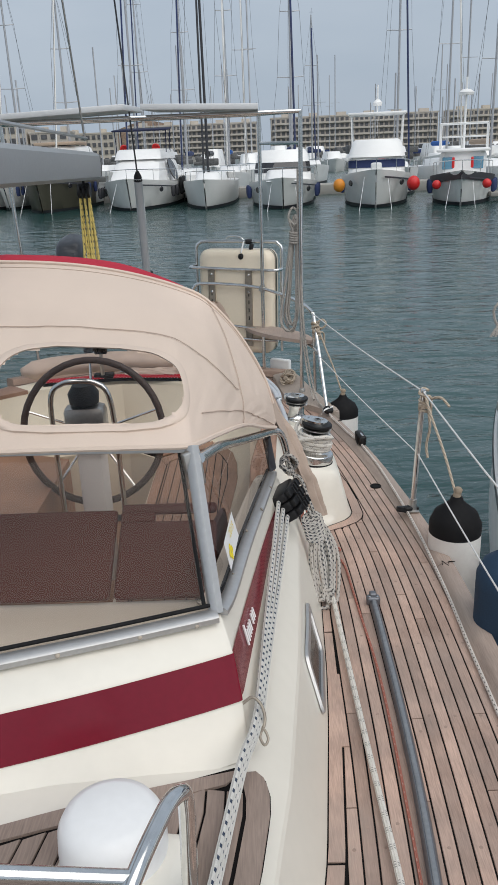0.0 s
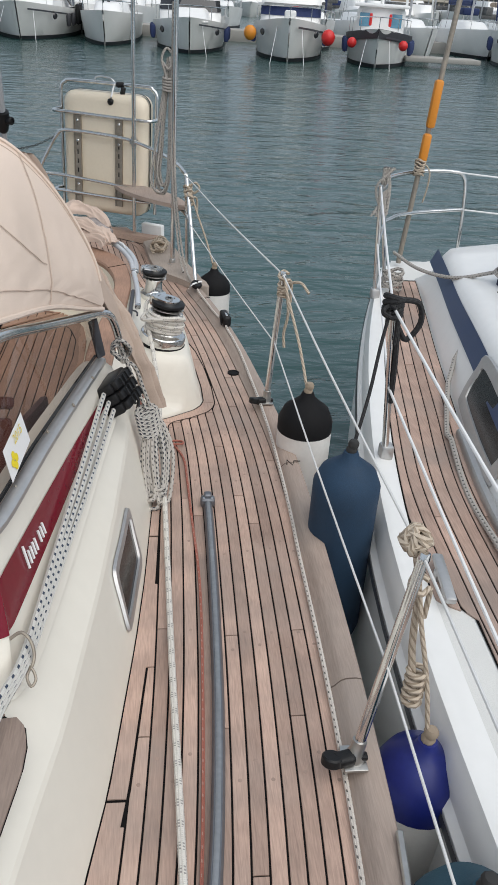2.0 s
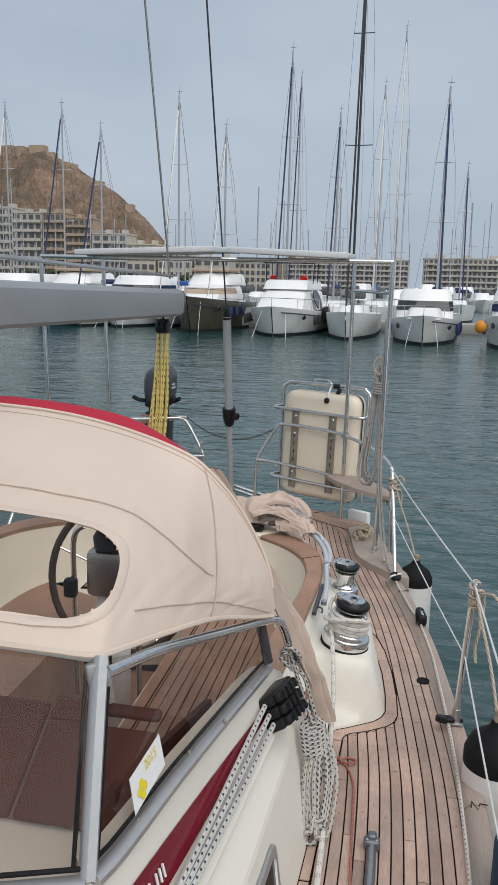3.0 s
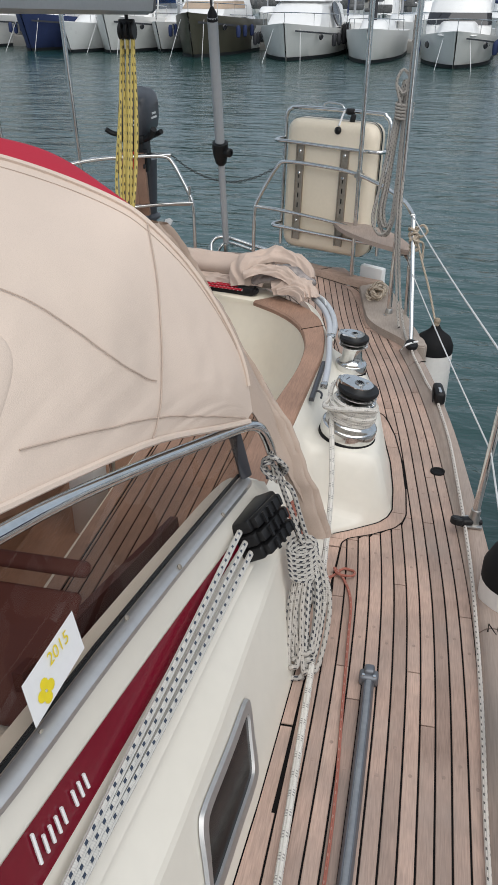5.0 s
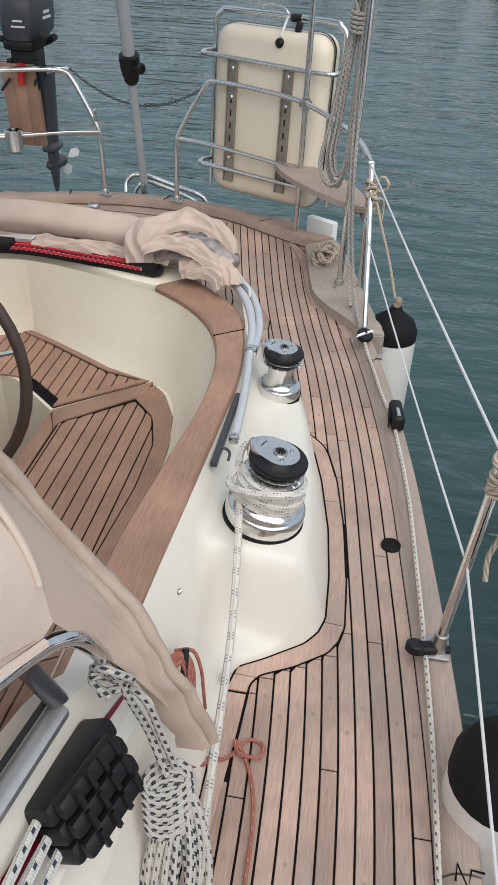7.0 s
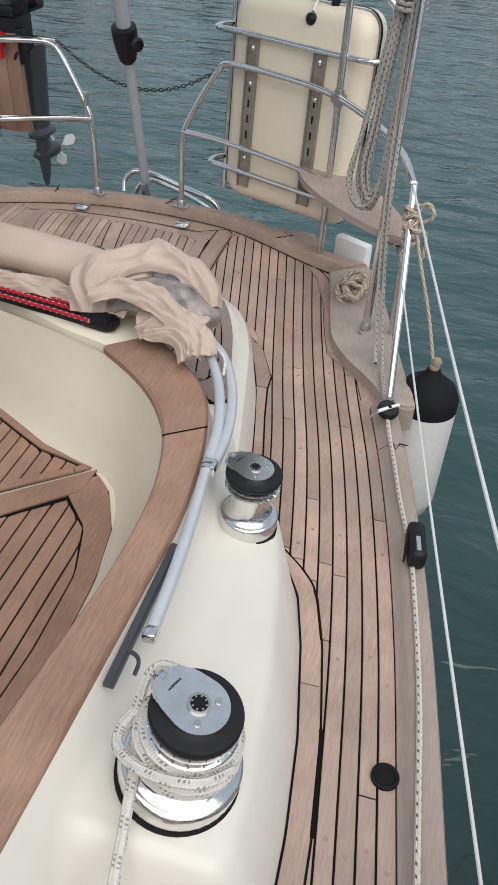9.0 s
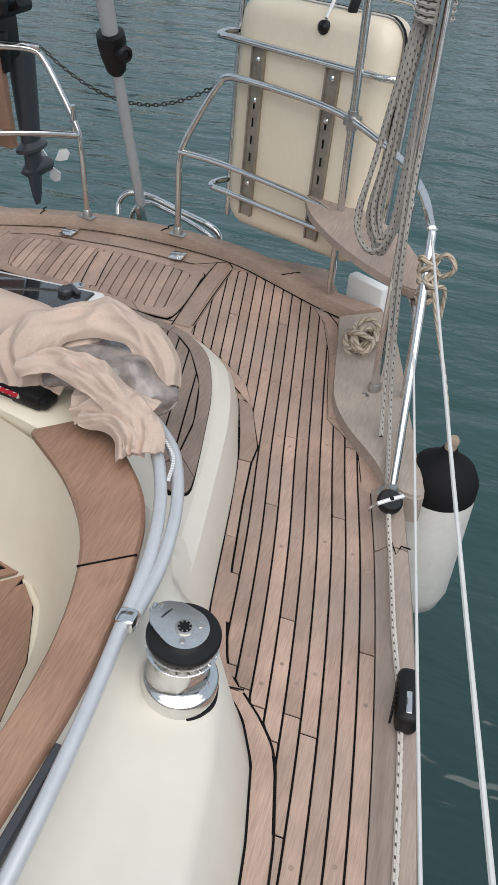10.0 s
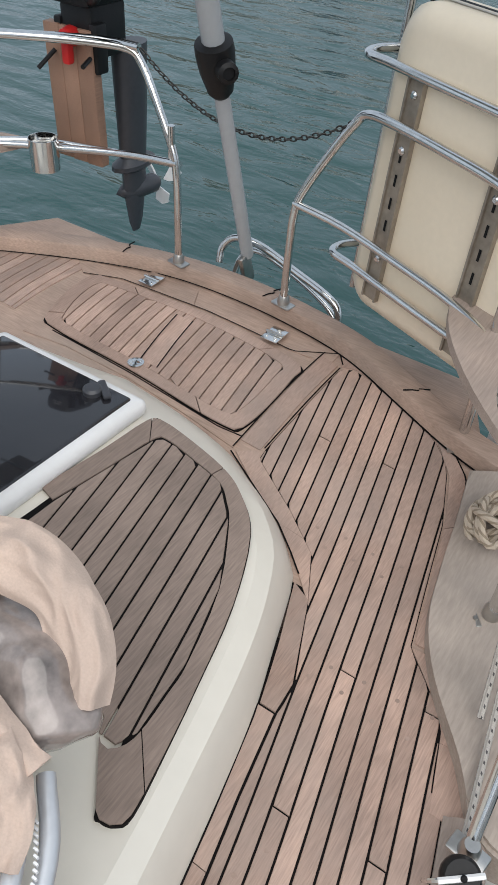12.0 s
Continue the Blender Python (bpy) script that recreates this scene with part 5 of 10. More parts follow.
sheltering_board(-0.335, -0.055, 0.0, 0.80)
sheltering_board(-0.335, -0.055, 0.89, 1.0, "grip")
sheltering_board(-0.335, -0.235, 0.79, 0.90, "board", 0.006)
sheltering_board(-0.77, -0.345, 0.0, 0.94)
sheltering_board(-1.45, -0.78, 0.0, 0.94)
bm = bmesh.new()
loft(bm, [[(-0.085 + 0.035 * t, 2.08 + 0.77 * t, 1.12), (-0.092 + 0.035 * t, 2.08 + 0.77 * t, 1.40), (-0.10 + 0.035 * t, 2.08 + 0.77 * t, 1.675 - 0.20 * t)] for t in (0, 0.25, 0.5, 0.75, 1)])
thick(bm, 0.02)
part("side_board", bm, MAHOG, comp, "dark mahogany side board")
whl = thing("steering_wheel", "dark leather-covered steering wheel on its pedestal", "steering wheel")
bm = bmesh.new()
LEATHER = mat("brown_wheel_leather", (0.05, 0.03, 0.024), 0.6, var=0.2, scale=12)
cen = Vector((-0.79, 3.98, 1.40))
tube(bm, [cen + Vector((0.36 * math.cos(t), 0.08 * math.sin(t), 0.36 * math.sin(t))) for t in np.linspace(0, 2 * math.pi, 40)[:-1]], 0.018, 10, closed=True)
part("rim", bm, LEATHER, whl)
for k in range(5):
    t = 2 * math.pi * k / 5 + 0.3
    bm = bmesh.new()
    tube(bm, [cen, cen + Vector((0.355 * math.cos(t), 0.08 * math.sin(t), 0.355 * math.sin(t)))], 0.007, 6)
    part("spoke", bm, STEEL, whl)
bm = bmesh.new()
box(bm, (-0.77, 3.82, 1.02), (0.13, 0.15, 0.8), bev=0.03)
part("pedestal", bm, SEAT_WHITE, whl)
bm = bmesh.new()
box(bm, (-0.77, 3.78, 1.5), (0.20, 0.12, 0.22), bev=0.03)
part("instrument_pod", bm, STEEL_DULL, whl, "dull metal instrument pod")
for sx in (-0.15, 0.15):
    bm = bmesh.new()
    tube(bm, [(-0.77 + sx, 3.74, 0.9), (-0.77 + sx, 3.72, 1.45), (-0.77 + sx * 0.9, 3.70, 1.68), (-0.77 + sx * 0.5, 3.70, 1.74), (-0.77, 3.70, 1.75)], 0.013, 10, 4)
    part("guard", bm, STEEL, whl, "stainless binnacle guard")
    bm = bmesh.new()
    box(bm, (-0.77 + sx * 1.05, 3.70, 1.44), (0.06, 0.05, 0.09), bev=0.015)
    part("lever_box", bm, BLACK, whl, "black control lever box")
bm = bmesh.new()
lathe(bm, [(0.07, 0), (0.075, 0.05), (0.05, 0.09), (0, 0.1)], (-0.77, 3.78, 1.62), 20)
part("compass", bm, BLACK, whl)

# ---- after cabin roof ----
aft = thing("aft_cabin_roof", "low cream after cabin roof with rounded edge", "cabin roof", kind="structure")
base_l = [(0.292, 4.44), (0.217, 4.51), (0.177, 4.67), (0.118, 4.96), (0.072, 5.163), (0.021, 5.32), (-0.04, 5.5), (-0.09, 5.56), (-0.16, 5.622), (-0.29, 5.692), (-0.38, 5.735), (-0.55, 5.768), (-0.77, 5.785)]
edge_l = [(0.20, 4.44), (0.165, 4.52), (0.14, 4.67), (0.082, 4.96), (0.042, 5.15), (-0.002, 5.30), (-0.06, 5.43), (-0.12, 5.50), (-0.19, 5.555), (-0.31, 5.615), (-0.42, 5.655), (-0.58, 5.685), (-0.77, 5.70)]
top_ = [(0.13, 4.50), (0.115, 4.58), (0.095, 4.70), (0.045, 4.97), (0.008, 5.14), (-0.03, 5.28), (-0.085, 5.40), (-0.145, 5.465), (-0.21, 5.52), (-0.32, 5.575), (-0.43, 5.61), (-0.58, 5.64), (-0.77, 5.655)]
zedge = lambda y: 1.16 + 0.045 * (5.5 - y)
ra = [(p.x, p.y, zd(p.x, p.y) - 0.002) for p in resample([(x, y, 0) for x, y in spline2(base_l, 4)], 40)]
rb = [(p.x, p.y, zedge(p.y)) for p in resample([(x, y, 0) for x, y in spline2(edge_l, 4)], 40)]
rm = [((p[0] * 0.35 + q[0] * 0.65) + 0.006, (p[1] * 0.35 + q[1] * 0.65) + 0.004, p[2] * 0.3 + q[2] * 0.7) for p, q in zip(ra, rb)]
rc = [(p.x, p.y, zedge(p.y) + 0.022) for p in resample([(x, y, 0) for x, y in spline2(top_, 4)], 40)]
rd = [(XC, min(max(p[1] + 0.1, 4.93), 5.62), zedge(p[1]) + 0.045) for p in rc]
bm = bmesh.new()
loft(bm, [ra, rm, rb, rc, rd])
part("shell", bm, GEL, aft, sharp=22)
bm = bmesh.new()
loft(bm, [[(mirror_x(p[0]), p[1], p[2]) for p in r] for r in (ra, rb, rc, rd)])
part("far_shell", bm, GEL, aft)
ztop = lambda x, y: zedge(y) + 0.03 + 0.02 * sstep(0.1, -0.77, x)
tp = thing("roof_panel", "teak planked panel with rounded border on the after cabin", "deck panel")
HO = spline2([(0.012, 4.80), (0.03, 4.787), (0.055, 4.795), (0.066, 4.825), (0.04, 4.945), (0.011, 5.063), (-0.039, 5.249), (-0.115, 5.427), (-0.196, 5.511), (-0.273, 5.555), (-0.393, 5.586), (-0.495, 5.60), (-0.515, 5.585), (-0.522, 5.42), (-0.515, 5.26), (-0.49, 5.0), (-0.2, 4.95), (-0.05, 4.94)], 4, True)
HO = [(-0.24 + (x + 0.24) * 0.985, 5.2 + (y - 5.2) * 0.985) for x, y in HO]
bm = bmesh.new()
poly_prism(bm, HO, lambda x, y: ztop(x, y) - 0.02, lambda x, y: ztop(x, y) + 0.001)
part("bed", bm, CAULK, tp, "black caulking", smooth=False)
HI = [(-0.085, 4.93), (-0.07, 4.895), (-0.035, 4.895), (-0.017, 4.935), (-0.033, 5.087), (-0.085, 5.266), (-0.173, 5.423), (-0.257, 5.51), (-0.44, 5.548), (-0.462, 5.525), (-0.498, 5.233), (-0.5, 5.02), (-0.3, 5.0)]
planks(tp, lambda y: (spans(HI, y) or [(9, 9)])[0][0], lambda y: (spans(HI, y) or [(-9, -9)])[-1][1], lambda y: 0.02 - 0.23 * (y - 4.9), 4.9, 5.54, 18, lambda x, y: ztop(x, y) + 0.004, TEAK_DARK, lambda k: [], step=0.012, pitch=0.042)
b_o = [(0.012, 4.80), (0.03, 4.79), (0.052, 4.797), (0.063, 4.825), (0.038, 4.945), (0.009, 5.063), (-0.041, 5.249), (-0.117, 5.425), (-0.198, 5.508), (-0.274, 5.552), (-0.393, 5.583), (-0.49, 5.597), (-0.52, 5.575), (-0.53, 5.42), (-0.55, 5.25)]
b_i = [(-0.07, 4.90), (-0.055, 4.89), (-0.035, 4.894), (-0.018, 4.935), (-0.026, 5.03), (-0.034, 5.09), (-0.087, 5.265), (-0.174, 5.421), (-0.21, 5.465), (-0.258, 5.507), (-0.35, 5.53), (-0.44, 5.546), (-0.462, 5.525), (-0.475, 5.40), (-0.498, 5.235)]
band(tp, spline2(b_i, 3), spline2(b_o, 3), lambda x, y: ztop(x, y) + 0.004, TEAK_DARK, [0, 0.08, 0.62, 0.78, 1], "border_plank")
hatch = thing("deck_hatch", "smoked acrylic deck hatch in a pale frame", "hatch")
hz = ztop(-0.6, 5.4)
bm = bmesh.new()
box(bm, (-0.79, 5.36, hz + 0.012), (0.50, 0.50, 0.05), (-2.5, 0, 0), 0.022, 3)
part("frame", bm, SEAT_WHITE, hatch, "pale painted hatch frame")
bm = bmesh.new()
box(bm, (-0.79, 5.36, hz + 0.034), (0.44, 0.44, 0.018), (-2.5, 0, 0), 0.008, 3)
part("lid", bm, SMOKE, hatch, "smoked acrylic lid")
bm = bmesh.new()
box(bm, (-0.635, 5.555, hz + 0.042), (0.07, 0.02, 0.012), (0, 0, -35), 0.005)
lathe(bm, [(0.024, 0), (0.024, 0.012), (0.018, 0.018), (0, 0.018)], (-0.655, 5.535, hz + 0.036), 18)
part("latch", bm, DARKGREY, hatch, "grey turning latch")

# ---- fittings on deck ----


def winch(x, y, z, r, h, crown, lean):
    """Self-tailing winch standing square on a platform that leans outboard."""
    w = thing("winch", "chrome self-tailing winch on its platform", "winch", "sheet winches")
    m = Matrix.Translation((x, y, z)) @ Vector((0, 0, 1)).rotation_difference(Vector(lean)).to_matrix().to_4x4()
    o = (0, 0, 0)
    c = r * crown

    def add(name, bm, material, label=""):
        bm.transform(m)
        part(name, bm, material, w, label)

    add("seating", lathe(bmesh.new(), [(r * 1.03, -0.012), (r * 1.03, h * 0.06), (r * 0.9, h * 0.065)], o, 40), RUBBER, "black seating ring")
    add("drum", lathe(bmesh.new(), [(r * 0.99, h * 0.06), (r, h * 0.08), (r, h * 0.22), (r * 0.985, h * 0.245), (r * 0.94, h * 0.26), (r * 0.90, h * 0.262), (r * 0.78, h * 0.285), (r * 0.70, h * 0.32), (r * 0.64, h * 0.40), (r * 0.62, h * 0.5), (r * 0.63, h * 0.6), (r * 0.68, h * 0.66), (0, h * 0.66)], o, 40), STEEL, "polished chrome drum")
    for k, zz in enumerate((0.68, 0.765)):
        bm = bmesh.new()
        lathe(bm, [(c * 0.6, h * zz), (c * 0.95, h * (zz + 0.008)), (c * 0.98, h * (zz + 0.022)), (c * 0.75, h * (zz + 0.05)), (0, h * (zz + 0.05))], o, 40)
        for j in range(18):
            t = 2 * math.pi * j / 18
            box(bm, (c * 0.84 * math.cos(t), c * 0.84 * math.sin(t), h * (zz + 0.034)), (c * 0.24, 0.0025, h * 0.016), (0, 0, math.degrees(t) + 18))
        add("jaw", bm, STEEL_DULL if k else STEEL, "ribbed self-tailing jaw")
    add("crown", lathe(bmesh.new(), [(c * 0.6, h * 0.83), (c * 0.97, h * 0.84), (c, h * 0.86), (c, h * 0.89), (c * 0.96, h * 0.91), (c * 0.6, h * 0.925), (0, h * 0.925)], o, 40), BLACK, "black plastic crown ring")
    bm = bmesh.new()
    pts = []
    for k in range(40):
        t = 2 * math.pi * k / 40
        rr = c * (0.66 + 0.42 * max(0, math.cos(t - 2.75)) ** 3)
        pts.append((rr * math.cos(t), rr * math.sin(t)))
    poly_prism(bm, pts, h * 0.92, h * 0.975, 0.003)
    add("top_plate", bm, STEEL, "polished top plate with feeder arm")
    bm = bmesh.new()
    tip = Vector((c * 0.98 * math.cos(2.75), c * 0.98 * math.sin(2.75), 0))
    tube(bm, [tip * 0.9 + Vector((0, 0, h * 0.95)), tip * 1.08 + Vector((0, 0, h * 0.93)), tip * 1.1 + Vector((0, 0, h * 0.82)), tip * 1.0 + Vector((0, 0, h * 0.74))], 0.009, 8, 4)
    add("stripper_arm", bm, STEEL, "polished rope stripper")
    add("socket_rim", lathe(bmesh.new(), [(c * 0.25, h * 0.97), (c * 0.25, h * 0.988), (c * 0.19, h * 0.992)], o, 24), STEEL_DULL)
    # No hollow is cut: a flat black disc stands for the socket's shade.
    bm = bmesh.new()
    lathe(bm, [(c * 0.19, h * 0.975), (c * 0.19, h * 0.9935), (0, h * 0.9935)], o, 16)
    add("socket", bm, RUBBER, "black disc for the shaded winch-handle socket")
    for k in range(8):
        t = 2 * math.pi * k / 8
        bm = bmesh.new()
        box(bm, (c * 0.155 * math.cos(t), c * 0.155 * math.sin(t), h * 0.994), (c * 0.05, c * 0.035, 0.002), (0, 0, math.degrees(t)))
        add("spline", bm, STEEL_DULL)
    for k in range(2):
        t = 2.75 + (2.2 if k else -2.2)
        add("screw", lathe(bmesh.new(), [(c * 0.075, h * 0.973), (c * 0.075, h * 0.985), (0, h * 0.985)], (c * 0.42 * math.cos(t), c * 0.42 * math.sin(t), 0), 12), STEEL_DULL)
    for k in range(3):
        bm = bmesh.new()
        t = 2.75 + 0.16 * (k - 1)
        box(bm, (c * 0.66 * math.cos(t), c * 0.66 * math.sin(t), h * 0.9755), (0.003, 0.012, 0.0008), (0, 0, math.degrees(2.75)))
        add("engraving", bm, DARKGREY, "faint engraved mark")
    return w


LEAN = Vector((0.16, 0.0, 1.0)).normalized()
WB = Vector((0.309, 3.65, 1.330))
winch(*WB, 0.098, 0.215, 0.72, LEAN)
winch(0.264, 4.256, 1.303, 0.066, 0.176, 0.92, (0.06, 0, 1))

# genoa sheet: turns round the winch, then forward along the deck
sheet = thing("genoa_sheet", "white braided sheet wound on the winch and led forward", "rope")
bm = bmesh.new()
pts = []
for k in range(120):
    t = k / 119
    an = 2 * math.pi * 5.2 * t + 2.6
    rr = 0.074 + 0.005 * math.sin(an * 0.7)
    pts.append(WB + LEAN * (0.062 + 0.080 * t + 0.006 * math.sin(an)) + Vector((rr * math.cos(-an), rr * math.sin(-an), -0.16 * rr * math.cos(-an))))
tube(bm, pts, 0.0088, 8)
part("winding", bm, ROPE_W, sheet)
bm = bmesh.new()
tube(bm, [(0.253, 3.71, 1.42), (0.256, 3.62, 1.41), (0.274, 3.5, 1.368), (0.298, 3.3, 1.29), (0.311, 3.05, 1.215), (0.322, 2.84, 1.158), (0.334, 2.4, 1.162), (0.346, 1.93, 1.176), (0.36, 1.5, 1.192), (0.372, 0.97, 1.212), (0.385, 0.3, 1.235), (0.39, -0.7, 1.27)], 0.0088, 8, 5)
part("lead", bm, ROPE_W, sheet)
bm = bmesh.new()
tube(bm, [Vector(p) + Vector((0.006, -0.018, 0.027)) for p in ((0.40, 3.63, 1.43), (0.36, 3.585, 1.452), (0.29, 3.583, 1.447), (0.235, 3.61, 1.435), (0.222, 3.645, 1.43), (0.235, 3.68, 1.44), (0.238, 3.715, 1.465), (0.255, 3.735, 1.478), (0.29, 3.738, 1.475))], 0.0088, 8, 5)
part("tail", bm, ROPE_W, sheet)

# genoa track with end stop
tr = thing("genoa_track", "dark anodised genoa track bolted to the deck", "track")
TP = [(0.474, 2.70), (0.474, 2.55), (0.469, 2.176), (0.457, 1.786), (0.437, 1.475), (0.415, 1.261), (0.393, 1.06), (0.35, 0.6), (0.27, -0.2), (0.2, -0.75)]
bm = bmesh.new()
bar(bm, [(x, y, zd(x, y) + 0.012) for x, y in TP], 0.03, 0.024, sub=5)
part("rail", bm, TRACK, tr)
bm = bmesh.new()
bar(bm, [(x, y, zd(x, y) + 0.0255) for x, y in TP], 0.012, 0.005, sub=5)
part("groove", bm, TRACK_PALE, tr, "pale strip on the upper face")
bm = bmesh.new()
box(bm, (0.474, 2.715, zd(0.47, 2.7) + 0.017), (0.05, 0.035, 0.034), bev=0.009, seg=3)
box(bm, (0.474, 2.725, zd(0.47, 2.7) + 0.03), (0.028, 0.03, 0.03), bev=0.008, seg=3)
part("end_stop", bm, TRACK, tr, "rounded end stop with two screws")
for sx in (-0.014, 0.014):
    bm = bmesh.new()
    lathe(bm, [(0.004, 0), (0.004, 0.003), (0, 0.003)], (0.474 + sx, 2.705, zd(0.47, 2.7) + 0.034), 8)
    part("screw", bm, STEEL, tr)

# red furling line along the track
red = thing("thin_red_line", "thin faded red line lying along the deck", "rope")
bm = bmesh.new()
rp = [(0.236, 3.143), (0.285, 3.12), (0.328, 3.132), (0.36, 3.18), (0.395, 3.175), (0.392, 3.14), (0.35, 3.14), (0.335, 3.17), (0.372, 3.12), (0.40, 3.02), (0.408, 2.85), (0.418, 2.6), (0.43, 2.3), (0.425, 1.95), (0.408, 1.5), (0.385, 1.15), (0.36, 0.7), (0.28, -0.1)]
tube(bm, [(x, y, zd(x, y) + 0.006 + (0.008 if 4 < i < 8 else 0)) for i, (x, y) in enumerate(rp)], 0.0042, 6, 5)
part("line", bm, ROPE_R, red)
bm = bmesh.new()
rng = random.Random(5)
LA, WA, NA = Vector((0.0, 0.060, 0.085)), Vector((-0.036, -0.030, 0.018)), Vector((0.85, -0.3, 0.4)).normalized()
for k in range(13):
    g = 1.0 - 0.055 * k
    wob = rng.uniform(0, 6)
    tube(bm, [Vector((0.207, 3.135, 1.262)) + LA * math.sin(t) * (0.72 + 0.28 * g) + WA * math.cos(t) * g + NA * (0.016 - 0.012 * g + 0.003 * math.sin(2 * t + wob)) for t in np.linspace(0, 2 * math.pi, 26)[:-1]], 0.0040, 6, closed=True)
tube(bm, [(0.232, 3.075, 1.20), (0.25, 3.07, 1.165), (0.27, 3.085, 1.135), (0.29, 3.11, 1.122)], 0.0042, 6, 4)
tube(bm, [(0.20, 3.20, 1.345), (0.235, 3.215, 1.335), (0.255, 3.20, 1.30), (0.262, 3.19, 1.25), (0.268, 3.18, 1.20)], 0.0042, 6, 4)
coil2 = solo("red_rope_coil", bm, ROPE_R, "small coil of red line hanging on a cleat", "rope coil")
bm = bmesh.new()
tube(bm, [(0.222, 3.205, 1.352), (0.226, 3.165, 1.30), (0.222, 3.13, 1.265), (0.226, 3.09, 1.215), (0.228, 3.07, 1.185)], 0.0075, 8, 4)
box(bm, (0.216, 3.135, 1.262), (0.022, 0.03, 0.03), (-35, 18, 0), 0.006)
solo("jam_cleat", bm, BLACK, "black plastic cleat on the coaming side", "cleat")

# rope clutches with halyards
cl = thing("rope_clutch_bank", "bank of black rope clutches", "rope clutch")
ax = Vector((0.075, 0.34, -0.02)).normalized()
sd = Vector((0.5, -0.22, -0.82)).normalized()
upv = sd.cross(ax) * -1
if upv.z < 0:
    upv = -upv
for k in range(3):
    c = Vector((0.125, 2.805, 1.535)) + sd * (0.036 * k)
    m = Matrix((sd, ax, upv)).transposed().to_4x4()
    bm = bmesh.new()
    box(bm, (0, 0, 0.03), (0.034, 0.17, 0.065), bev=0.009)
    box(bm, (0, -0.01, 0.074), (0.03, 0.13, 0.026), (6, 0, 0), 0.008)
    for j in range(4):
        box(bm, (0, -0.05 + 0.03 * j, 0.091), (0.027, 0.008, 0.006))
    box(bm, (0, -0.075, 0.02), (0.022, 0.012, 0.03), bev=0.004)
    bm.transform(Matrix.Translation(c) @ m)
    part("clutch", bm, BLACK, cl, "black clutch with ribbed lever")
hl = thing("halyards", "white halyards with navy flecks led aft to the clutches", "rope")
for k in range(3):
    c = Vector((0.125, 2.74, 1.545)) + sd * (0.03 * k) + upv * 0.012
    bm = bmesh.new()
    e = Vector((0.052 + 0.004 * k, 1.63, 1.53 - 0.006 * k))
    tube(bm, [c + ax * 0.03, c, c.lerp(e, 0.35) + Vector((0, 0, -0.004 * k)), c.lerp(e, 0.7), e, e + Vector((-0.03, -0.13, 0.003)), e + Vector((-0.06, -0.3, -0.008)), e + Vector((-0.13, -0.8, 0.0)), e + Vector((-0.2, -1.6, 0.05))], 0.0078, 8, 4)
    part("halyard", bm, ROPE_B, hl)
ey = thing("lead_eye", "stainless lead eye bolted to the coachroof corner", "lead eye")
bm = bmesh.new()
tube(bm, [(0.022, 1.652, 1.548), (0.045, 1.655, 1.562), (0.064, 1.642, 1.552), (0.072, 1.625, 1.530), (0.066, 1.61, 1.512), (0.045, 1.615, 1.508)], 0.0036, 8, 4)
tube(bm, [(0.068, 1.605, 1.515), (0.078, 1.59, 1.502), (0.070, 1.578, 1.494), (0.060, 1.595, 1.502)], 0.003, 8, 4, closed=True)
part("hoop", bm, STRAP, ey)
# coil of halyard tail hanging from the clutches
hc = thing("rope_coil", "coil of white and grey braided rope hanging over the cabin side", "rope coil")
rng = random.Random(4)
for k in range(11):
    bm = bmesh.new()
    w, L = rng.uniform(0.012, 0.04), rng.uniform(0.85, 1.08)
    top = Vector((0.265 + rng.uniform(-0.012, 0.012), 2.915, 1.375))
    bot = Vector((0.292 + rng.uniform(-0.02, 0.035), 2.70 + rng.uniform(-0.03, 0.04), 1.135 + 0.012 * rng.random() + 0.006 * (k % 4)))
    bot = top.lerp(bot, L)
    sx = Vector((0.9, 0.25, 0.1)).normalized()
    out = Vector((0.8, 0, 0.45)).normalized() * (0.004 * k)
    mid = top.lerp(bot, 0.55)
    tube(bm, [top + out * 0.4, top.lerp(bot, 0.2) - sx * w * 0.6 + out, mid - sx * w + out, bot - sx * w * 0.7 + out * 0.5, bot + Vector((0, -0.02, 0)), bot + sx * w * 0.7, mid + sx * w + out, top.lerp(bot, 0.2) + sx * w * 0.6 + out], 0.0068, 7, 5, closed=True)
    part("loop", bm, ROPE_K if k % 3 else ROPE_G, hc)
for k in range(6):
    bm = bmesh.new()
    zc = Vector((0.262, 2.905, 1.39)) + Vector((0.003, -0.008, -0.010)) * k
    tube(bm, [zc + Vector((0.036 * math.cos(t), 0.02 * math.sin(t) + 0.012 * math.cos(t), 0.018 * math.sin(t))) for t in np.linspace(0, 2 * math.pi, 14)[:-1]], 0.0072, 7, closed=True)
    part("binding_turn", bm, ROPE_K, hc)
bm = bmesh.new()
tube(bm, [(0.262, 2.905, 1.40), (0.23, 2.93, 1.47), (0.205, 2.93, 1.54), (0.18, 2.925, 1.62), (0.16, 2.90, 1.64), (0.15, 2.93, 1.60), (0.19, 2.95, 1.58), (0.21, 2.92, 1.62), (0.18, 2.90, 1.66), (0.15, 2.92, 1.63), (0.17, 2.95, 1.57), (0.22, 2.94, 1.55), (0.25, 2.93, 1.47), (0.275, 2.92, 1.40)], 0.0068, 7, 5)
tube(bm, [(0.165, 2.90, 1.60), (0.19, 2.93, 1.585), (0.195, 2.96, 1.60), (0.165, 2.95, 1.63), (0.15, 2.91, 1.62), (0.18, 2.90, 1.595)], 0.0068, 7, 5)
part("lashing", bm, ROPE_K, hc, "lashing on the grab rail foot")

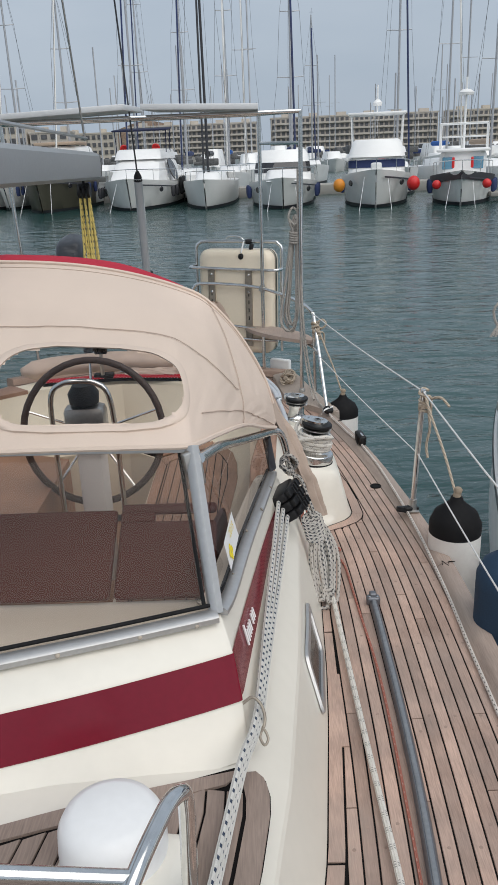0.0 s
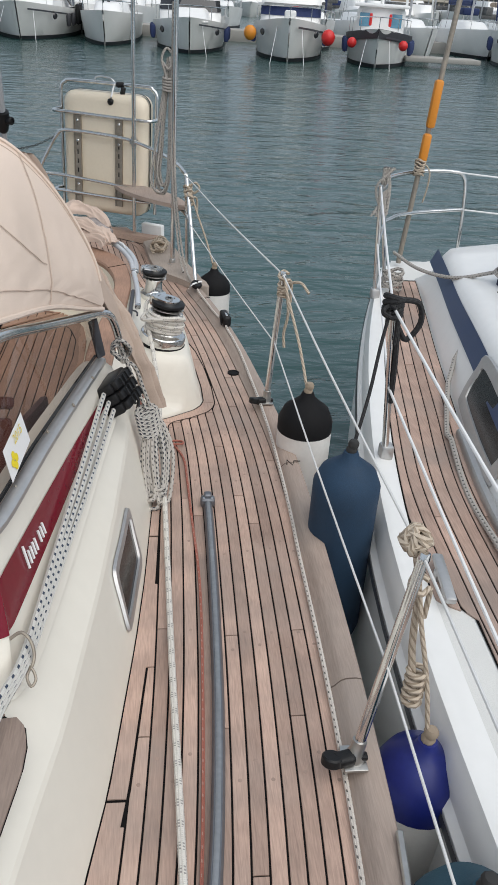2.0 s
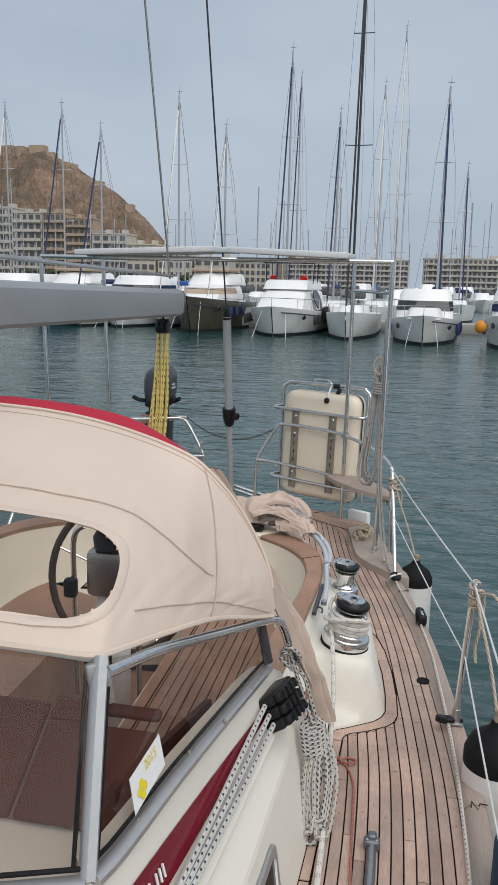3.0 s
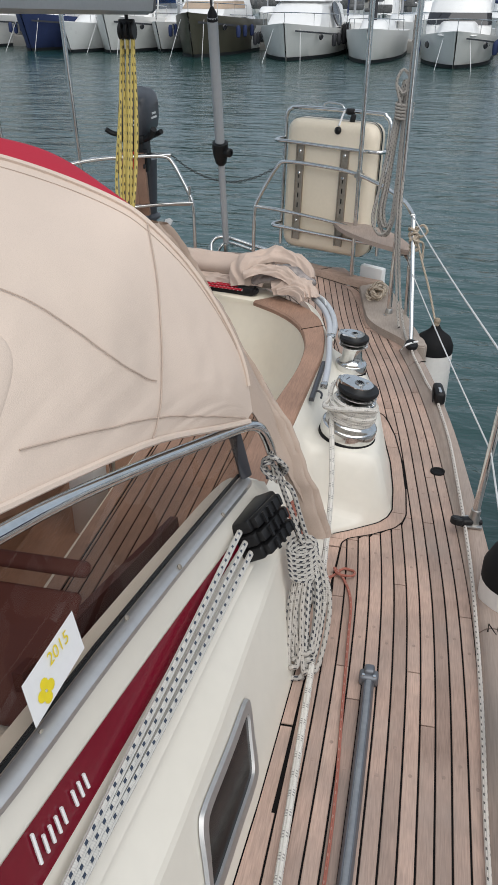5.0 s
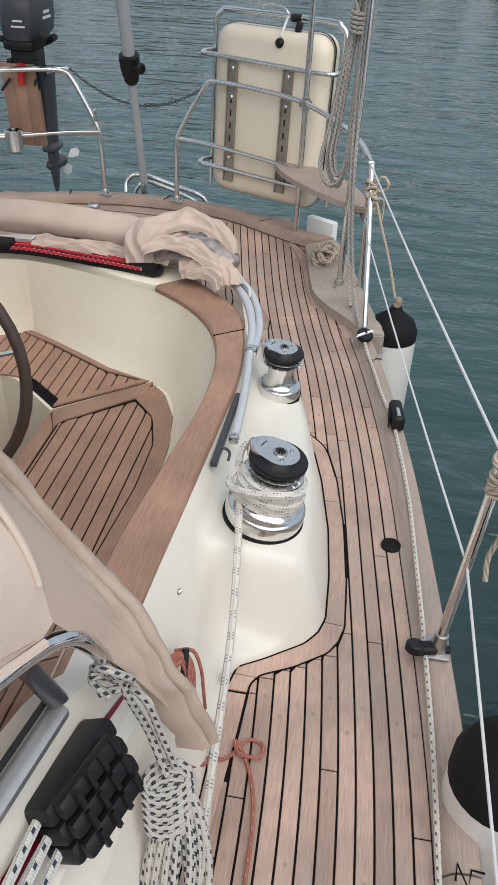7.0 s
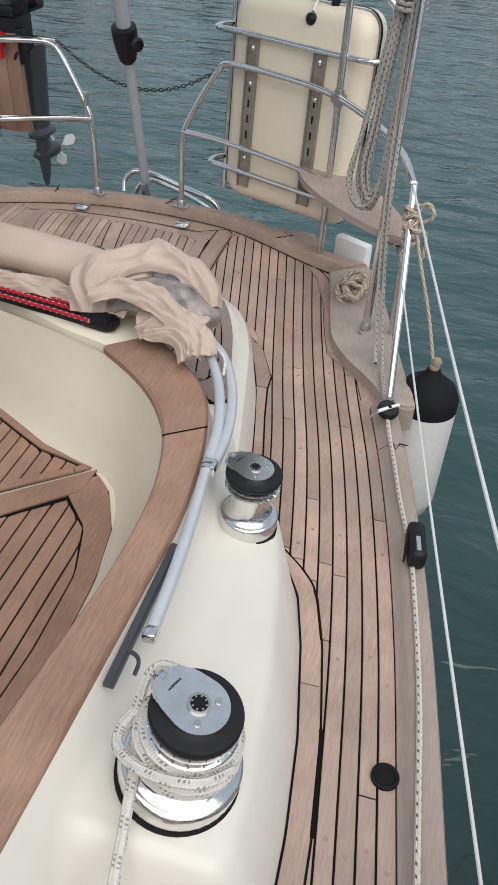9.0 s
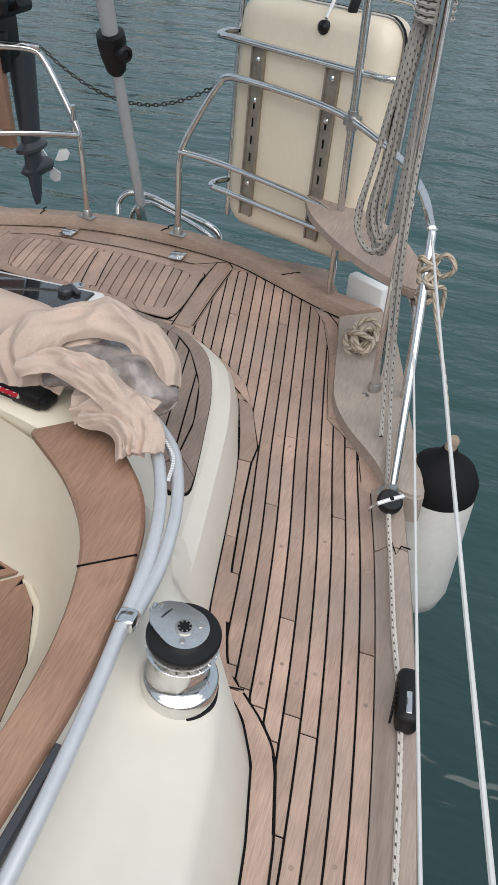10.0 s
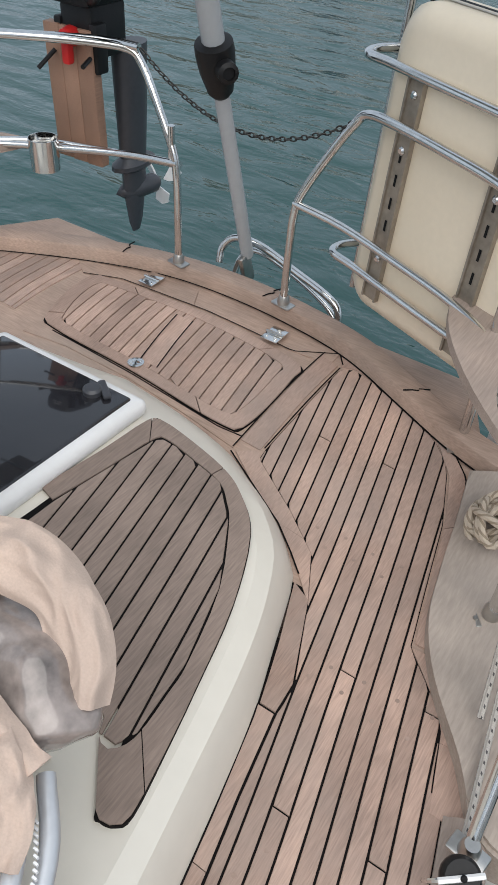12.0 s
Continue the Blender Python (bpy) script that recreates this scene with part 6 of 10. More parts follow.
# filler caps and deck plug
cap = thing("deck_filler_cap", "polished filler cap let into the teak deck", "filler cap")
bm = bmesh.new()
c = (0.607, 1.162, zd(0.607, 1.162) + 0.001)
lathe(bm, [(0.047, 0), (0.047, 0.004), (0.044, 0.006), (0.02, 0.0065), (0, 0.0065)], c, 40)
part("plate", bm, STEEL, cap)
bm = bmesh.new()
lathe(bm, [(0.018, 0.006), (0.018, 0.009), (0, 0.009)], c, 20)
part("boss", bm, DARKGREY, cap)
bm = bmesh.new()
box(bm, (c[0], c[1], c[2] + 0.011), (0.03, 0.009, 0.008), (0, 0, 35), 0.002)
part("key_bar", bm, STEEL_DULL, cap)
bm = bmesh.new()
lathe(bm, [(0.028, 0), (0.028, 0.006), (0.022, 0.008), (0.018, 0.003), (0, 0.003)], (0.653, 3.885, zd(0.653, 3.885) + 0.001), 24)
solo("deck_plug", bm, RUBBER, "round dark deck plug let into the teak", "deck fitting")
pe = thing("pad_eye", "small stainless pad eye on the coaming", "pad eye")
bm = bmesh.new()
box(bm, (0.162, 3.345, 1.352), (0.014, 0.03, 0.006), (0, 50, 0), 0.002)
tube(bm, [(0.165, 3.335, 1.352), (0.178, 3.345, 1.362), (0.165, 3.355, 1.352)], 0.004, 6, 4)
part("eye", bm, STEEL_DULL, pe)
bm = bmesh.new()
box(bm, (0.29, 3.30, zd(0.29, 3.3) + 0.05), (0.012, 0.02, 0.03), bev=0.003)
solo("line_clip", bm, BLACK, "small black line clip", "clip")

# ---- stanchions, lines along the rail ----


def stanchion(base, top):
    s = thing("stanchion", "stainless steel stanchion stepped on the toe rail", "stanchion", "stanchions")
    b, t = Vector(base), Vector(top)
    bm = bmesh.new()
    tube(bm, [b, t], 0.0125, 14)
    part("tube", bm, STEEL, s)
    bm = bmesh.new()
    lathe(bm, [(0.024, 0), (0.024, 0.012), (0.017, 0.03), (0.0165, 0.055), (0.013, 0.056)], b, 18, (t - b).normalized())
    part("socket", bm, STEEL_DULL, s)
    bm = bmesh.new()
    box(bm, b + Vector((0, 0, 0.004)), (0.055, 0.07, 0.008), bev=0.003)
    part("base_plate", bm, STEEL_DULL, s)
    bm = bmesh.new()
    lathe(bm, [(0.0135, -0.01), (0.0145, 0.0), (0.012, 0.012), (0, 0.014)], t, 14, (t - b).normalized())
    part("cap", bm, STEEL, s)
    return s


ST_A, ST_B = ((0.748, 1.603, 1.205), (0.853, 1.70, 1.70)), ((0.765, 3.493, 1.132), (0.797, 3.505, 1.70))
stanchion(*ST_A)
stanchion(*ST_B)
stanchion((0.72, -0.4, 1.28), (0.77, -0.4, 1.87))
GATE = (0.452, 5.55, 1.655)
for nm, a, b, r in (("upper_lifeline", GATE, ST_B[1], 0.0), ("upper_lifeline", ST_B[1], ST_A[1], 0), ("upper_lifeline", ST_A[1], (0.77, -0.4, 1.85), 0)):
    bm = bmesh.new()
    a, b = Vector(a), Vector(b)
    tube(bm, [a, a.lerp(b, 0.5) + Vector((0, 0, -0.012)), b], 0.0036, 7, 4)
    solo("lifeline", bm, WIRE, "white coated lifeline wire between stanchions", "lifeline", "lifelines")
for a, b in (((0.478, 5.38, 1.40), (0.781, 3.499, 1.41)), ((0.781, 3.499, 1.41), (0.80, 1.652, 1.45)), ((0.80, 1.652, 1.45), (0.74, -0.4, 1.57))):
    bm = bmesh.new()
    a, b = Vector(a), Vector(b)
    tube(bm, [a, a.lerp(b, 0.5) + Vector((0, 0, -0.01)), b], 0.003, 7, 4)
    solo("lifeline", bm, WIRE, "thin coated lower lifeline wire", "lifeline", "lifelines")


def fairlead(x, y, z):
    f_ = thing("fairlead_block", "black plastic fairlead block at the stanchion foot", "fairlead", "fairleads")
    bm = bmesh.new()
    box(bm, (x - 0.012, y - 0.005, z + 0.018), (0.05, 0.035, 0.028), (0, 0, 12), 0.01, 3)
    lathe(bm, [(0.02, -0.012), (0.024, -0.008), (0.024, 0.008), (0.02, 0.012)], (x - 0.04, y - 0.008, z + 0.02), 16, (0.1, 0.3, 1))
    part("cheek", bm, BLACK, f_)
    bm = bmesh.new()
    box(bm, (x + 0.025, y, z + 0.018), (0.035, 0.02, 0.014), bev=0.005)
    part("clamp", bm, BLACK, f_)
    return f_


fairlead(0.735, 1.598, 1.205)
fairlead(0.752, 3.487, 1.125)
fl = thing("furling_line", "white furling line with dark flecks along the toe rail", "rope")
bm = bmesh.new()
f_off = table([(-0.7, -0.006), (2.4, -0.004), (3.0, 0.006), (3.44, 0.020), (4.05, 0.045), (4.45, 0.05), (4.71, 0.036), (5.085, 0.035)])
f_up = table([(-0.7, 0.009), (2.4, 0.011), (3.0, 0.022), (3.44, 0.037), (4.4, 0.038), (4.5, 0.05), (4.62, 0.040), (5.0, 0.042), (5.085, 0.06)])
tube(bm, [(toe_in(y) + f_off(y), y, zd(0.7, y) + f_up(y)) for y in np.linspace(-0.7, 5.085, 60)], 0.0062, 8, 2)
part("line", bm, ROPE_F, fl)
blk = thing("footblock", "black foot block on the toe rail", "block")
bm = bmesh.new()
bz = zd(0.63, 4.5) + 0.066
box(bm, (0.652, 4.50, bz), (0.045, 0.125, 0.062), (0, 0, 8), 0.016, 3)
part("cheek", bm, BLACK, blk)
bm = bmesh.new()
for k in range(9):
    box(bm, (0.628, 4.455 + 0.011 * k, bz), (0.004, 0.005, 0.045), (0, 0, 8))
part("ribs", bm, RUBBER, blk, "ribbed side")
bm = bmesh.new()
box(bm, (0.655, 4.475, bz + 0.0315), (0.012, 0.05, 0.004), (0, 0, 8), 0.002)
part("strap", bm, STEEL, blk, "bright metal strap")
sb = thing("small_block", "small white and black turning block at the rail", "block")
bm = bmesh.new()
bc = Vector((0.515, 5.085, zd(0.5, 5.1) + 0.075))
bx, bu = Vector((0.2, -0.35, 0.9)).normalized(), Vector((-0.75, -0.6, -0.067)).normalized()
lathe(bm, [(0, -0.014), (0.028, -0.014), (0.034, -0.006), (0.034, 0.006), (0.028, 0.014), (0, 0.014)], bc, 20, bx)
part("sheave", bm, BLACK, sb)
bm = bmesh.new()
tube(bm, [bc + bx * 0.014 - bu * 0.036, bc + bx * 0.017, bc + bx * 0.014 + bu * 0.040], 0.0055, 6, 3)
part("strap", bm, SEAT_WHITE, sb, "white strap")
bm = bmesh.new()
lathe(bm, [(0, 0.0185), (0.006, 0.022), (0.004, 0.0245), (0, 0.0245)], bc, 10, bx)
part("pin", bm, RUBBER, sb, "dark axle pin")
bm = bmesh.new()
tube(bm, [bc + bu * 0.036 + bx * 0.01, bc + bu * 0.052, bc + bu * 0.058 - bx * 0.016], 0.004, 6)
part("shackle", bm, STEEL, sb)
ch = thing("chock_strip", "stainless and white mooring chock on the rail edge", "chock")
bm = bmesh.new()
bar(bm, [(0.805, 1.42, zd(0.8, 1.4) + 0.04), (0.772, 1.16, zd(0.8, 1.2) + 0.042)], 0.016, 0.01)
part("rub_strip", bm, STEEL_DULL, ch)
bm = bmesh.new()
bar(bm, [(0.765, 1.14, zd(0.8, 1.1) + 0.042), (0.715, 0.78, zd(0.75, 0.8) + 0.045)], 0.032, 0.022)
part("white_strip", bm, SEAT_WHITE, ch, "white plastic strip")

# ---- fenders ----


def fender(x, y, ztop, r, length, body, cap_m, label, hang=None, rope=None, caph=0.16):
    f_ = thing("fender", label, "fender", "fenders")
    z0 = ztop - length
    zc = ztop - caph
    sh = [(0.0, z0), (r * 0.45, z0 + r * 0.12), (r * 0.85, z0 + r * 0.5), (r, z0 + r * 1.1), (r, zc)]
    bm = bmesh.new()
    lathe(bm, [(a, b) for a, b in sh], (x, y, 0), 28)
    part("body", bm, body, f_)
    bm = bmesh.new()
    prof = [(r * 1.004, zc - 0.002), (r * 1.0, zc + caph * 0.3), (r * 0.82, zc + caph * 0.62), (r * 0.45, zc + caph * 0.85), (0.03, zc + caph * 0.97), (0.022, zc + caph * 1.12), (0.0, zc + caph * 1.14)]
    lathe(bm, prof, (x, y, 0), 28)
    part("head", bm, cap_m, f_)
    if hang:
        bm = bmesh.new()
        a, b = Vector((x, y, ztop + 0.01)), Vector(hang)
        tube(bm, [a, a.lerp(b, 0.4) + Vector((0.006, 0, 0)), a.lerp(b, 0.75), b], 0.0058, 7, 4)
        tube(bm, [b + Vector((0.02, 0, 0.01)), b + Vector((0, 0.02, 0.015)), b + Vector((-0.02, 0, 0)), b + Vector((0, -0.02, -0.01)), b + Vector((0.035, 0.02, -0.03)), b + Vector((0.04, 0.03, -0.12))], 0.0065, 7, 4)
        for k in range(2):
            lathe(bm, [(0.0, -0.014), (0.016, -0.008), (0.018, 0.004), (0.012, 0.014), (0, 0.016)], a + Vector((0.004 * k, 0, 0.012 + 0.02 * k)), 10)
        part("lanyard", bm, rope or ROPE_H, f_)
    return f_


fender(0.872, 3.13, 1.345, 0.107, 0.58, FEN_WHITE, RUBBER, "white fender with a black head hung at the rail", (0.80, 3.505, 1.695), caph=0.14)
fender(0.637, 5.345, 1.115, 0.106, 0.64, FEN_WHITE, RUBBER, "white scuffed fender with a black head below the stern", (0.485, 5.47, 1.56), caph=0.13)
fender(0.905, 2.53, 1.44, 0.108, 0.78, NAVY, NAVY, "large fender in a navy cloth cover between the boats", (1.03, 2.76, 1.83), ROPE_BK, 0.14)
fender(0.935, 1.65, 1.185, 0.112, 0.62, FEN_WHITE, ROYAL, "white fender with a royal blue head", (0.86, 1.71, 1.62), caph=0.15)
fender(0.885, 1.22, 1.33, 0.122, 0.85, TEAL, TEAL, "large fender in a faded teal cloth cover", (1.05, 1.30, 1.50), ROPE_BK, 0.16)
# knot on the stanchion head and rope down the stanchion
bm = bmesh.new()
for k in range(5):
    c = Vector((0.80, 3.503, 1.66 - 0.012 * k))
    tube(bm, [c + Vector((0.019 * math.cos(t), 0.019 * math.sin(t), 0.006 * math.sin(t + k))) for t in np.linspace(0, 2 * math.pi, 12)[:-1]], 0.0058, 6, closed=True)
tube(bm, [(0.81, 3.49, 1.67), (0.825, 3.47, 1.55), (0.815, 3.48, 1.46), (0.82, 3.47, 1.40)], 0.006, 6, 4)
tube(bm, [(0.82, 3.49, 1.67), (0.86, 3.44, 1.69), (0.89, 3.40, 1.66)], 0.006, 6, 4)
solo("rope_hitch", bm, ROPE_H, "worn hemp rope hitched round the stanchion head", "rope")

# ---- pushpit, raft and stern gear ----
pp = thing("pushpit", "polished stainless steel pushpit round the stern", "pushpit")
TR = 0.0125


def pipe(parent, name, pts, r=TR, sub=5, m_=None, label=""):
    bm = bmesh.new()
    tube(bm, pts, r, 12, sub)
    return part(name, bm, m_ or STEEL, parent, label)


main = [(-0.569, 6.285, 1.165), (-0.567, 6.285, 1.35), (-0.563, 6.285, 1.46), (-0.545, 6.29, 1.53), (-0.47, 6.30, 1.67), (-0.425, 6.305, 1.74), (-0.385, 6.295, 1.775), (-0.275, 6.247, 1.782), (-0.13, 6.18, 1.78), (0.014, 6.118, 1.772), (0.14, 6.04, 1.755), (0.30, 5.90, 1.715), (0.40, 5.72, 1.69), (0.45, 5.56, 1.66)]
low = [(-0.565, 6.285, 1.495), (-0.40, 6.262, 1.485), (-0.2, 6.20, 1.47), (-0.013, 6.13, 1.455), (0.12, 6.04, 1.445), (0.30, 5.86, 1.43), (0.43, 5.63, 1.42), (0.475, 5.45, 1.40)]
for sgn in (0, 1):
    fm = (lambda p: p) if not sgn else (lambda p: (mirror_x(p[0]), p[1], p[2]))
    pipe(pp, "top_rail", [fm(p) for p in main], sub=4)
    pipe(pp, "mid_rail", [fm(p) for p in low], 0.011, 4)
    pipe(pp, "gate_brace", [fm(p) for p in ((0.512, 5.14, 1.09), (0.485, 5.35, 1.37), (0.455, 5.55, 1.655))], 0.0125, 1)
    pipe(pp, "gate_post", [fm(p) for p in ((0.47, 5.62, 1.08), (0.455, 5.56, 1.66))], 0.0125, 1)
    for fx, fy, fz in ((-0.569, 6.285, 1.165), (0.512, 5.14, 1.085)):
        q = fm((fx, fy, fz))
        bm = bmesh.new()
        box(bm, (q[0], q[1], q[2] + 0.003), (0.07, 0.04, 0.008), (0, 0, -10), 0.004)
        lathe(bm, [(0.02, 0), (0.018, 0.02), (0.0135, 0.03)], (q[0], q[1], q[2] + 0.004), 14)
        part("foot_plate", bm, STEEL_DULL, pp)
pipe(pp, "short_stay", [(-1.0, 6.29, 1.50), (-1.0, 6.29, 1.60)], 0.011, 1)
# solar arch
arch = thing("solar_arch", "slim stainless arch carrying two solar panels", "solar arch")
P1, P1t = Vector((0.105, 6.105, 1.08)), Vector((0.125, 6.01, 2.96))
P2, P2t = Vector((0.372, 5.636, 1.065)), Vector((0.385, 5.56, 2.95))
pipe(arch, "leg", [P1, P1t], 0.0135, 1)
pipe(arch, "leg", [P2, P2t], 0.0145, 1)
pipe(arch, "leg", [(mirror_x(P1.x), P1.y, P1.z), (mirror_x(P1t.x), P1t.y, P1t.z)], 0.0135, 1)
pipe(arch, "leg", [(mirror_x(P2.x), P2.y, P2.z), (mirror_x(P2t.x), P2t.y, P2t.z)], 0.0145, 1)
pipe(arch, "top_bar", [(mirror_x(0.385), 5.56, 2.95), (0.39, 5.56, 2.95)], 0.0135, 1)
pipe(arch, "top_bar", [(mirror_x(0.13), 6.05, 2.96), (0.135, 6.05, 2.96)], 0.0135, 1)
pipe(arch, "side_bar", [P1t, P2t], 0.0135, 1)
pipe(arch, "side_bar", [(mirror_x(P1t.x), P1t.y, P1t.z), (mirror_x(P2t.x), P2t.y, P2t.z)], 0.0135, 1)
pipe(arch, "cross_bar", [P1.lerp(P1t, 0.9), P2.lerp(P2t, 0.9)], 0.011, 1)
for p in (P1, P2):
    bm = bmesh.new()
    box(bm, p + Vector((0, 0, 0.002)), (0.07, 0.07, 0.008), (0, 0, 25), 0.003)
    lathe(bm, [(0.022, 0), (0.02, 0.03), (0.0145, 0.04)], p, 16)
    for sx, sy in ((-1, -1), (1, -1), (1, 1), (-1, 1)):
        lathe(bm, [(0.006, 0.005), (0.005, 0.009), (0, 0.009)], p + Vector((0.026 * sx, 0.026 * sy, 0)), 8)
    part("foot_plate", bm, STEEL_DULL, arch)
SOLAR = mat("pale_panel_underside", (0.62, 0.63, 0.64), 0.5, var=0.05)
for x0, x1, tilt in ((-1.60, -0.70, 2.0), (-0.60, 0.12, -2.0)):
    bm = bmesh.new()
    box(bm, ((x0 + x1) / 2, 5.78, 3.0), (x1 - x0, 0.85, 0.035), (1.5, -tilt, 0), 0.006)
    part("solar_panel", bm, SOLAR, arch, "flat solar panel seen from below")
bm = bmesh.new()
lathe(bm, [(0.03, -0.012), (0.03, 0.012)], P1.lerp(P1t, 0.36), 14)
lathe(bm, [(0.0175, -0.03), (0.0175, 0.03)], P1.lerp(P1t, 0.36), 14)
part("clamp", bm, STEEL_DULL, arch, "pipe clamp")

# liferaft in its cradle
raft = thing("liferaft", "cream liferaft case strapped in a stainless cradle", "liferaft")
dx = Vector((0.555, -0.225, 0)).normalized()
ny = Vector((0.225, 0.555, 0)).normalized()
O = Vector((-0.378, 6.38, 1.205))


def rp_(u, v, w):
    return O + dx * u + Vector((0, 0, v)) + ny * w + Vector((0.02, 0.05, 0)) * v


RW, RH = 0.615, 0.82


def rrect(w0, w1, h0, h1, r, n=5):
    out = []
    for cx, cy, a0 in ((w1 - r, h1 - r, 0), (w0 + r, h1 - r, 90), (w0 + r, h0 + r, 180), (w1 - r, h0 + r, 270)):
        for k in range(n + 1):
            t = radians(a0 + 90 * k / n)
            out.append((cx + r * math.cos(t), cy + r * math.sin(t)))
    return out


bm = bmesh.new()
rows = []
for ins, w in ((0.05, -0.065), (0.02, -0.05), (0.0, -0.02), (0.0, 0.02)):
    rows.append([rp_(u, v, w) for u, v in rrect(ins, RW - ins, 0.035 + ins, RH - ins, 0.075)])
loft(bm, rows, close=True)
bm.faces.new([bm.verts.new(p) for p in rows[0]])
bmesh.ops.remove_doubles(bm, verts=bm.verts, dist=0.0005)
part("front_shell", bm, CREAM, raft, sharp=60)
bm = bmesh.new()
loft(bm, [[rp_(u, v, w) for u, v in rrect(-0.008, RW + 0.008, 0.027, RH + 0.008, 0.08)] for w in (0.018, 0.034)], close=True)
part("rubber_joint", bm, RUBBER, raft, "black rubber joint")
bm = bmesh.new()
rows = []
for ins, w in ((0.0, 0.03), (0.0, 0.08), (0.03, 0.13)):
    rows.append([rp_(u, v, w) for u, v in rrect(ins, RW - ins, 0.035 + ins, RH - ins, 0.075)])
loft(bm, rows, close=True, caps=True)
part("back_shell", bm, CREAM, raft)
bm = bmesh.new()
lathe(bm, [(0.02, 0), (0.022, 0.02), (0.01, 0.03), (0, 0.03)], rp_(0.37, RH - 0.045, -0.05), 12, -ny)
part("lanyard_gland", bm, BLACK, raft, "black lanyard gland")
cr = thing("raft_cradle", "stainless tube cradle with slotted straps", "raft cradle")
for u in (0.125, 0.435):
    bm = bmesh.new()
    rows = []
    for v in np.linspace(0.10, 0.675, 8):
        rows.append([rp_(u - 0.026, v, -0.066), rp_(u - 0.026, v, -0.076), rp_(u + 0.026, v, -0.076), rp_(u + 0.026, v, -0.066)])
    loft(bm, rows, close=True, caps=True)
    part("slotted_strap", bm, STRAP, cr, "weathered flat steel strap with slots", smooth=False)
    for v in (0.27, 0.56, 0.69):
        bm = bmesh.new()
        lathe(bm, [(0.011, 0), (0.011, 0.004), (0.006, 0.008), (0, 0.008)], rp_(u, v - 0.05, -0.076), 10, -ny)
        part("bolt", bm, STEEL, cr, "bright bolt head")
    for side in (-0.024, 0.024):
        bm = bmesh.new()
        loft(bm, [[rp_(u + side + o, v, w) for o, w in ((-0.003, -0.074), (-0.003, -0.083), (0.003, -0.083), (0.003, -0.074))] for v in (0.10, 0.675)], close=True, caps=True)
        part("strap_flange", bm, STRAP, cr, "turned edge of the strap", smooth=False)
    # Flat black sheets on the strap stand for the shade inside slots.
    for k in range(4):
        bm = bmesh.new()
        v = 0.30 + 0.06 * k
        loft(bm, [[rp_(u - 0.004, v, -0.0775), rp_(u + 0.004, v, -0.0775)], [rp_(u - 0.004, v + 0.03, -0.0775), rp_(u + 0.004, v + 0.03, -0.0775)]])
        part("slot", bm, RUBBER, cr, "black sheet for the shade in a slot", smooth=False)
for v, e in ((0.69, 0.05), (0.165, 0.05)):
    pts = [rp_(-e, v, 0.02), rp_(-e - 0.015, v, -0.04), rp_(-e + 0.01, v, -0.088), rp_(0.06, v, -0.09), rp_(RW * 0.5, v - 0.005, -0.092), rp_(RW - 0.06, v - 0.01, -0.09), rp_(RW + e - 0.01, v - 0.01, -0.085), rp_(RW + e + 0.015, v - 0.01, -0.03), rp_(RW + e, v - 0.01, 0.03)]
    pipe(cr, "hoop_rail", pts, 0.0115, 5)
pts = [rp_(-0.05, 0.02, 0.03), rp_(-0.05, 0.70, 0.03), rp_(-0.045, 0.83, 0.03), rp_(-0.01, 0.865, 0.03), rp_(0.05, 0.875, 0.03), rp_(RW - 0.05, 0.875, 0.03), rp_(RW + 0.02, 0.86, 0.03), rp_(RW + 0.05, 0.82, 0.03), rp_(RW + 0.05, 0.70, 0.03), rp_(RW + 0.05, 0.05, 0.03)]
pipe(cr, "back_frame", pts, 0.0125, 4)
pipe(cr, "top_loop", [rp_(0.21, 0.875, 0.03), rp_(0.215, 0.905, 0.03), rp_(0.26, 0.915, 0.03), rp_(0.33, 0.905, 0.03), rp_(0.36, 0.875, 0.03)], 0.006, 4)
bm = bmesh.new()
box(bm, rp_(0.40, 0.875, 0.02), (0.05, 0.04, 0.035), (0, 0, 20), 0.008)
box(bm, rp_(0.43, 0.84, 0.0), (0.03, 0.03, 0.05), (0, 15, 20), 0.008)
part("release", bm, BLACK, cr, "black release gear")
bm = bmesh.new()
tube(bm, [rp_(0.36, 0.875, 0.02), rp_(0.368, 0.85, -0.02), rp_(0.37, 0.80, -0.058)], 0.006, 7, 4)
part("release_strap", bm, SEAT_WHITE, cr)
# corner seat
seatb = thing("corner_bench", "weathered teak corner bench on the pushpit", "bench")
bm = bmesh.new()
poly_prism(bm, spline2([(-0.035, 6.20), (0.0, 6.06), (0.075, 5.93), (0.19, 5.79), (0.31, 5.68), (0.43, 5.60), (0.46, 5.64), (0.43, 5.78), (0.33, 5.97), (0.18, 6.12), (0.05, 6.21)], 3, True), 1.432, 1.458, 0.006)
part("board", bm, TEAK_RAIL, seatb)
for cx_, cy_ in ((0.04, 6.10), (0.24, 5.90), (0.40, 5.66)):
    bm = bmesh.new()
    box(bm, (cx_, cy_, 1.422), (0.05, 0.03, 0.02), (0, 0, -40), 0.005)
    part("clamp", bm, STEEL_DULL, seatb, "steel clamp under the board")
bm = bmesh.new()
box(bm, (0.235, 6.16, 0.98), (0.17, 0.05, 0.42), (0, 0, -30), 0.012)
solo("fender_board", bm, WHITE, "white plastic panel hung outside the stern", "board")

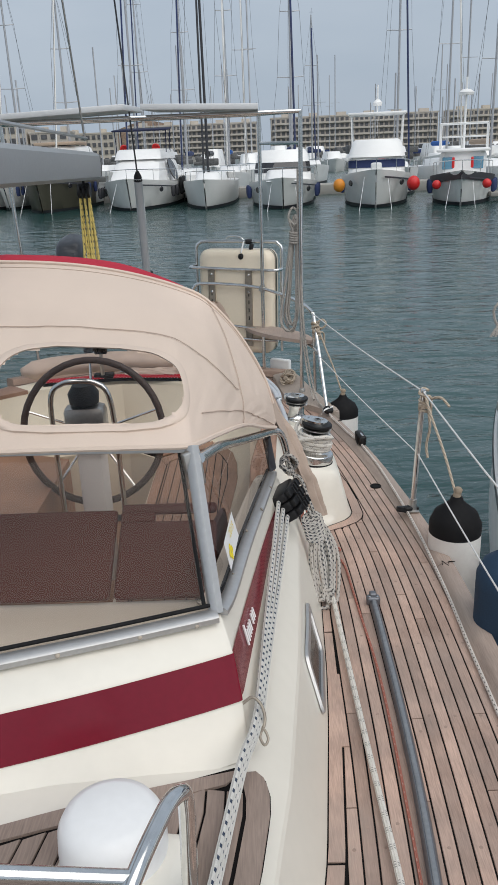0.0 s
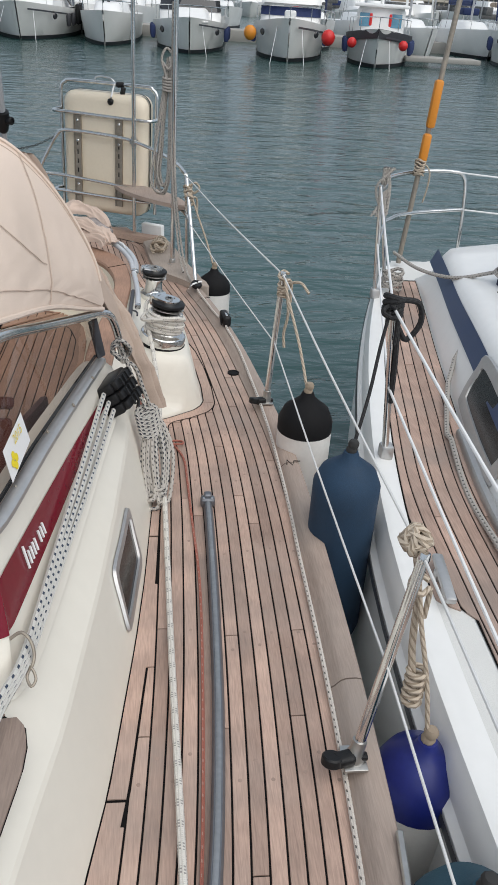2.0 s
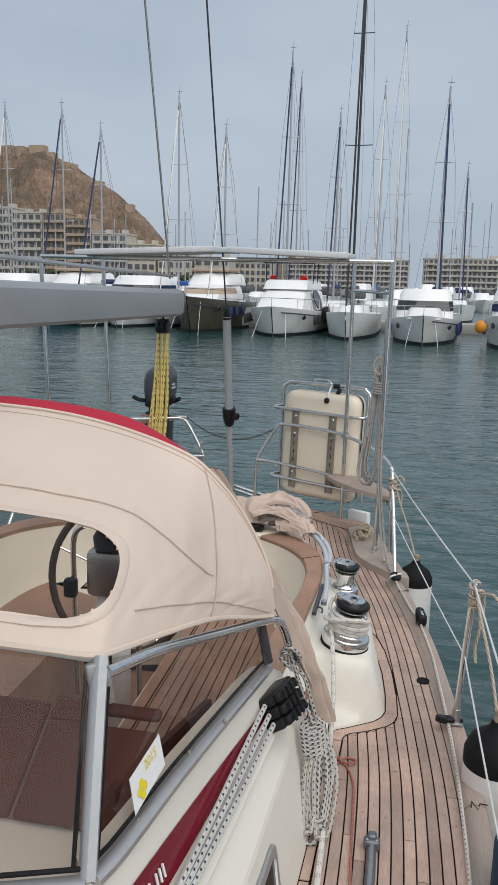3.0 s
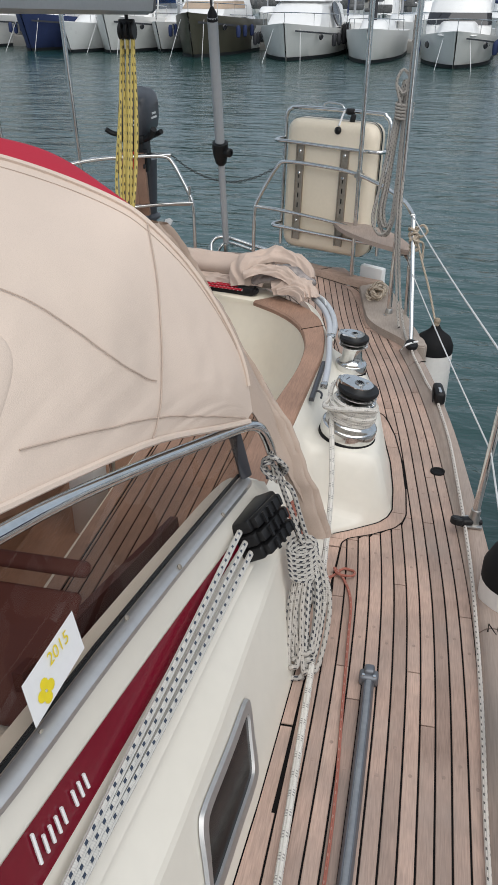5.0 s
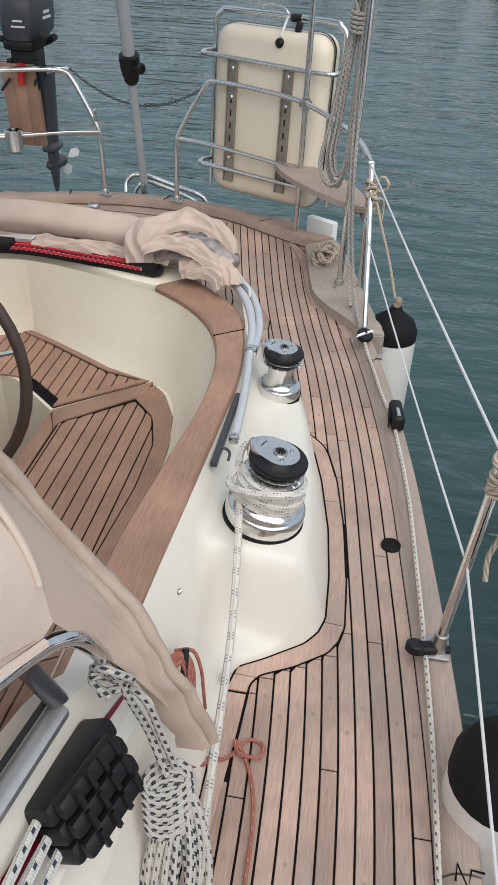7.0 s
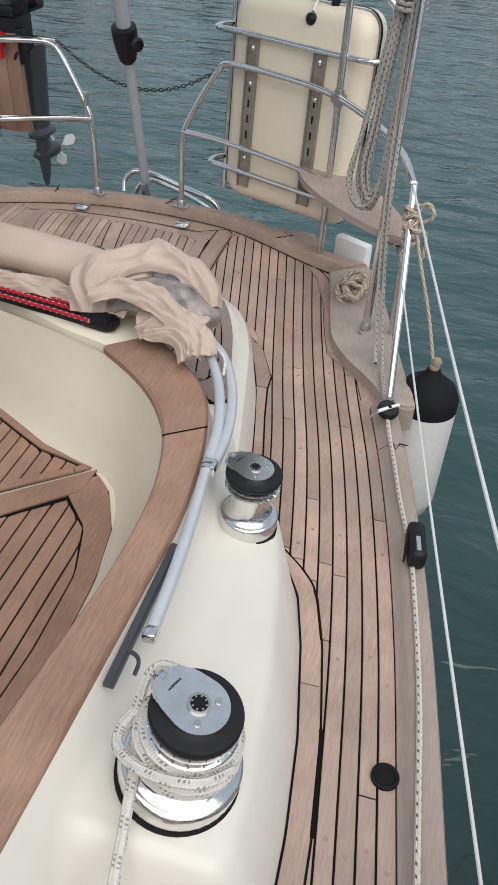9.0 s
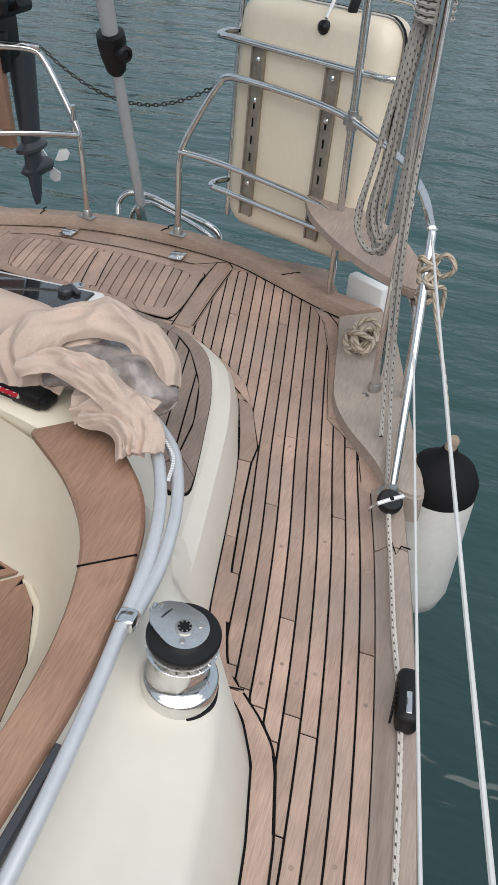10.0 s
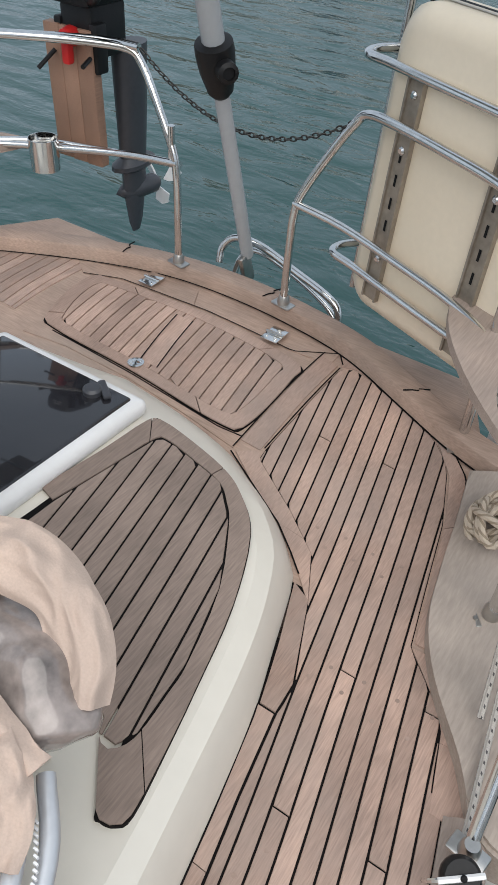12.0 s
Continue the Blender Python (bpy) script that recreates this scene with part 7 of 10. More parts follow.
# backstay with its cover tube and joint
bs_ = thing("backstay", "wire backstay in a grey cover tube with a black joint", "backstay")
B, J, Tt = Vector((-0.785, 6.406, 1.16)), Vector((-0.757, 6.165, 1.845)), Vector((-0.727, 5.90, 2.58))
pipe(bs_, "lower_tube", [B + Vector((0, 0, 0.05)), J], 0.021, 1, ALU_PAINT)
pipe(bs_, "upper_tube", [J, Tt], 0.029, 1, ALU_PAINT)
bm = bmesh.new()
d = (Tt - B).normalized()
lathe(bm, [(0.022, -0.09), (0.034, -0.075), (0.046, -0.02), (0.05, 0.03), (0.048, 0.055), (0.03, 0.06)], J, 18, d)
lathe(bm, [(0.026, 0), (0.026, 0.045), (0.016, 0.05), (0.016, 0.04), (0, 0.04)], J + Vector((0.035, -0.02, 0.0)), 14, (0.75, -0.6, 0.0))
part("joint", bm, BLACK, bs_, "black knuckle joint")
bm = bmesh.new()
lathe(bm, [(0.031, -0.02), (0.026, 0.015), (0.008, 0.05), (0, 0.05)], Tt, 14, d)
part("end_cap", bm, BLACK, bs_)
pipe(bs_, "wire", [Tt, (-0.65, 0.2, 17.5)], 0.0055, 1, DARKGREY)
bm = bmesh.new()
box(bm, B + Vector((0, 0, 0.0)), (0.02, 0.05, 0.12), (20, 0, 0), 0.006)
part("toggle", bm, STEEL_DULL, bs_)
lad = thing("stern_ladder", "folded stainless stern ladder behind the rail", "ladder")
pipe(lad, "hoop", [(-0.89, 6.40, 1.15), (-0.89, 6.42, 1.20), (-0.85, 6.44, 1.235), (-0.76, 6.45, 1.23), (-0.62, 6.43, 1.20), (-0.48, 6.40, 1.175), (-0.43, 6.39, 1.14), (-0.425, 6.385, 1.05)], 0.0125, 5)
pipe(lad, "hoop", [(-0.86, 6.44, 1.08), (-0.84, 6.46, 1.16), (-0.78, 6.48, 1.19), (-0.6, 6.46, 1.15), (-0.46, 6.42, 1.10), (-0.45, 6.41, 1.02)], 0.011, 5)
# chain across the gate
bm = bmesh.new()
a, b = Vector((-1.115, 6.30, 1.785)), Vector((-0.425, 6.305, 1.745))
nl = 42
for k in range(nl):
    t = (k + 0.5) / nl
    p = a.lerp(b, t) + Vector((0, 0, -0.128 * 4 * t * (1 - t)))
    q = Euler((radians(90 * (k % 2)), -math.atan(0.6 * (1 - 2 * t)) * -1, 0)).to_matrix()
    tube(bm, [p + q @ Vector((0.0118 * math.cos(s), 0.0062 * math.sin(s), 0)) for s in np.linspace(0, 2 * math.pi, 9)[:-1]], 0.0023, 5, closed=True)
solo("gate_chain", bm, CHAIN, "small dark tarnished steel chain slung across the stern gate", "chain")

# outboard motor on its pad
om = thing("outboard_motor", "small dark grey outboard motor clamped to the pushpit", "outboard motor")
OX, OY = -1.37, 6.42
bm = bmesh.new()
rows = []
for z, sx, sy in ((1.90, 0.085, 0.14), (1.92, 0.10, 0.165), (1.98, 0.108, 0.175), (2.06, 0.108, 0.172), (2.11, 0.10, 0.155), (2.14, 0.075, 0.12), (2.15, 0.03, 0.06)):
    rows.append([(OX + sx * math.copysign(abs(math.cos(t)) ** 0.6, math.cos(t)), OY + 0.02 + sy * math.copysign(abs(math.sin(t)) ** 0.6, math.sin(t)), z + 0.02 * math.sin(t)) for t in np.linspace(0, 2 * math.pi, 25)[:-1]])
loft(bm, rows, close=True, caps=True)
part("cowl", bm, DARKGREY, om, "dark grey engine cowl")
for zz, w in ((1.99, 0.05), (1.965, 0.07)):
    part("marking", box(bmesh.new(), (OX + 0.02, OY - 0.157, zz), (w, 0.004, 0.008)), SEAT_WHITE, om, "pale marking bar")
    part("marking", box(bmesh.new(), (OX + 0.1095, OY, zz + 0.03), (0.004, w * 1.4, 0.012)), SEAT_WHITE, om, "pale marking bar")
bm = bmesh.new()
box(bm, (OX, OY, 1.875), (0.17, 0.28, 0.05), bev=0.02)
box(bm, (OX, OY - 0.03, 1.78), (0.13, 0.16, 0.16), bev=0.02)
box(bm, (OX - 0.07, OY - 0.09, 1.74), (0.03, 0.05, 0.14), bev=0.008)
box(bm, (OX + 0.07, OY - 0.09, 1.74), (0.03, 0.05, 0.14), bev=0.008)
tube(bm, [(OX + 0.06, OY - 0.1, 1.87), (OX + 0.13, OY - 0.16, 1.90), (OX + 0.17, OY - 0.2, 1.95)], 0.02, 10, 4)
tube(bm, [(OX + 0.07, OY - 0.13, 1.72), (OX + 0.085, OY - 0.18, 1.71)], 0.007, 8)
tube(bm, [(OX - 0.07, OY - 0.13, 1.72), (OX - 0.1, OY - 0.18, 1.67)], 0.007, 8)
part("bracket", bm, BLACK, om, "black clamp bracket and tiller")
bm = bmesh.new()
tube(bm, [(OX - 0.19, OY - 0.10, 1.925), (OX - 0.13, OY - 0.08, 1.895), (OX, OY - 0.02, 1.89), (OX + 0.13, OY - 0.09, 1.90), (OX + 0.20, OY - 0.14, 1.93)], 0.016, 8, 4)
part("carrying_handle", bm, BLACK, om, "black carrying handle")
bm = bmesh.new()
lathe(bm, [(0.022, -0.02), (0.03, 0), (0.024, 0.03), (0, 0.035)], (OX + 0.0, OY - 0.13, 1.77), 12, (0, -1, 0))
box(bm, (OX, OY - 0.15, 1.73), (0.03, 0.03, 0.07), bev=0.01)
part("kill_switch", bm, BALL_RED, om, "red stop cord")
bm = bmesh.new()
rows = []
for z, sx, sy in ((1.72, 0.05, 0.07), (1.5, 0.04, 0.065), (1.36, 0.032, 0.06), (1.34, 0.05, 0.10), (1.325, 0.05, 0.10), (1.31, 0.028, 0.055), (1.25, 0.026, 0.055), (1.12, 0.012, 0.035), (1.08, 0.006, 0.02)):
    rows.append([(OX + 0.03 + sx * math.cos(t), OY + 0.09 + sy * math.sin(t), z) for t in np.linspace(0, 2 * math.pi, 17)[:-1]])
loft(bm, rows, close=True, caps=True)
lathe(bm, [(0.0, -0.1), (0.028, -0.06), (0.036, 0), (0.034, 0.07), (0.02, 0.09)], (OX + 0.03, OY + 0.11, 1.235), 14, (0.2, 1, 0))
part("leg", bm, DARKGREY, om, "charcoal drive leg")
for k in range(3):
    t = 2 * math.pi * k / 3 + 0.5
    bm = bmesh.new()
    c = Vector((OX + 0.05, OY + 0.20, 1.235))
    e1, e2 = Vector((math.cos(t), 0.25, math.sin(t))), Vector((-math.sin(t), 0.5, math.cos(t)))
    vs = [c + e1 * 0.02, c + e1 * 0.05 + e2 * 0.03, c + e1 * 0.085 + e2 * 0.022, c + e1 * 0.095, c + e1 * 0.075 - e2 * 0.02, c + e1 * 0.04 - e2 * 0.012]
    bm.faces.new([bm.verts.new(v) for v in vs])
    thick(bm, 0.006)
    part("propeller_blade", bm, SEAT_WHITE, om, "pale propeller blade")
bm = bmesh.new()
mp_ = thing("motor_pad", "varnished teak motor pad on the pushpit", "motor pad")
for k in range(3):
    bm = bmesh.new()
    box(bm, (OX - 0.083 + 0.063 * k, OY - 0.105, 1.59), (0.0625, 0.035, 0.40), (0, -2, 0), 0.003)
    part("board", bm, TEAK_CAP, mp_)
pipe(pp, "motor_bar", [(-1.12, 6.30, 1.785), (-1.25, 6.275, 1.785), (-1.6, 6.12, 1.77)], 0.0125, 3)
pipe(pp, "motor_bar", [(-0.975, 6.30, 1.485), (-1.15, 6.28, 1.475), (-1.45, 6.2, 1.465), (-1.65, 6.08, 1.45)], 0.0115, 3)
bm = bmesh.new()
lathe(bm, [(0.0, 0.0), (0.045, 0.002), (0.047, 0.1), (0.045, 0.1), (0.043, 0.01), (0, 0.008)], (-1.40, 6.16, 1.40), 20)
solo("cup_holder", bm, STEEL, "round stainless cup holder on the pushpit", "cup holder")
bm = bmesh.new()
poly_prism(bm, spline2([(-1.52, 6.20), (-1.56, 6.05), (-1.66, 5.90), (-1.82, 5.74), (-1.95, 5.62), (-1.97, 5.75), (-1.85, 5.98), (-1.66, 6.15)], 3, True), 1.432, 1.458, 0.006)
seatp = thing("corner_bench", "weathered teak corner bench on the pushpit", "bench")
part("board", bm, TEAK_RAIL, seatp)
for cx_, cy_ in ((-1.60, 6.08), (-1.84, 5.80)):
    bm = bmesh.new()
    box(bm, (cx_, cy_, 1.422), (0.05, 0.03, 0.02), (0, 0, 40), 0.005)
    part("clamp", bm, STEEL_DULL, seatp, "steel clamp under the board")

# ropes on the arch leg and quarter
hr = thing("mooring_line", "grey braided mooring line coiled and hung on the arch leg", "rope coil")
rng = random.Random(9)
for k in range(7):
    bm = bmesh.new()
    x0, y0 = 0.325 + rng.uniform(-0.015, 0.02), 5.66 + rng.uniform(-0.02, 0.02)
    zt, zb = 2.30 + rng.uniform(-0.03, 0.03), 1.52 + rng.uniform(-0.07, 0.07)
    w = rng.uniform(0.03, 0.075)
    tube(bm, [(x0 + 0.03, y0, zt), (x0 - w * 0.2, y0 + 0.01, zt - 0.25), (x0 - w * 0.8, y0 + 0.03, zt - 0.5), (x0 - w * 1.2, y0 + 0.03, zb + 0.08), (x0 - w * 0.5, y0 + 0.02, zb), (x0 + 0.02, y0, zb + 0.07), (x0 + 0.035, y0, zt - 0.4)], 0.0075, 7, 5, closed=True)
    part("loop", bm, ROPE_G, hr)
bm = bmesh.new()
for k in range(5):
    c = Vector((0.35, 5.645, 2.20 - 0.016 * k))
    tube(bm, [c + Vector((0.042 * math.cos(t), 0.03 * math.sin(t), 0.006 * math.sin(t))) for t in np.linspace(0, 2 * math.pi, 14)[:-1]], 0.0078, 7, closed=True)
tube(bm, [(0.33, 5.63, 2.2), (0.30, 5.62, 2.30), (0.33, 5.62, 2.36), (0.37, 5.62, 2.31), (0.34, 5.62, 2.25), (0.30, 5.63, 2.29)], 0.0078, 7, 5)
part("binding", bm, ROPE_G, hr)
bm = bmesh.new()
tube(bm, [(0.365, 5.62, 2.6), (0.36, 5.61, 2.0), (0.372, 5.59, 1.6), (0.40, 5.52, 1.3), (0.425, 5.45, 1.14), (0.44, 5.38, 1.09)], 0.0068, 7, 4)
tube(bm, [(0.372, 5.61, 2.5), (0.378, 5.60, 1.9), (0.39, 5.57, 1.55), (0.425, 5.50, 1.25), (0.46, 5.40, 1.10), (0.50, 5.15, 1.085)], 0.0068, 7, 4)
part("fall", bm, ROPE_G, hr)
qc = thing("hemp_rope_coil", "coil of hemp mooring rope on the quarter", "rope coil")
for k in range(7):
    bm = bmesh.new()
    c = Vector((0.285 + rng.uniform(-0.012, 0.012), 5.86 + rng.uniform(-0.015, 0.015), 1.075 + 0.012 * k))
    aa, r1, r2 = rng.uniform(0, 3), rng.uniform(0.045, 0.075), rng.uniform(0.035, 0.055)
    tube(bm, [c + Vector((r1 * math.cos(t) * math.cos(aa) - r2 * math.sin(t) * math.sin(aa), r1 * math.cos(t) * math.sin(aa) + r2 * math.sin(t) * math.cos(aa), 0.018 * math.sin(2 * t + k))) for t in np.linspace(0, 2 * math.pi, 20)[:-1]], 0.0095, 7, closed=True)
    part("turn", bm, ROPE_H, qc)
bm = bmesh.new()
tube(bm, [(0.25, 5.82, 1.12), (0.285, 5.85, 1.165), (0.32, 5.89, 1.12), (0.34, 5.87, 1.08), (0.37, 5.80, 1.075), (0.385, 5.74, 1.07)], 0.0095, 7, 5)
part("tail", bm, ROPE_H, qc)
gl = thing("gate_lashing", "hemp lashing knotted on the gate post", "rope")
bm = bmesh.new()
for k in range(6):
    c = Vector((0.463, 5.50, 1.60 - 0.02 * k)) + Vector((0.003 * k, -0.005 * k, 0))
    tube(bm, [c + Vector((0.024 * math.cos(t + k), 0.02 * math.sin(t + k), 0.01 * math.sin(2 * t))) for t in np.linspace(0, 2 * math.pi, 12)[:-1]], 0.0072, 6, closed=True)
tube(bm, [(0.47, 5.50, 1.60), (0.51, 5.48, 1.63), (0.535, 5.47, 1.60), (0.51, 5.48, 1.57), (0.475, 5.49, 1.56)], 0.0068, 6, 4)
tube(bm, [(0.47, 5.48, 1.50), (0.485, 5.42, 1.35), (0.49, 5.36, 1.25)], 0.0068, 6, 4)
part("lashing_turn", bm, ROPE_H, gl)

# ---- boom, mainsheet, traveller ----
bo = thing("boom", "broad grey painted aluminium boom", "boom")
b0, b1 = Vector((-0.93, 5.33, 2.70)), Vector((-0.77, -0.6, 2.80))
bm = bmesh.new()
rows = []
dirb = (b1 - b0).normalized()
sx = dirb.cross(Vector((0, 0, 1))).normalized()
for t, s in ((0, 0.93), (0.006, 1.0), (0.3, 1), (0.6, 1), (1, 1)):
    c = b0.lerp(b1, t)
    rows.append([c + sx * a * s + Vector((0, 0, b * s)) for a, b in ((-0.04, -0.105), (0.04, -0.105), (0.06, -0.09), (0.068, -0.02), (0.064, 0.03), (0.05, 0.048), (0.02, 0.055), (-0.02, 0.055), (-0.05, 0.048), (-0.064, 0.03), (-0.068, -0.02), (-0.06, -0.09))])
loft(bm, rows, close=True, caps=True)
part("spar", bm, BOOM, bo, sharp=30)
bm = bmesh.new()
rows2 = [[c + (c - b0) * 0.02 - dirb * o for c in rows[0]] for o in (0.0, 0.035)]
loft(bm, rows2, close=True, caps=True)
part("end_casting", bm, DARKGREY, bo, "dark end casting")
bm = bmesh.new()
tube(bm, [b0 + Vector((0.0, -0.05, 0.135)), b0.lerp(b1, 0.5) + Vector((0, 0, 0.132)), b1 + Vector((0, 0, 0.13))], 0.009, 6)
part("sail_track", bm, STEEL_DULL, bo, "sail track along the top")
tl = thing("topping_lift", "wire topping lift rising from the boom end", "stay")
pipe(tl, "wire", [b0 + Vector((0, -0.1, 0.12)), (-0.74, 0.0, 17.0)], 0.006, 1, STEEL_DULL)
ms = thing("mainsheet", "yellow and black mainsheet tackle between boom and traveller", "rope tackle")
mt, mb = Vector((-0.955, 5.16, 2.50)), Vector((-0.873, 4.76, 1.70))
for k in range(6):
    bm = bmesh.new()
    o = Vector((0.022 * (k % 3 - 1), 0.012 * (k % 2), 0))
    tube(bm, [mt + o * 1.2, mt.lerp(mb, 0.5) + o + Vector((0.006 * (k - 2), 0, 0)), mb + o * 1.1], 0.0075, 7, 4)
    part("fall", bm, ROPE_Y, ms)
bm = bmesh.new()
tube(bm, [mt + Vector((0.03, 0, 0)), mt.lerp(mb, 0.5) + Vector((0.05, 0, 0)), mt.lerp(mb, 0.9) + Vector((0.03, -0.02, 0)), mt.lerp(mb, 0.8) + Vector((-0.05, 0, 0)), mt.lerp(mb, 0.3) + Vector((-0.03, 0, 0))], 0.0075, 7, 5)
part("tail", bm, ROPE_Y, ms)
for nm, c, s in (("upper_block", mt + Vector((0, 0.01, 0.03)), 1), ("lower_block", mb + Vector((0, 0, -0.03)), -1)):
    bm = bmesh.new()
    for o in (-0.028, 0, 0.028):
        lathe(bm, [(0.036, -0.009), (0.04, -0.005), (0.04, 0.005), (0.036, 0.009)], c + Vector((o, 0, 0)), 18, (1, 0, 0.0))
    box(bm, c + Vector((0, 0, 0.03 * s)), (0.075, 0.03, 0.04), bev=0.006)
    tube(bm, [c + Vector((0, 0, 0.04 * s)), c + Vector((0, 0, 0.09 * s))], 0.009, 8)
    part(nm, bm, BLACK, ms, "black plastic triple block")
bm = bmesh.new()
tube(bm, [mb + Vector((0, 0, -0.08)), mb + Vector((-0.004, 0.0, -0.15)), (-0.875, 4.765, 1.49)], 0.012, 8)
part("swivel", bm, STEEL_DULL, ms)
tv = thing("traveller", "black mainsheet traveller track with red control lines", "traveller")
TVP = [(-0.30, 4.745, 1.45), (-0.5, 4.78, 1.45), (-0.77, 4.815, 1.45), (-1.04, 4.78, 1.45), (-1.24, 4.745, 1.45)]
bm = bmesh.new()
bar(bm, TVP, 0.034, 0.026, sub=4)
part("track", bm, BLACK, tv)
bm = bmesh.new()
for o in (-0.03, 0.002, 0.022):
    tube(bm, [(x, y + o, z + 0.016) for x, y, z in TVP], 0.006, 7, 4)
part("control_line", bm, ROPE_RB, tv, "bright red control lines")
bm = bmesh.new()
box(bm, (-0.285, 4.742, 1.458), (0.085, 0.055, 0.04), (0, 0, -10), 0.01)
box(bm, (-0.245, 4.737, 1.455), (0.03, 0.05, 0.028), (0, 0, -10), 0.01)
part("end_block", bm, BLACK, tv, "black end block")
bm = bmesh.new()
box(bm, (-0.875, 4.80, 1.475), (0.12, 0.06, 0.03), bev=0.008)
part("car", bm, BLACK, tv)

# ---- folded canvas on the bridge and bimini tubes ----
roll = thing("folded_canvas", "bundle of folded beige canvas with a clear panel", "canvas bundle")


def cloth(name, path, r, mtl, seed, squash=0.7, amp=0.3, label="", n=48, sub=12):
    p = smooth_path(path, sub)
    rng_ = random.Random(seed)
    off = Vector((rng_.uniform(0, 50), 0, 0))
    rows = []
    m_ = len(p)
    for i, q in enumerate(p):
        d = (p[min(i + 1, m_ - 1)] - p[max(i - 1, 0)]).normalized()
        s = d.cross(Vector((0, 0, 1))).normalized()
        u = s.cross(d)
        end = min(1, 0.35 + 0.65 * min(i, m_ - 1 - i) / 3)
        rr = r(i / (m_ - 1)) if callable(r) else r
        row = []
        for k in range(n):
            t = 2 * math.pi * k / n
            base = q + s * math.cos(t) * rr * end + u * math.sin(t) * rr * squash * end
            w = 0.9 * (0.5 - 2 * abs(noise.noise(base * 6 + off))) + 0.45 * (0.4 - 2 * abs(noise.noise(base * 15 + off))) + 0.4 * math.sin(5 * t + 2.5 * noise.noise(q * 5 + off))
            row.append(base + (s * math.cos(t) + u * math.sin(t)) * rr * amp * w * 0.5 * end)
        rows.append(row)
    bm = bmesh.new()
    loft(bm, rows, close=True, caps=True)
    return part(name, bm, mtl, roll, label, sharp=85)


def ribbon(name, path, width, mtl, arch, seed, label, n=44):
    """Flat folded strip of cloth with lengthwise creases."""
    p = smooth_path(path, 14)
    m_ = len(p)
    off = Vector((seed * 3.1, 0, 0))
    rows = []
    for i, q in enumerate(p):
        d = (p[min(i + 1, m_ - 1)] - p[max(i - 1, 0)]).normalized()
        s = d.cross(Vector((0.25, -0.45, 0.85))).normalized()
        u = s.cross(d)
        t = i / (m_ - 1)
        row = []
        for k in range(n):
            v = -1 + 2 * k / (n - 1)
            w = width(t) if callable(width) else width
            pv = q * 5 + s * v * 0.5 + off
            z = arch * (1 - v * v) + 0.050 * (0.4 - abs(noise.noise(pv))) + 0.026 * (0.4 - abs(noise.noise(pv * 2.4 + Vector((7, 0, v * 1.5))))) + 0.005 * (0.4 - abs(noise.noise(pv * 6)))
            w = w * (1 + 0.18 * noise.noise(q * 13 + off))
            row.append(q + s * v * w / 2 + u * z)
        rows.append(row)
    bm = bmesh.new()
    loft(bm, rows)
    thick(bm, 0.003)
    return part(name, bm, mtl, roll, label, sharp=85)


# Darker copy of the beige canvas: fold shade is put into the colour.
BUNDLE = mat("fold_shaded_beige_canvas", (0.54, 0.42, 0.35), 0.9, var=0.14, scale=9, bump=0.3, fine=300, stain=(0.44, 0.35, 0.30), stain_amt=0.6)
CLEAR_GREY = mat("creased_clear_vinyl", (0.25, 0.215, 0.20), 0.14, var=0.6, scale=18, fine=40, coat=0.6)
cloth("roll", [(-0.16, 4.86, 1.50), (-0.3, 4.885, 1.515), (-0.5, 4.92, 1.525), (-0.77, 4.95, 1.525), (-1.1, 4.92, 1.52), (-1.4, 4.86, 1.50)], 0.078, BUNDLE, 1, 0.75, 0.13)
cloth("clear_panel", [(-0.29, 4.80, 1.475), (-0.2, 4.83, 1.505), (-0.11, 4.83, 1.515), (-0.045, 4.79, 1.50), (0.0, 4.75, 1.48)], lambda t: 0.062 + 0.022 * math.sin(math.pi * t), CLEAR_GREY, 11, 0.6, 0.3, "creased clear window panel", 56, 16)
ribbon("turned_fold", [(-0.31, 4.77, 1.465), (-0.315, 4.80, 1.53), (-0.27, 4.855, 1.57), (-0.19, 4.895, 1.583), (-0.10, 4.90, 1.565), (-0.03, 4.865, 1.525), (-0.005, 4.83, 1.485)], lambda t: 0.125 - 0.05 * t, BUNDLE, 0.03, 1.0, "turned-over canvas fold")
ribbon("lower_fold", [(-0.29, 4.75, 1.515), (-0.21, 4.755, 1.54), (-0.13, 4.735, 1.54), (-0.06, 4.715, 1.52), (0.005, 4.705, 1.485)], lambda t: 0.055 + 0.035 * t, BUNDLE, 0.026, 2.4, "canvas fold across the clear panel")
ribbon("hanging_fold", [(-0.15, 4.715, 1.478), (-0.09, 4.72, 1.50), (-0.03, 4.70, 1.505), (0.015, 4.67, 1.49), (0.04, 4.62, 1.465)], 0.085, BUNDLE, 0.02, 4.1, "hanging canvas strip")
ribbon("hanging_fold", [(-0.12, 4.69, 1.468), (-0.06, 4.685, 1.478), (-0.01, 4.655, 1.475), (0.015, 4.61, 1.455)], 0.05, BUNDLE, 0.014, 5.6, "hanging canvas strip")
ribbon("under_fold", [(-0.75, 4.85, 1.462), (-0.5, 4.83, 1.465), (-0.32, 4.80, 1.468), (-0.2, 4.77, 1.468)], 0.06, BUNDLE, 0.018, 7.0, "canvas fold under the roll")
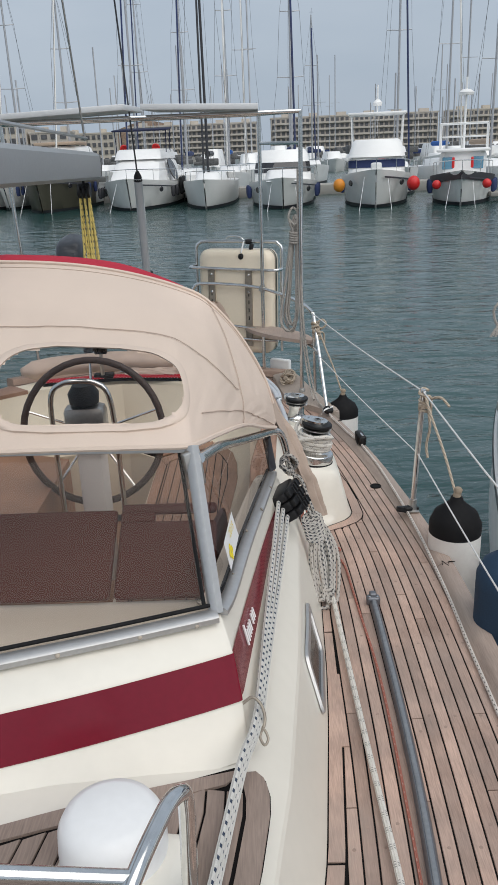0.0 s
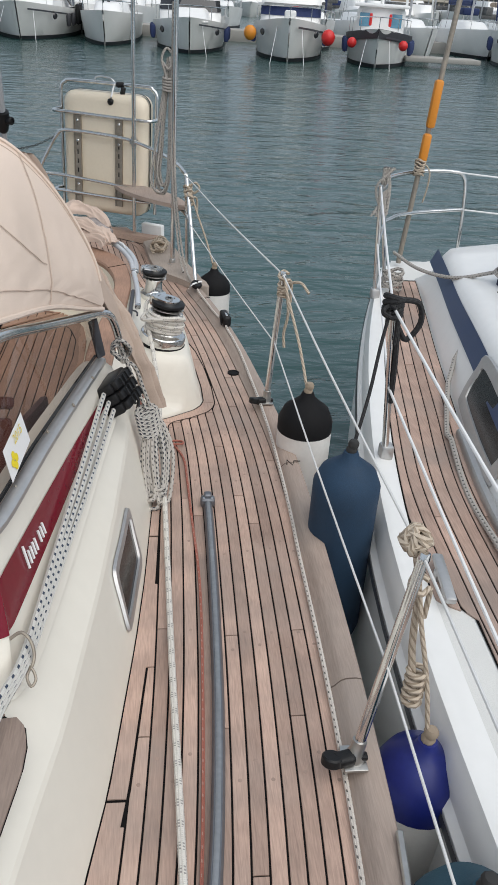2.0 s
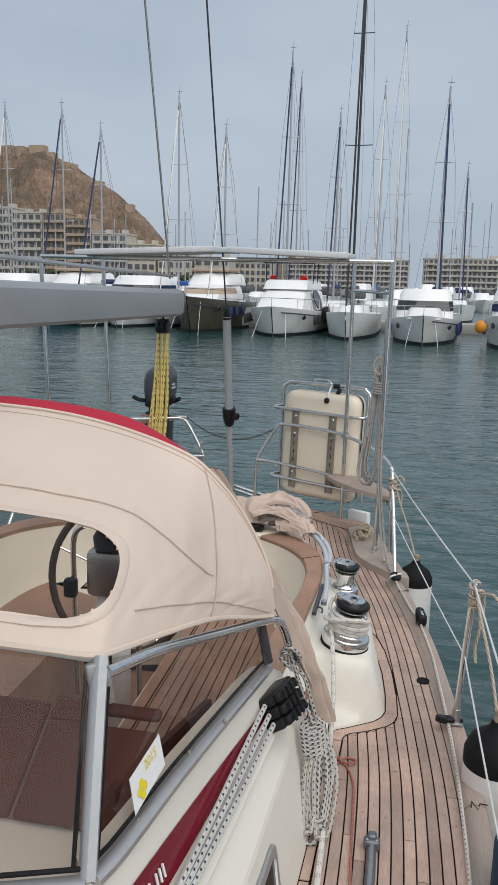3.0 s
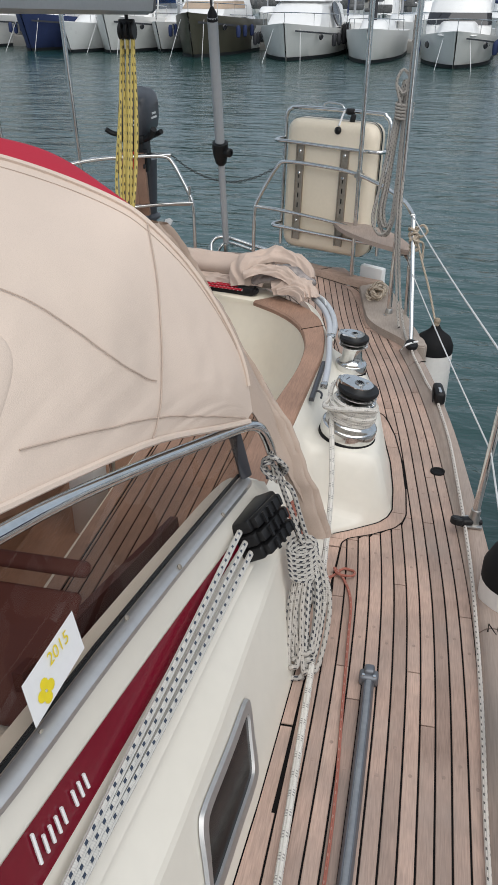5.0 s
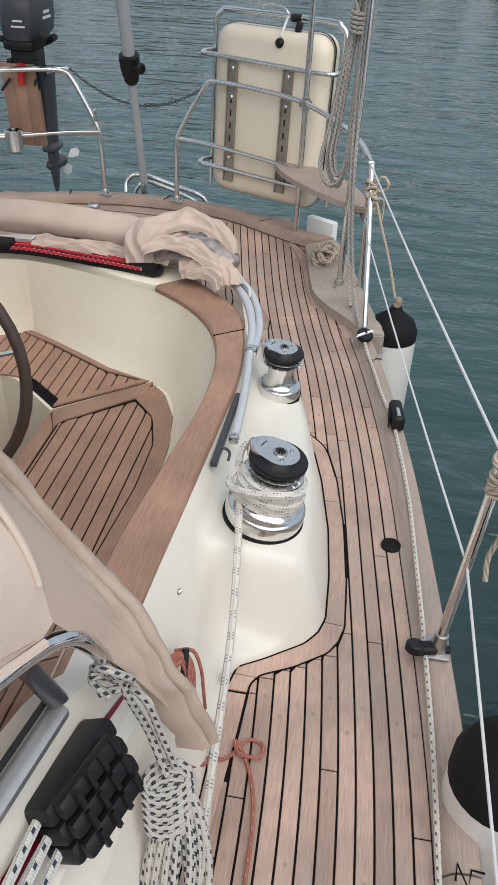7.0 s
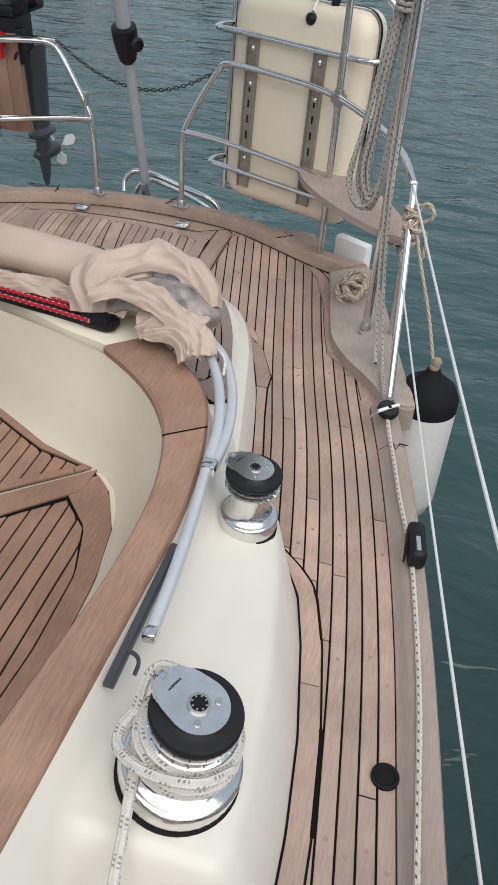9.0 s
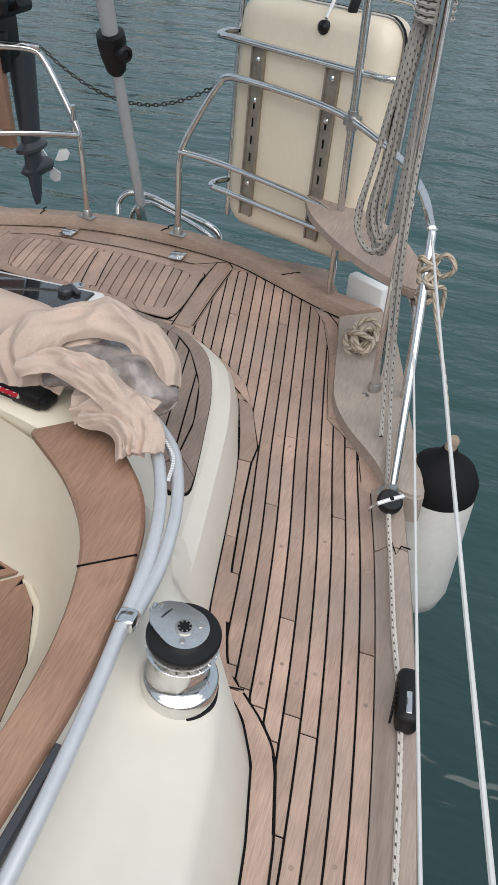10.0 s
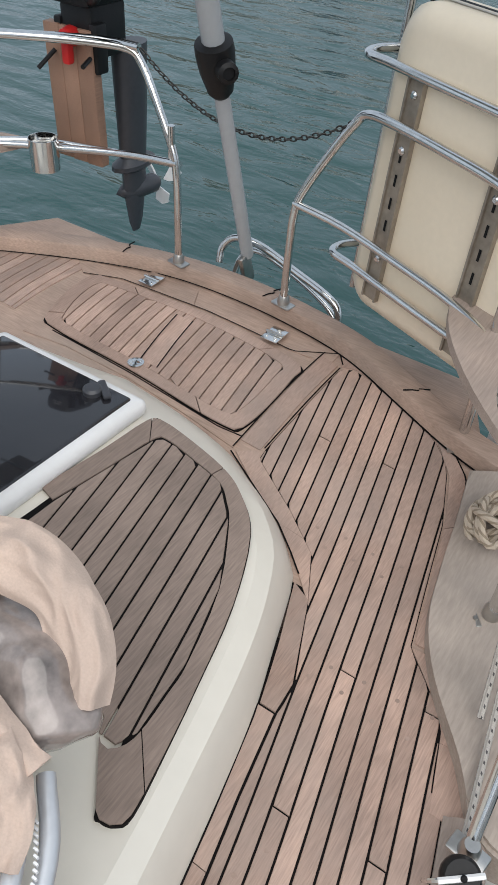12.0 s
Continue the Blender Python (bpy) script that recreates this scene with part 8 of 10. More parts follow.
for a_, b_ in ((0.0, 0.0), (0.025, 0.012)):
    bm = bmesh.new()
    pts = [(0.03 + a_, 4.68, 1.475 + b_), (0.075 + a_, 4.63, 1.47 + b_), (0.09 + a_, 4.57, 1.465 + b_)]
    for p in smooth_path(pts, 9):
        box(bm, p, (0.006, 0.003, 0.006))
    part("zip", bm, SEAT_WHITE, roll, "white zip teeth", smooth=False)
bim = thing("bimini_frame", "pale folding bimini tubes lying along the coaming", "bimini frame")
pipe(bim, "tube", [(0.0, 4.70, 1.475), (0.06, 4.64, 1.47), (0.115, 4.53, 1.462), (0.152, 4.40, 1.455), (0.168, 4.27, 1.45), (0.188, 4.1, 1.447), (0.200, 3.95, 1.445), (0.204, 3.83, 1.438)], 0.0125, 5, TUBE)
pipe(bim, "tube", [(0.02, 4.73, 1.475), (0.09, 4.66, 1.465), (0.145, 4.54, 1.455), (0.176, 4.40, 1.448), (0.182, 4.27, 1.447)], 0.0125, 5, TUBE)
bm = bmesh.new()
box(bm, (0.175, 4.255, 1.45), (0.035, 0.035, 0.03), bev=0.008)
part("hinge_fitting", bm, STEEL, bim, "stainless hinge fitting")
bm = bmesh.new()
box(bm, (0.204, 3.82, 1.436), (0.026, 0.03, 0.024), bev=0.006)
part("hinge_fitting", bm, STEEL, bim, "stainless hinge fitting")
bm = bmesh.new()
bar(bm, [(0.176, 4.03, 1.432), (0.172, 3.71, 1.428)], 0.018, 0.016)
tube(bm, [(0.176, 3.78, 1.432), (0.195, 3.775, 1.43), (0.203, 3.765, 1.425), (0.203, 3.745, 1.42)], 0.004, 6, 3)
part("slide_track", bm, DARKGREY, bim, "short slide track")

# ---- cabin-top rail and ventilator ahead of the windscreen ----
gb = thing("mast_guard_rail", "polished stainless guard rail on the coachroof", "guard rail")
pipe(gb, "hoop", [(-0.165, 0.60, 1.50), (-0.15, 0.80, 1.70), (-0.115, 0.95, 1.79), (-0.075, 1.08, 1.815), (-0.055, 1.13, 1.805), (-0.05, 1.15, 1.77), (-0.055, 1.165, 1.65), (-0.062, 1.175, 1.475)], 0.0135, 5)
pipe(gb, "cross_bar", [(-0.10, 0.985, 1.80), (-0.4, 0.97, 1.84), (-0.77, 0.96, 1.86)], 0.0125, 3)
bm = bmesh.new()
lathe(bm, [(0.03, 0), (0.03, 0.006), (0.018, 0.012)], (-0.062, 1.175, 1.468), 16)
part("foot_plate", bm, STEEL_DULL, gb)
vt = thing("cowl_ventilator", "white cowl ventilator on a cream dorade box", "ventilator")
bm = bmesh.new()
lathe(bm, [(0.098, -0.10), (0.098, 0.04), (0.095, 0.075), (0.085, 0.094), (0.065, 0.104), (0, 0.108)], (-0.205, 1.27, 1.53), 36)
part("cowl", bm, SEAT_WHITE, vt, "smooth white cowl")
bm = bmesh.new()
box(bm, (-0.20, 1.15, 1.47), (0.25, 0.36, 0.15), (0, 0, -8), 0.035, 3)
part("dorade_box", bm, GEL, vt, "cream dorade box")

# ---- the yacht alongside ----
nb = thing("sailing_yacht", "white sailing yacht with teak side deck moored alongside", "yacht")
n_toe = smooth_table([(-1.0, 1.10), (0.5, 1.00), (1.3, 0.985), (1.8, 0.99), (2.38, 1.02), (2.9, 1.09), (3.4, 1.185), (3.765, 1.265), (4.33, 1.41), (4.8, 1.55), (5.13, 1.66)])
n_in = smooth_table([(-1.0, 1.55), (0.5, 1.44), (1.5, 1.415), (2.206, 1.42), (2.67, 1.44), (3.27, 1.537), (3.9, 1.646), (4.5, 1.76), (5.07, 1.86)])
NZ = 1.215
bm = bmesh.new()
rows = []
for y in np.linspace(-1.0, 5.2, 32):
    x = n_toe(y)
    rows.append([(x + 0.09, y, NZ), (x + 0.03, y, NZ + 0.012), (x + 0.008, y, NZ + 0.008), (x, y, NZ - 0.015), (x - 0.012, y, NZ - 0.06), (x - 0.01, y, NZ - 0.10), (x - 0.028, y, NZ - 0.12), (x - 0.03, y, NZ - 0.16), (x - 0.012, y, NZ - 0.18), (x - 0.03, y, 0.7), (x + 0.02, y, 0.2), (x + 0.25, y, -0.2)])
loft(bm, rows)
part("hull", bm, WHITE, nb, sharp=35)
bm = bmesh.new()
loft(bm, [[(n_toe(y) - 0.032, y, NZ - 0.125), (n_toe(y) - 0.036, y, NZ - 0.14), (n_toe(y) - 0.032, y, NZ - 0.155)] for y in np.linspace(-1, 5.1, 30)])
part("rubbing_strake", bm, DARKGREY, nb, "dark rubbing line")
bm = bmesh.new()
y = 5.2
xs = n_toe(y)
rows = [[(xs + 0.0, y, NZ - 0.02), (xs + 0.5, y + 0.25, NZ - 0.02), (xs + 1.2, y + 0.38, NZ - 0.02), (xs + 2.4, y + 0.3, NZ - 0.02)], [(xs + 0.1, y - 0.1, 0.1), (xs + 0.5, y + 0.1, 0.1), (xs + 1.2, y + 0.2, 0.1), (xs + 2.4, y + 0.2, 0.1)]]
loft(bm, rows)
part("transom", bm, WHITE, nb)
bm = bmesh.new()
loft(bm, [[(n_toe(y) + 0.05, y, NZ - 0.001), (n_in(y) + 0.08, y, NZ - 0.001)] for y in np.linspace(-1, 5.35, 30)])
loft(bm, [[(xs - 0.02, 5.2, NZ - 0.005), (xs + 0.5, 5.44, NZ - 0.005), (xs + 1.2, 5.57, NZ - 0.005), (xs + 2.4, 5.49, NZ - 0.005)], [(xs + 0.1, 5.0, NZ - 0.005), (xs + 0.5, 5.0, NZ - 0.005), (xs + 1.2, 5.0, NZ - 0.005), (xs + 2.4, 5.0, NZ - 0.005)]])
part("deck_moulding", bm, NONSKID, nb)
ndk = part("deck_bed", loft(bmesh.new(), [[(n_toe(y) + 0.085 + 0.10 * sstep(2.12, 2.02, y), y, NZ + 0.002), (n_in(y) - 0.005, y, NZ + 0.002)] for y in np.linspace(1.75, 4.95, 24)]), CAULK, nb, "black caulking")
planks(ndk, lambda y: n_toe(y) + 0.088 + 0.10 * sstep(2.12, 2.02, y), lambda y: n_in(y) - 0.008, lambda y: n_in(y) - 0.008, 1.78, 4.92, 14, lambda x, y: NZ + 0.0055, TEAK, lambda k: [(2.5, 3.2, 2.1, 3.7)[k % 4]], step=0.03, pitch=0.043)
ndk2 = part("deck_bed", loft(bmesh.new(), [[(n_toe(y) + 0.10 + 0.06 * sstep(1.55, 1.68, y), y, NZ + 0.002), (n_in(y) - 0.005, y, NZ + 0.002)] for y in np.linspace(-1, 1.70, 24)]), CAULK, nb, "black caulking")
planks(ndk2, lambda y: n_toe(y) + 0.103 + 0.06 * sstep(1.55, 1.68, y), lambda y: n_in(y) - 0.008, lambda y: n_in(y) - 0.008, -0.9, 1.69, 11, lambda x, y: NZ + 0.0055, TEAK, lambda k: [(0.5, 1.2, 0.1)[k % 3]], step=0.03, pitch=0.043)
# coachroof and coaming of the neighbour
bm = bmesh.new()
rows = []
for y in np.linspace(-1.0, 4.75, 32):
    x = n_in(y)
    h = 0.30 - 0.03 * sstep(3.4, 4.2, y)
    rows.append([(x, y, NZ), (x + 0.012, y, NZ + 0.04), (x + 0.10, y, NZ + h * 0.82), (x + 0.135, y, NZ + h * 0.96), (x + 0.19, y, NZ + h), (x + 0.6, y, NZ + h + 0.05), (x + 1.2, y, NZ + h + 0.07)])
e = rows[-1]
rows.append([(p[0] + 0.03, p[1] + 0.22, p[2] - 0.75 * (p[2] - NZ)) for p in e])
loft(bm, rows)
part("coachroof", bm, WHITE, nb, sharp=45)
bm = bmesh.new()
loft(bm, [[(n_in(y) + 1.19, y, NZ + 0.34 - 0.03 * sstep(3.4, 4.2, y)), (5.5 - n_in(y) - 0.19, y, NZ + 0.28), (5.5 - n_in(y), y, NZ), (5.5 - n_toe(y), y, NZ), (5.5 - n_toe(y) + 0.02, y, 0.7), (5.5 - n_toe(y) - 0.25, y, -0.2)] for y in np.linspace(-1.0, 5.2, 24)])
part("far_side", bm, WHITE, nb, sharp=45)
bm = bmesh.new()
loft(bm, [[(n_in(y) + 0.012 + 0.088 * t - 0.003, y, NZ + 0.04 + (0.30 - 0.03 * sstep(3.4, 4.2, y)) * 0.82 * t - 0.04 * t + 0.002) for t in (0.52, 0.95)] for y in np.linspace(2.4, 4.9, 20)])
part("navy_stripe", bm, STRIPE_BLUE, nb, "navy painted stripe")
for yc, hl in ((2.98, 0.30), (1.9, 0.4)):
    def on2(u, v, o):
        y = yc + u * hl
        t = 0.48 + 0.40 * v
        return (n_in(y) + 0.012 + 0.088 * t - o, y, NZ + 0.04 + 0.206 * t + o * 0.4)
    sh = [(p.x, p.y) for p in smooth_path([(-1, -0.8, 0), (-0.8, -1, 0), (0.7, -1, 0), (0.95, -0.7, 0), (1, 0.3, 0), (0.85, 0.95, 0), (-0.8, 1, 0), (-1, 0.7, 0)], 4, True)]
    bm = bmesh.new()
    loft(bm, [[on2(u * 1.12, v * 1.35, 0.002) for u, v in sh], [on2(u * 1.1, v * 1.3, 0.012) for u, v in sh], [on2(u * 0.93, v * 0.82, 0.012) for u, v in sh], [on2(u * 0.92, v * 0.8, 0.004) for u, v in sh]], close=True)
    wnd = part("window", bm, ALU, nb, "aluminium framed window")
    bm = bmesh.new()
    bm.faces.new([bm.verts.new(on2(u * 0.94, v * 0.84, 0.006)) for u, v in sh])
    part("pane", bm, PORT, wnd, "dark pane")
bm = bmesh.new()
rows = []
for y, h in ((3.2, 0.36), (3.45, 0.62), (3.75, 0.78), (4.0, 0.80)):
    x = n_in(y) + 0.42
    rows.append([(x + 0.02, y + 0.05, NZ + 0.27), (x + 0.06, y, NZ + h * 0.75), (x + 0.2, y, NZ + h), (x + 0.7, y, NZ + h + 0.08), (x + 1.2, y, NZ + h + 0.1)])
loft(bm, rows)
thick(bm, 0.01)
part("spray_hood", bm, NAVY_CLOTH, nb, "navy canvas spray hood")
bm = bmesh.new()
lathe(bm, [(0.075, 0), (0.07, 0.10), (0.062, 0.11), (0.085, 0.12), (0.085, 0.19), (0.06, 0.22), (0, 0.225)], (2.02, 4.05, 1.47), 22)
part("winch_cover", bm, NAVY_CLOTH, nb, "navy cloth winch cover")
bm = bmesh.new()
bar(bm, [(n_in(y) - 0.055 + 0.035, y, NZ + 0.02) for y in (1.2, 1.9, 2.5, 3.05)], 0.035, 0.03, sub=4)
part("toe_track", bm, ALU, nb, "perforated aluminium track")
bm = bmesh.new()
tube(bm, [(n_in(y) - 0.07, y, NZ + 0.018 + 0.01 * math.sin(y * 9)) for y in np.linspace(1.0, 3.1, 18)] + [(1.62, 3.6, 1.30), (1.95, 3.98, 1.52)], 0.011, 7, 3)
part("jib_sheet", bm, ROPE_G, nb, "grey braided sheet")
bm = bmesh.new()
tube(bm, [(2.02 + 0.088 * math.cos(t), 4.05 + 0.088 * math.sin(t), 1.555 + 0.008 * math.sin(t)) for t in np.linspace(0, 6.2, 20)], 0.011, 7)
tube(bm, [(1.95, 4.1, 1.55), (1.82, 4.3, 1.45), (1.72, 4.6, 1.40), (1.66, 4.9, 1.40)], 0.010, 7, 4)
part("jib_sheet", bm, ROPE_G, nb, "grey braided sheet")
bm = bmesh.new()
tube(bm, [(1.60, 3.25, NZ + 0.02), (1.72, 3.45, 1.42), (1.86, 3.6, 1.62)], 0.011, 7, 3)
part("black_strap", bm, ROPE_BK, nb, "black strap")
# its cleat, stanchions, rails
bm = bmesh.new()
box(bm, (1.125, 2.16, NZ + 0.04), (0.035, 0.21, 0.022), (0, 0, -6), 0.01)
for o in (-0.035, 0.035):
    box(bm, (1.125, 2.16 + o, NZ + 0.02), (0.03, 0.03, 0.035), bev=0.006)
part("mooring_cleat", bm, ALU, nb, "alloy mooring cleat")
for b_, t_ in (((1.135, 2.887, NZ), (1.05, 2.80, 1.84)), ((1.02, 0.95, NZ), (0.98, 0.95, 1.83)), ((1.50, 4.62, NZ), (1.46, 4.65, 1.83))):
    bm = bmesh.new()
    tube(bm, [b_, t_], 0.0125, 12)
    st = part("stanchion", bm, STEEL, nb)
    bm = bmesh.new()
    box(bm, (b_[0], b_[1], b_[2] + 0.03), (0.05, 0.055, 0.06), bev=0.012)
    part("socket", bm, ALU, st, "alloy socket")
bm = bmesh.new()
c = Vector((1.05, 2.80, 1.84))
for k in range(5):
    tube(bm, [c + Vector((0.028 * math.cos(t), 0.024 * math.sin(t), 0.012 * (k - 2) + 0.01 * math.sin(t + k))) for t in np.linspace(0, 2 * math.pi, 12)[:-1]], 0.010, 7, closed=True)
tube(bm, [c + Vector((0.02, 0, 0.02)), c + Vector((0.09, 0.02, 0.0)), c + Vector((0.11, 0.03, -0.07)), c + Vector((0.07, 0.03, -0.13)), c + Vector((0.03, 0.01, -0.08))], 0.010, 7, 4)
tube(bm, [c + Vector((0.02, 0, -0.02)), c + Vector((0.04, 0.01, -0.2)), c + Vector((0.05, 0.02, -0.36))], 0.009, 7, 3)
part("fender_hitch", bm, ROPE_BK, nb, "black rope hitch on the stanchion head")
for a, b in (((1.05, 2.80, 1.835), (0.98, 0.95, 1.825)), ((1.09, 2.84, 1.53), (1.0, 0.95, 1.52)), ((1.05, 2.80, 1.835), (1.46, 4.65, 1.82)), ((1.09, 2.84, 1.53), (1.48, 4.63, 1.52)), ((0.98, 0.95, 1.825), (0.98, -0.9, 1.86))):
    bm = bmesh.new()
    a, b = Vector(a), Vector(b)
    tube(bm, [a, a.lerp(b, 0.5) + Vector((0, 0, -0.012)), b], 0.0048, 7, 4)
    part("lifeline", bm, SEAT_WHITE, nb, "white coated lifeline")
for pts in ([(1.64, 4.95, NZ), (1.60, 5.0, 1.55), (1.585, 5.02, 1.75), (1.63, 5.10, 1.785), (1.85, 5.30, 1.785), (2.1, 5.40, 1.775), (2.2, 5.42, 1.73), (2.23, 5.42, 1.5), (2.24, 5.42, NZ)],
            [(1.60, 5.0, 1.55), (1.80, 5.22, 1.55), (2.22, 5.42, 1.54)], [(1.46, 4.65, 1.80), (1.54, 4.85, 1.78), (1.60, 5.05, 1.775)], [(1.48, 4.64, 1.52), (1.60, 4.98, 1.54)]):
    bm = bmesh.new()
    tube(bm, pts, 0.0125, 10, 4)
    part("pushpit_tube", bm, STEEL, nb)
for a, b in (((2.10, 5.40, 1.775), (3.6, 5.0, 1.72)), ((2.22, 5.42, 1.54), (3.6, 5.1, 1.50))):
    bm = bmesh.new()
    tube(bm, [a, b], 0.005, 7)
    part("stern_line", bm, SEAT_WHITE, nb)
bm = bmesh.new()
tube(bm, [(1.80, 5.24, NZ + 0.02), (1.86, 5.28, 1.9), (1.99, 5.34, 3.2)], 0.016, 10)
part("flagstaff", bm, STRAP, nb, "weathered staff at the stern")
bm = bmesh.new()
for k in range(6):
    c = Vector((1.845, 5.255, 1.86 - 0.016 * k))
    tube(bm, [c + Vector((0.03 * math.cos(t), 0.028 * math.sin(t), 0.008 * math.sin(2 * t + k))) for t in np.linspace(0, 2 * math.pi, 12)[:-1]], 0.006, 6, closed=True)
tube(bm, [(1.86, 5.24, 1.85), (1.90, 5.22, 1.80), (1.90, 5.22, 1.70), (1.885, 5.22, 1.62)], 0.005, 6, 4)
part("staff_lashing", bm, ROPE_H, nb, "hemp lashing on the staff")
bm = bmesh.new()
box(bm, (1.86, 5.26, 1.93), (0.05, 0.05, 0.16), (0, 3, 0), 0.015)
box(bm, (1.88, 5.27, 2.17), (0.05, 0.05, 0.26), (0, 3, 0), 0.015)
part("danbuoy_float", bm, ORANGE, nb, "orange float strapped to the staff")
bm = bmesh.new()
rng = random.Random(31)
for k in range(7):
    a = Vector((1.585, 5.0, 1.86))
    tube(bm, [a + Vector((rng.uniform(-0.03, 0.03), rng.uniform(-0.03, 0.03), 0)), a + Vector((rng.uniform(-0.06, 0.04), 0.0, -0.12)), a + Vector((rng.uniform(-0.08, 0.02), 0, -0.28)), a + Vector((rng.uniform(-0.02, 0.03), 0, -0.15)), a], 0.008, 6, 4)
part("stern_rope", bm, ROPE_G, nb, "tangle of grey rope on the stern rail")
bm = bmesh.new()
for k in range(7):
    c = Vector((1.62, 4.72, NZ + 0.04 + 0.014 * k))
    tube(bm, [c + Vector((0.055 * math.cos(t + k), 0.05 * math.sin(t + k), 0.012 * math.sin(2 * t))) for t in np.linspace(0, 2 * math.pi, 12)[:-1]], 0.010, 6, closed=True)
part("rope_coil", bm, ROPE_G, nb, "coil of grey rope on the after deck")
bm = bmesh.new()
c = Vector((0.845, 1.74, 1.715))
for k in range(7):
    q = Euler((k * 0.8, k * 1.3, k * 0.5)).to_matrix()
    tube(bm, [c + q @ Vector((0.032 * math.cos(t), 0.026 * math.sin(t), 0)) for t in np.linspace(0, 2 * math.pi, 12)[:-1]], 0.0075, 6, closed=True)
tube(bm, [c, c + Vector((0.02, -0.02, -0.12)), c + Vector((0.03, -0.03, -0.28)), c + Vector((0.05, -0.06, -0.42))], 0.0085, 7, 4)
for k in range(5):
    tube(bm, [c + Vector((0.045 + 0.02 * math.cos(t), -0.05 + 0.02 * math.sin(t), -0.33 - 0.022 * k)) for t in np.linspace(0, 2 * math.pi, 10)[:-1]], 0.007, 6, closed=True)
solo("rope_knot", bm, ROPE_H, "hemp rope knotted on the stanchion head", "rope")

# ---- far quay: moored boats ----
DKBLUE = mat("dark_blue_cloth", (0.02, 0.035, 0.11), 0.8, var=0.2)
SKYGLASS = mat("pale_blue_cabin_glass", (0.13, 0.30, 0.42), 0.1, var=0.2)
HULLGREY = mat("weathered_white_hull", (0.74, 0.74, 0.72), 0.4, var=0.08, scale=0.8, stain=(0.6, 0.6, 0.57), stain_amt=0.4)
OLIVE = mat("brown_green_hull", (0.075, 0.07, 0.05), 0.35, var=0.1)
TAN = mat("tan_cover", (0.42, 0.32, 0.24), 0.85, var=0.12)
CLOTH_BLUE = mat("bright_blue_cover", (0.02, 0.12, 0.42), 0.8, var=0.15)
MAST = mat("mast_alloy", (0.40, 0.41, 0.43), 0.4, 0.3, var=0.1)
MAST_DK = mat("dark_mast", (0.03, 0.03, 0.035), 0.5, var=0.1)
HEDGE = mat("mixed_dark_gear", (0.12, 0.12, 0.12), 0.7, var=0.6, scale=1.5, fine=8)


def hull_mesh(bm, x, y, w, L, fb, flare=0.86, sheer=0.45):
    """Hull with its bow towards the camera (-y)."""
    rows = []
    for k in range(23):
        t = (k / 22) ** 1.5
        hw = w / 2 * min(1, math.sin(min(1, t * 1.6) * math.pi / 2) ** 0.72) + 0.03
        z = fb + sheer * (1 - t) ** 2
        yy = y + L * t
        half = [(hw, z), (hw * 0.985, z * 0.75), (hw * (flare + 0.07 * t), z * 0.35), (hw * (flare - 0.08 + 0.14 * t), 0.0), (hw * 0.4, -0.3)]
        rake = (1 - t) ** 3 * 0.9
        row = [(x + a, yy + rake * (1 - b / max(z, 0.1)), b) for a, b in half] + [(x - a, yy + rake * (1 - b / max(z, 0.1)), b) for a, b in reversed(half)]
        rows.append(row)
    loft(bm, rows, caps=False)
    dk = []
    for r in rows:
        dk.append([(r[0][0] * 0.98 + x * 0.02, r[0][1], r[0][2] - 0.03), (x, r[0][1], r[0][2] + 0.04), (r[-1][0] * 0.98 + x * 0.02, r[0][1], r[0][2] - 0.03)])
    loft(bm, dk)
    return bm


def boot_top(x, y, w, L, flare=0.86):
    """Dark band at the waterline, just proud of the hull."""
    bm = bmesh.new()
    for sg in (-1, 1):
        rows = []
        for k in range(23):
            t = (k / 22) ** 1.5
            hw = w / 2 * min(1, math.sin(min(1, t * 1.6) * math.pi / 2) ** 0.72) + 0.03
            rows.append([(x + sg * (hw * (flare - 0.08 + 0.14 * t + g) + 0.015), y + L * t + (1 - t) ** 3 * 0.9 * (1 - z) - 0.02, z) for z, g in ((-0.05, 0.0), (0.16, 0.03))])
        loft(bm, rows)
    return bm


def cabin(bm, x, y0, y1, w0, w1, z0, z1, rake0=0.9, rake1=0.3, topw=0.78):
    rows = []
    for z, ww, a, b in ((z0, 1.0, 0, 0), (z0 + (z1 - z0) * 0.25, 0.98, rake0 * 0.25, rake1 * 0.2), (z0 + (z1 - z0) * 0.85, topw + 0.04, rake0 * 0.85, rake1 * 0.8), (z1, topw - 0.06, rake0 * 1.05, rake1)):
        hw0, hw1 = w0 / 2 * ww, w1 / 2 * ww
        rows.append([(x - hw0 * 0.8, y0 + a, z), (x, y0 + a - 0.2, z), (x + hw0 * 0.8, y0 + a, z), (x + hw0, y0 + a + 0.35, z), (x + hw1, y1 - b, z), (x - hw1, y1 - b, z), (x - hw0, y0 + a + 0.35, z)])
    loft(bm, rows, close=True, caps=True)
    return rows


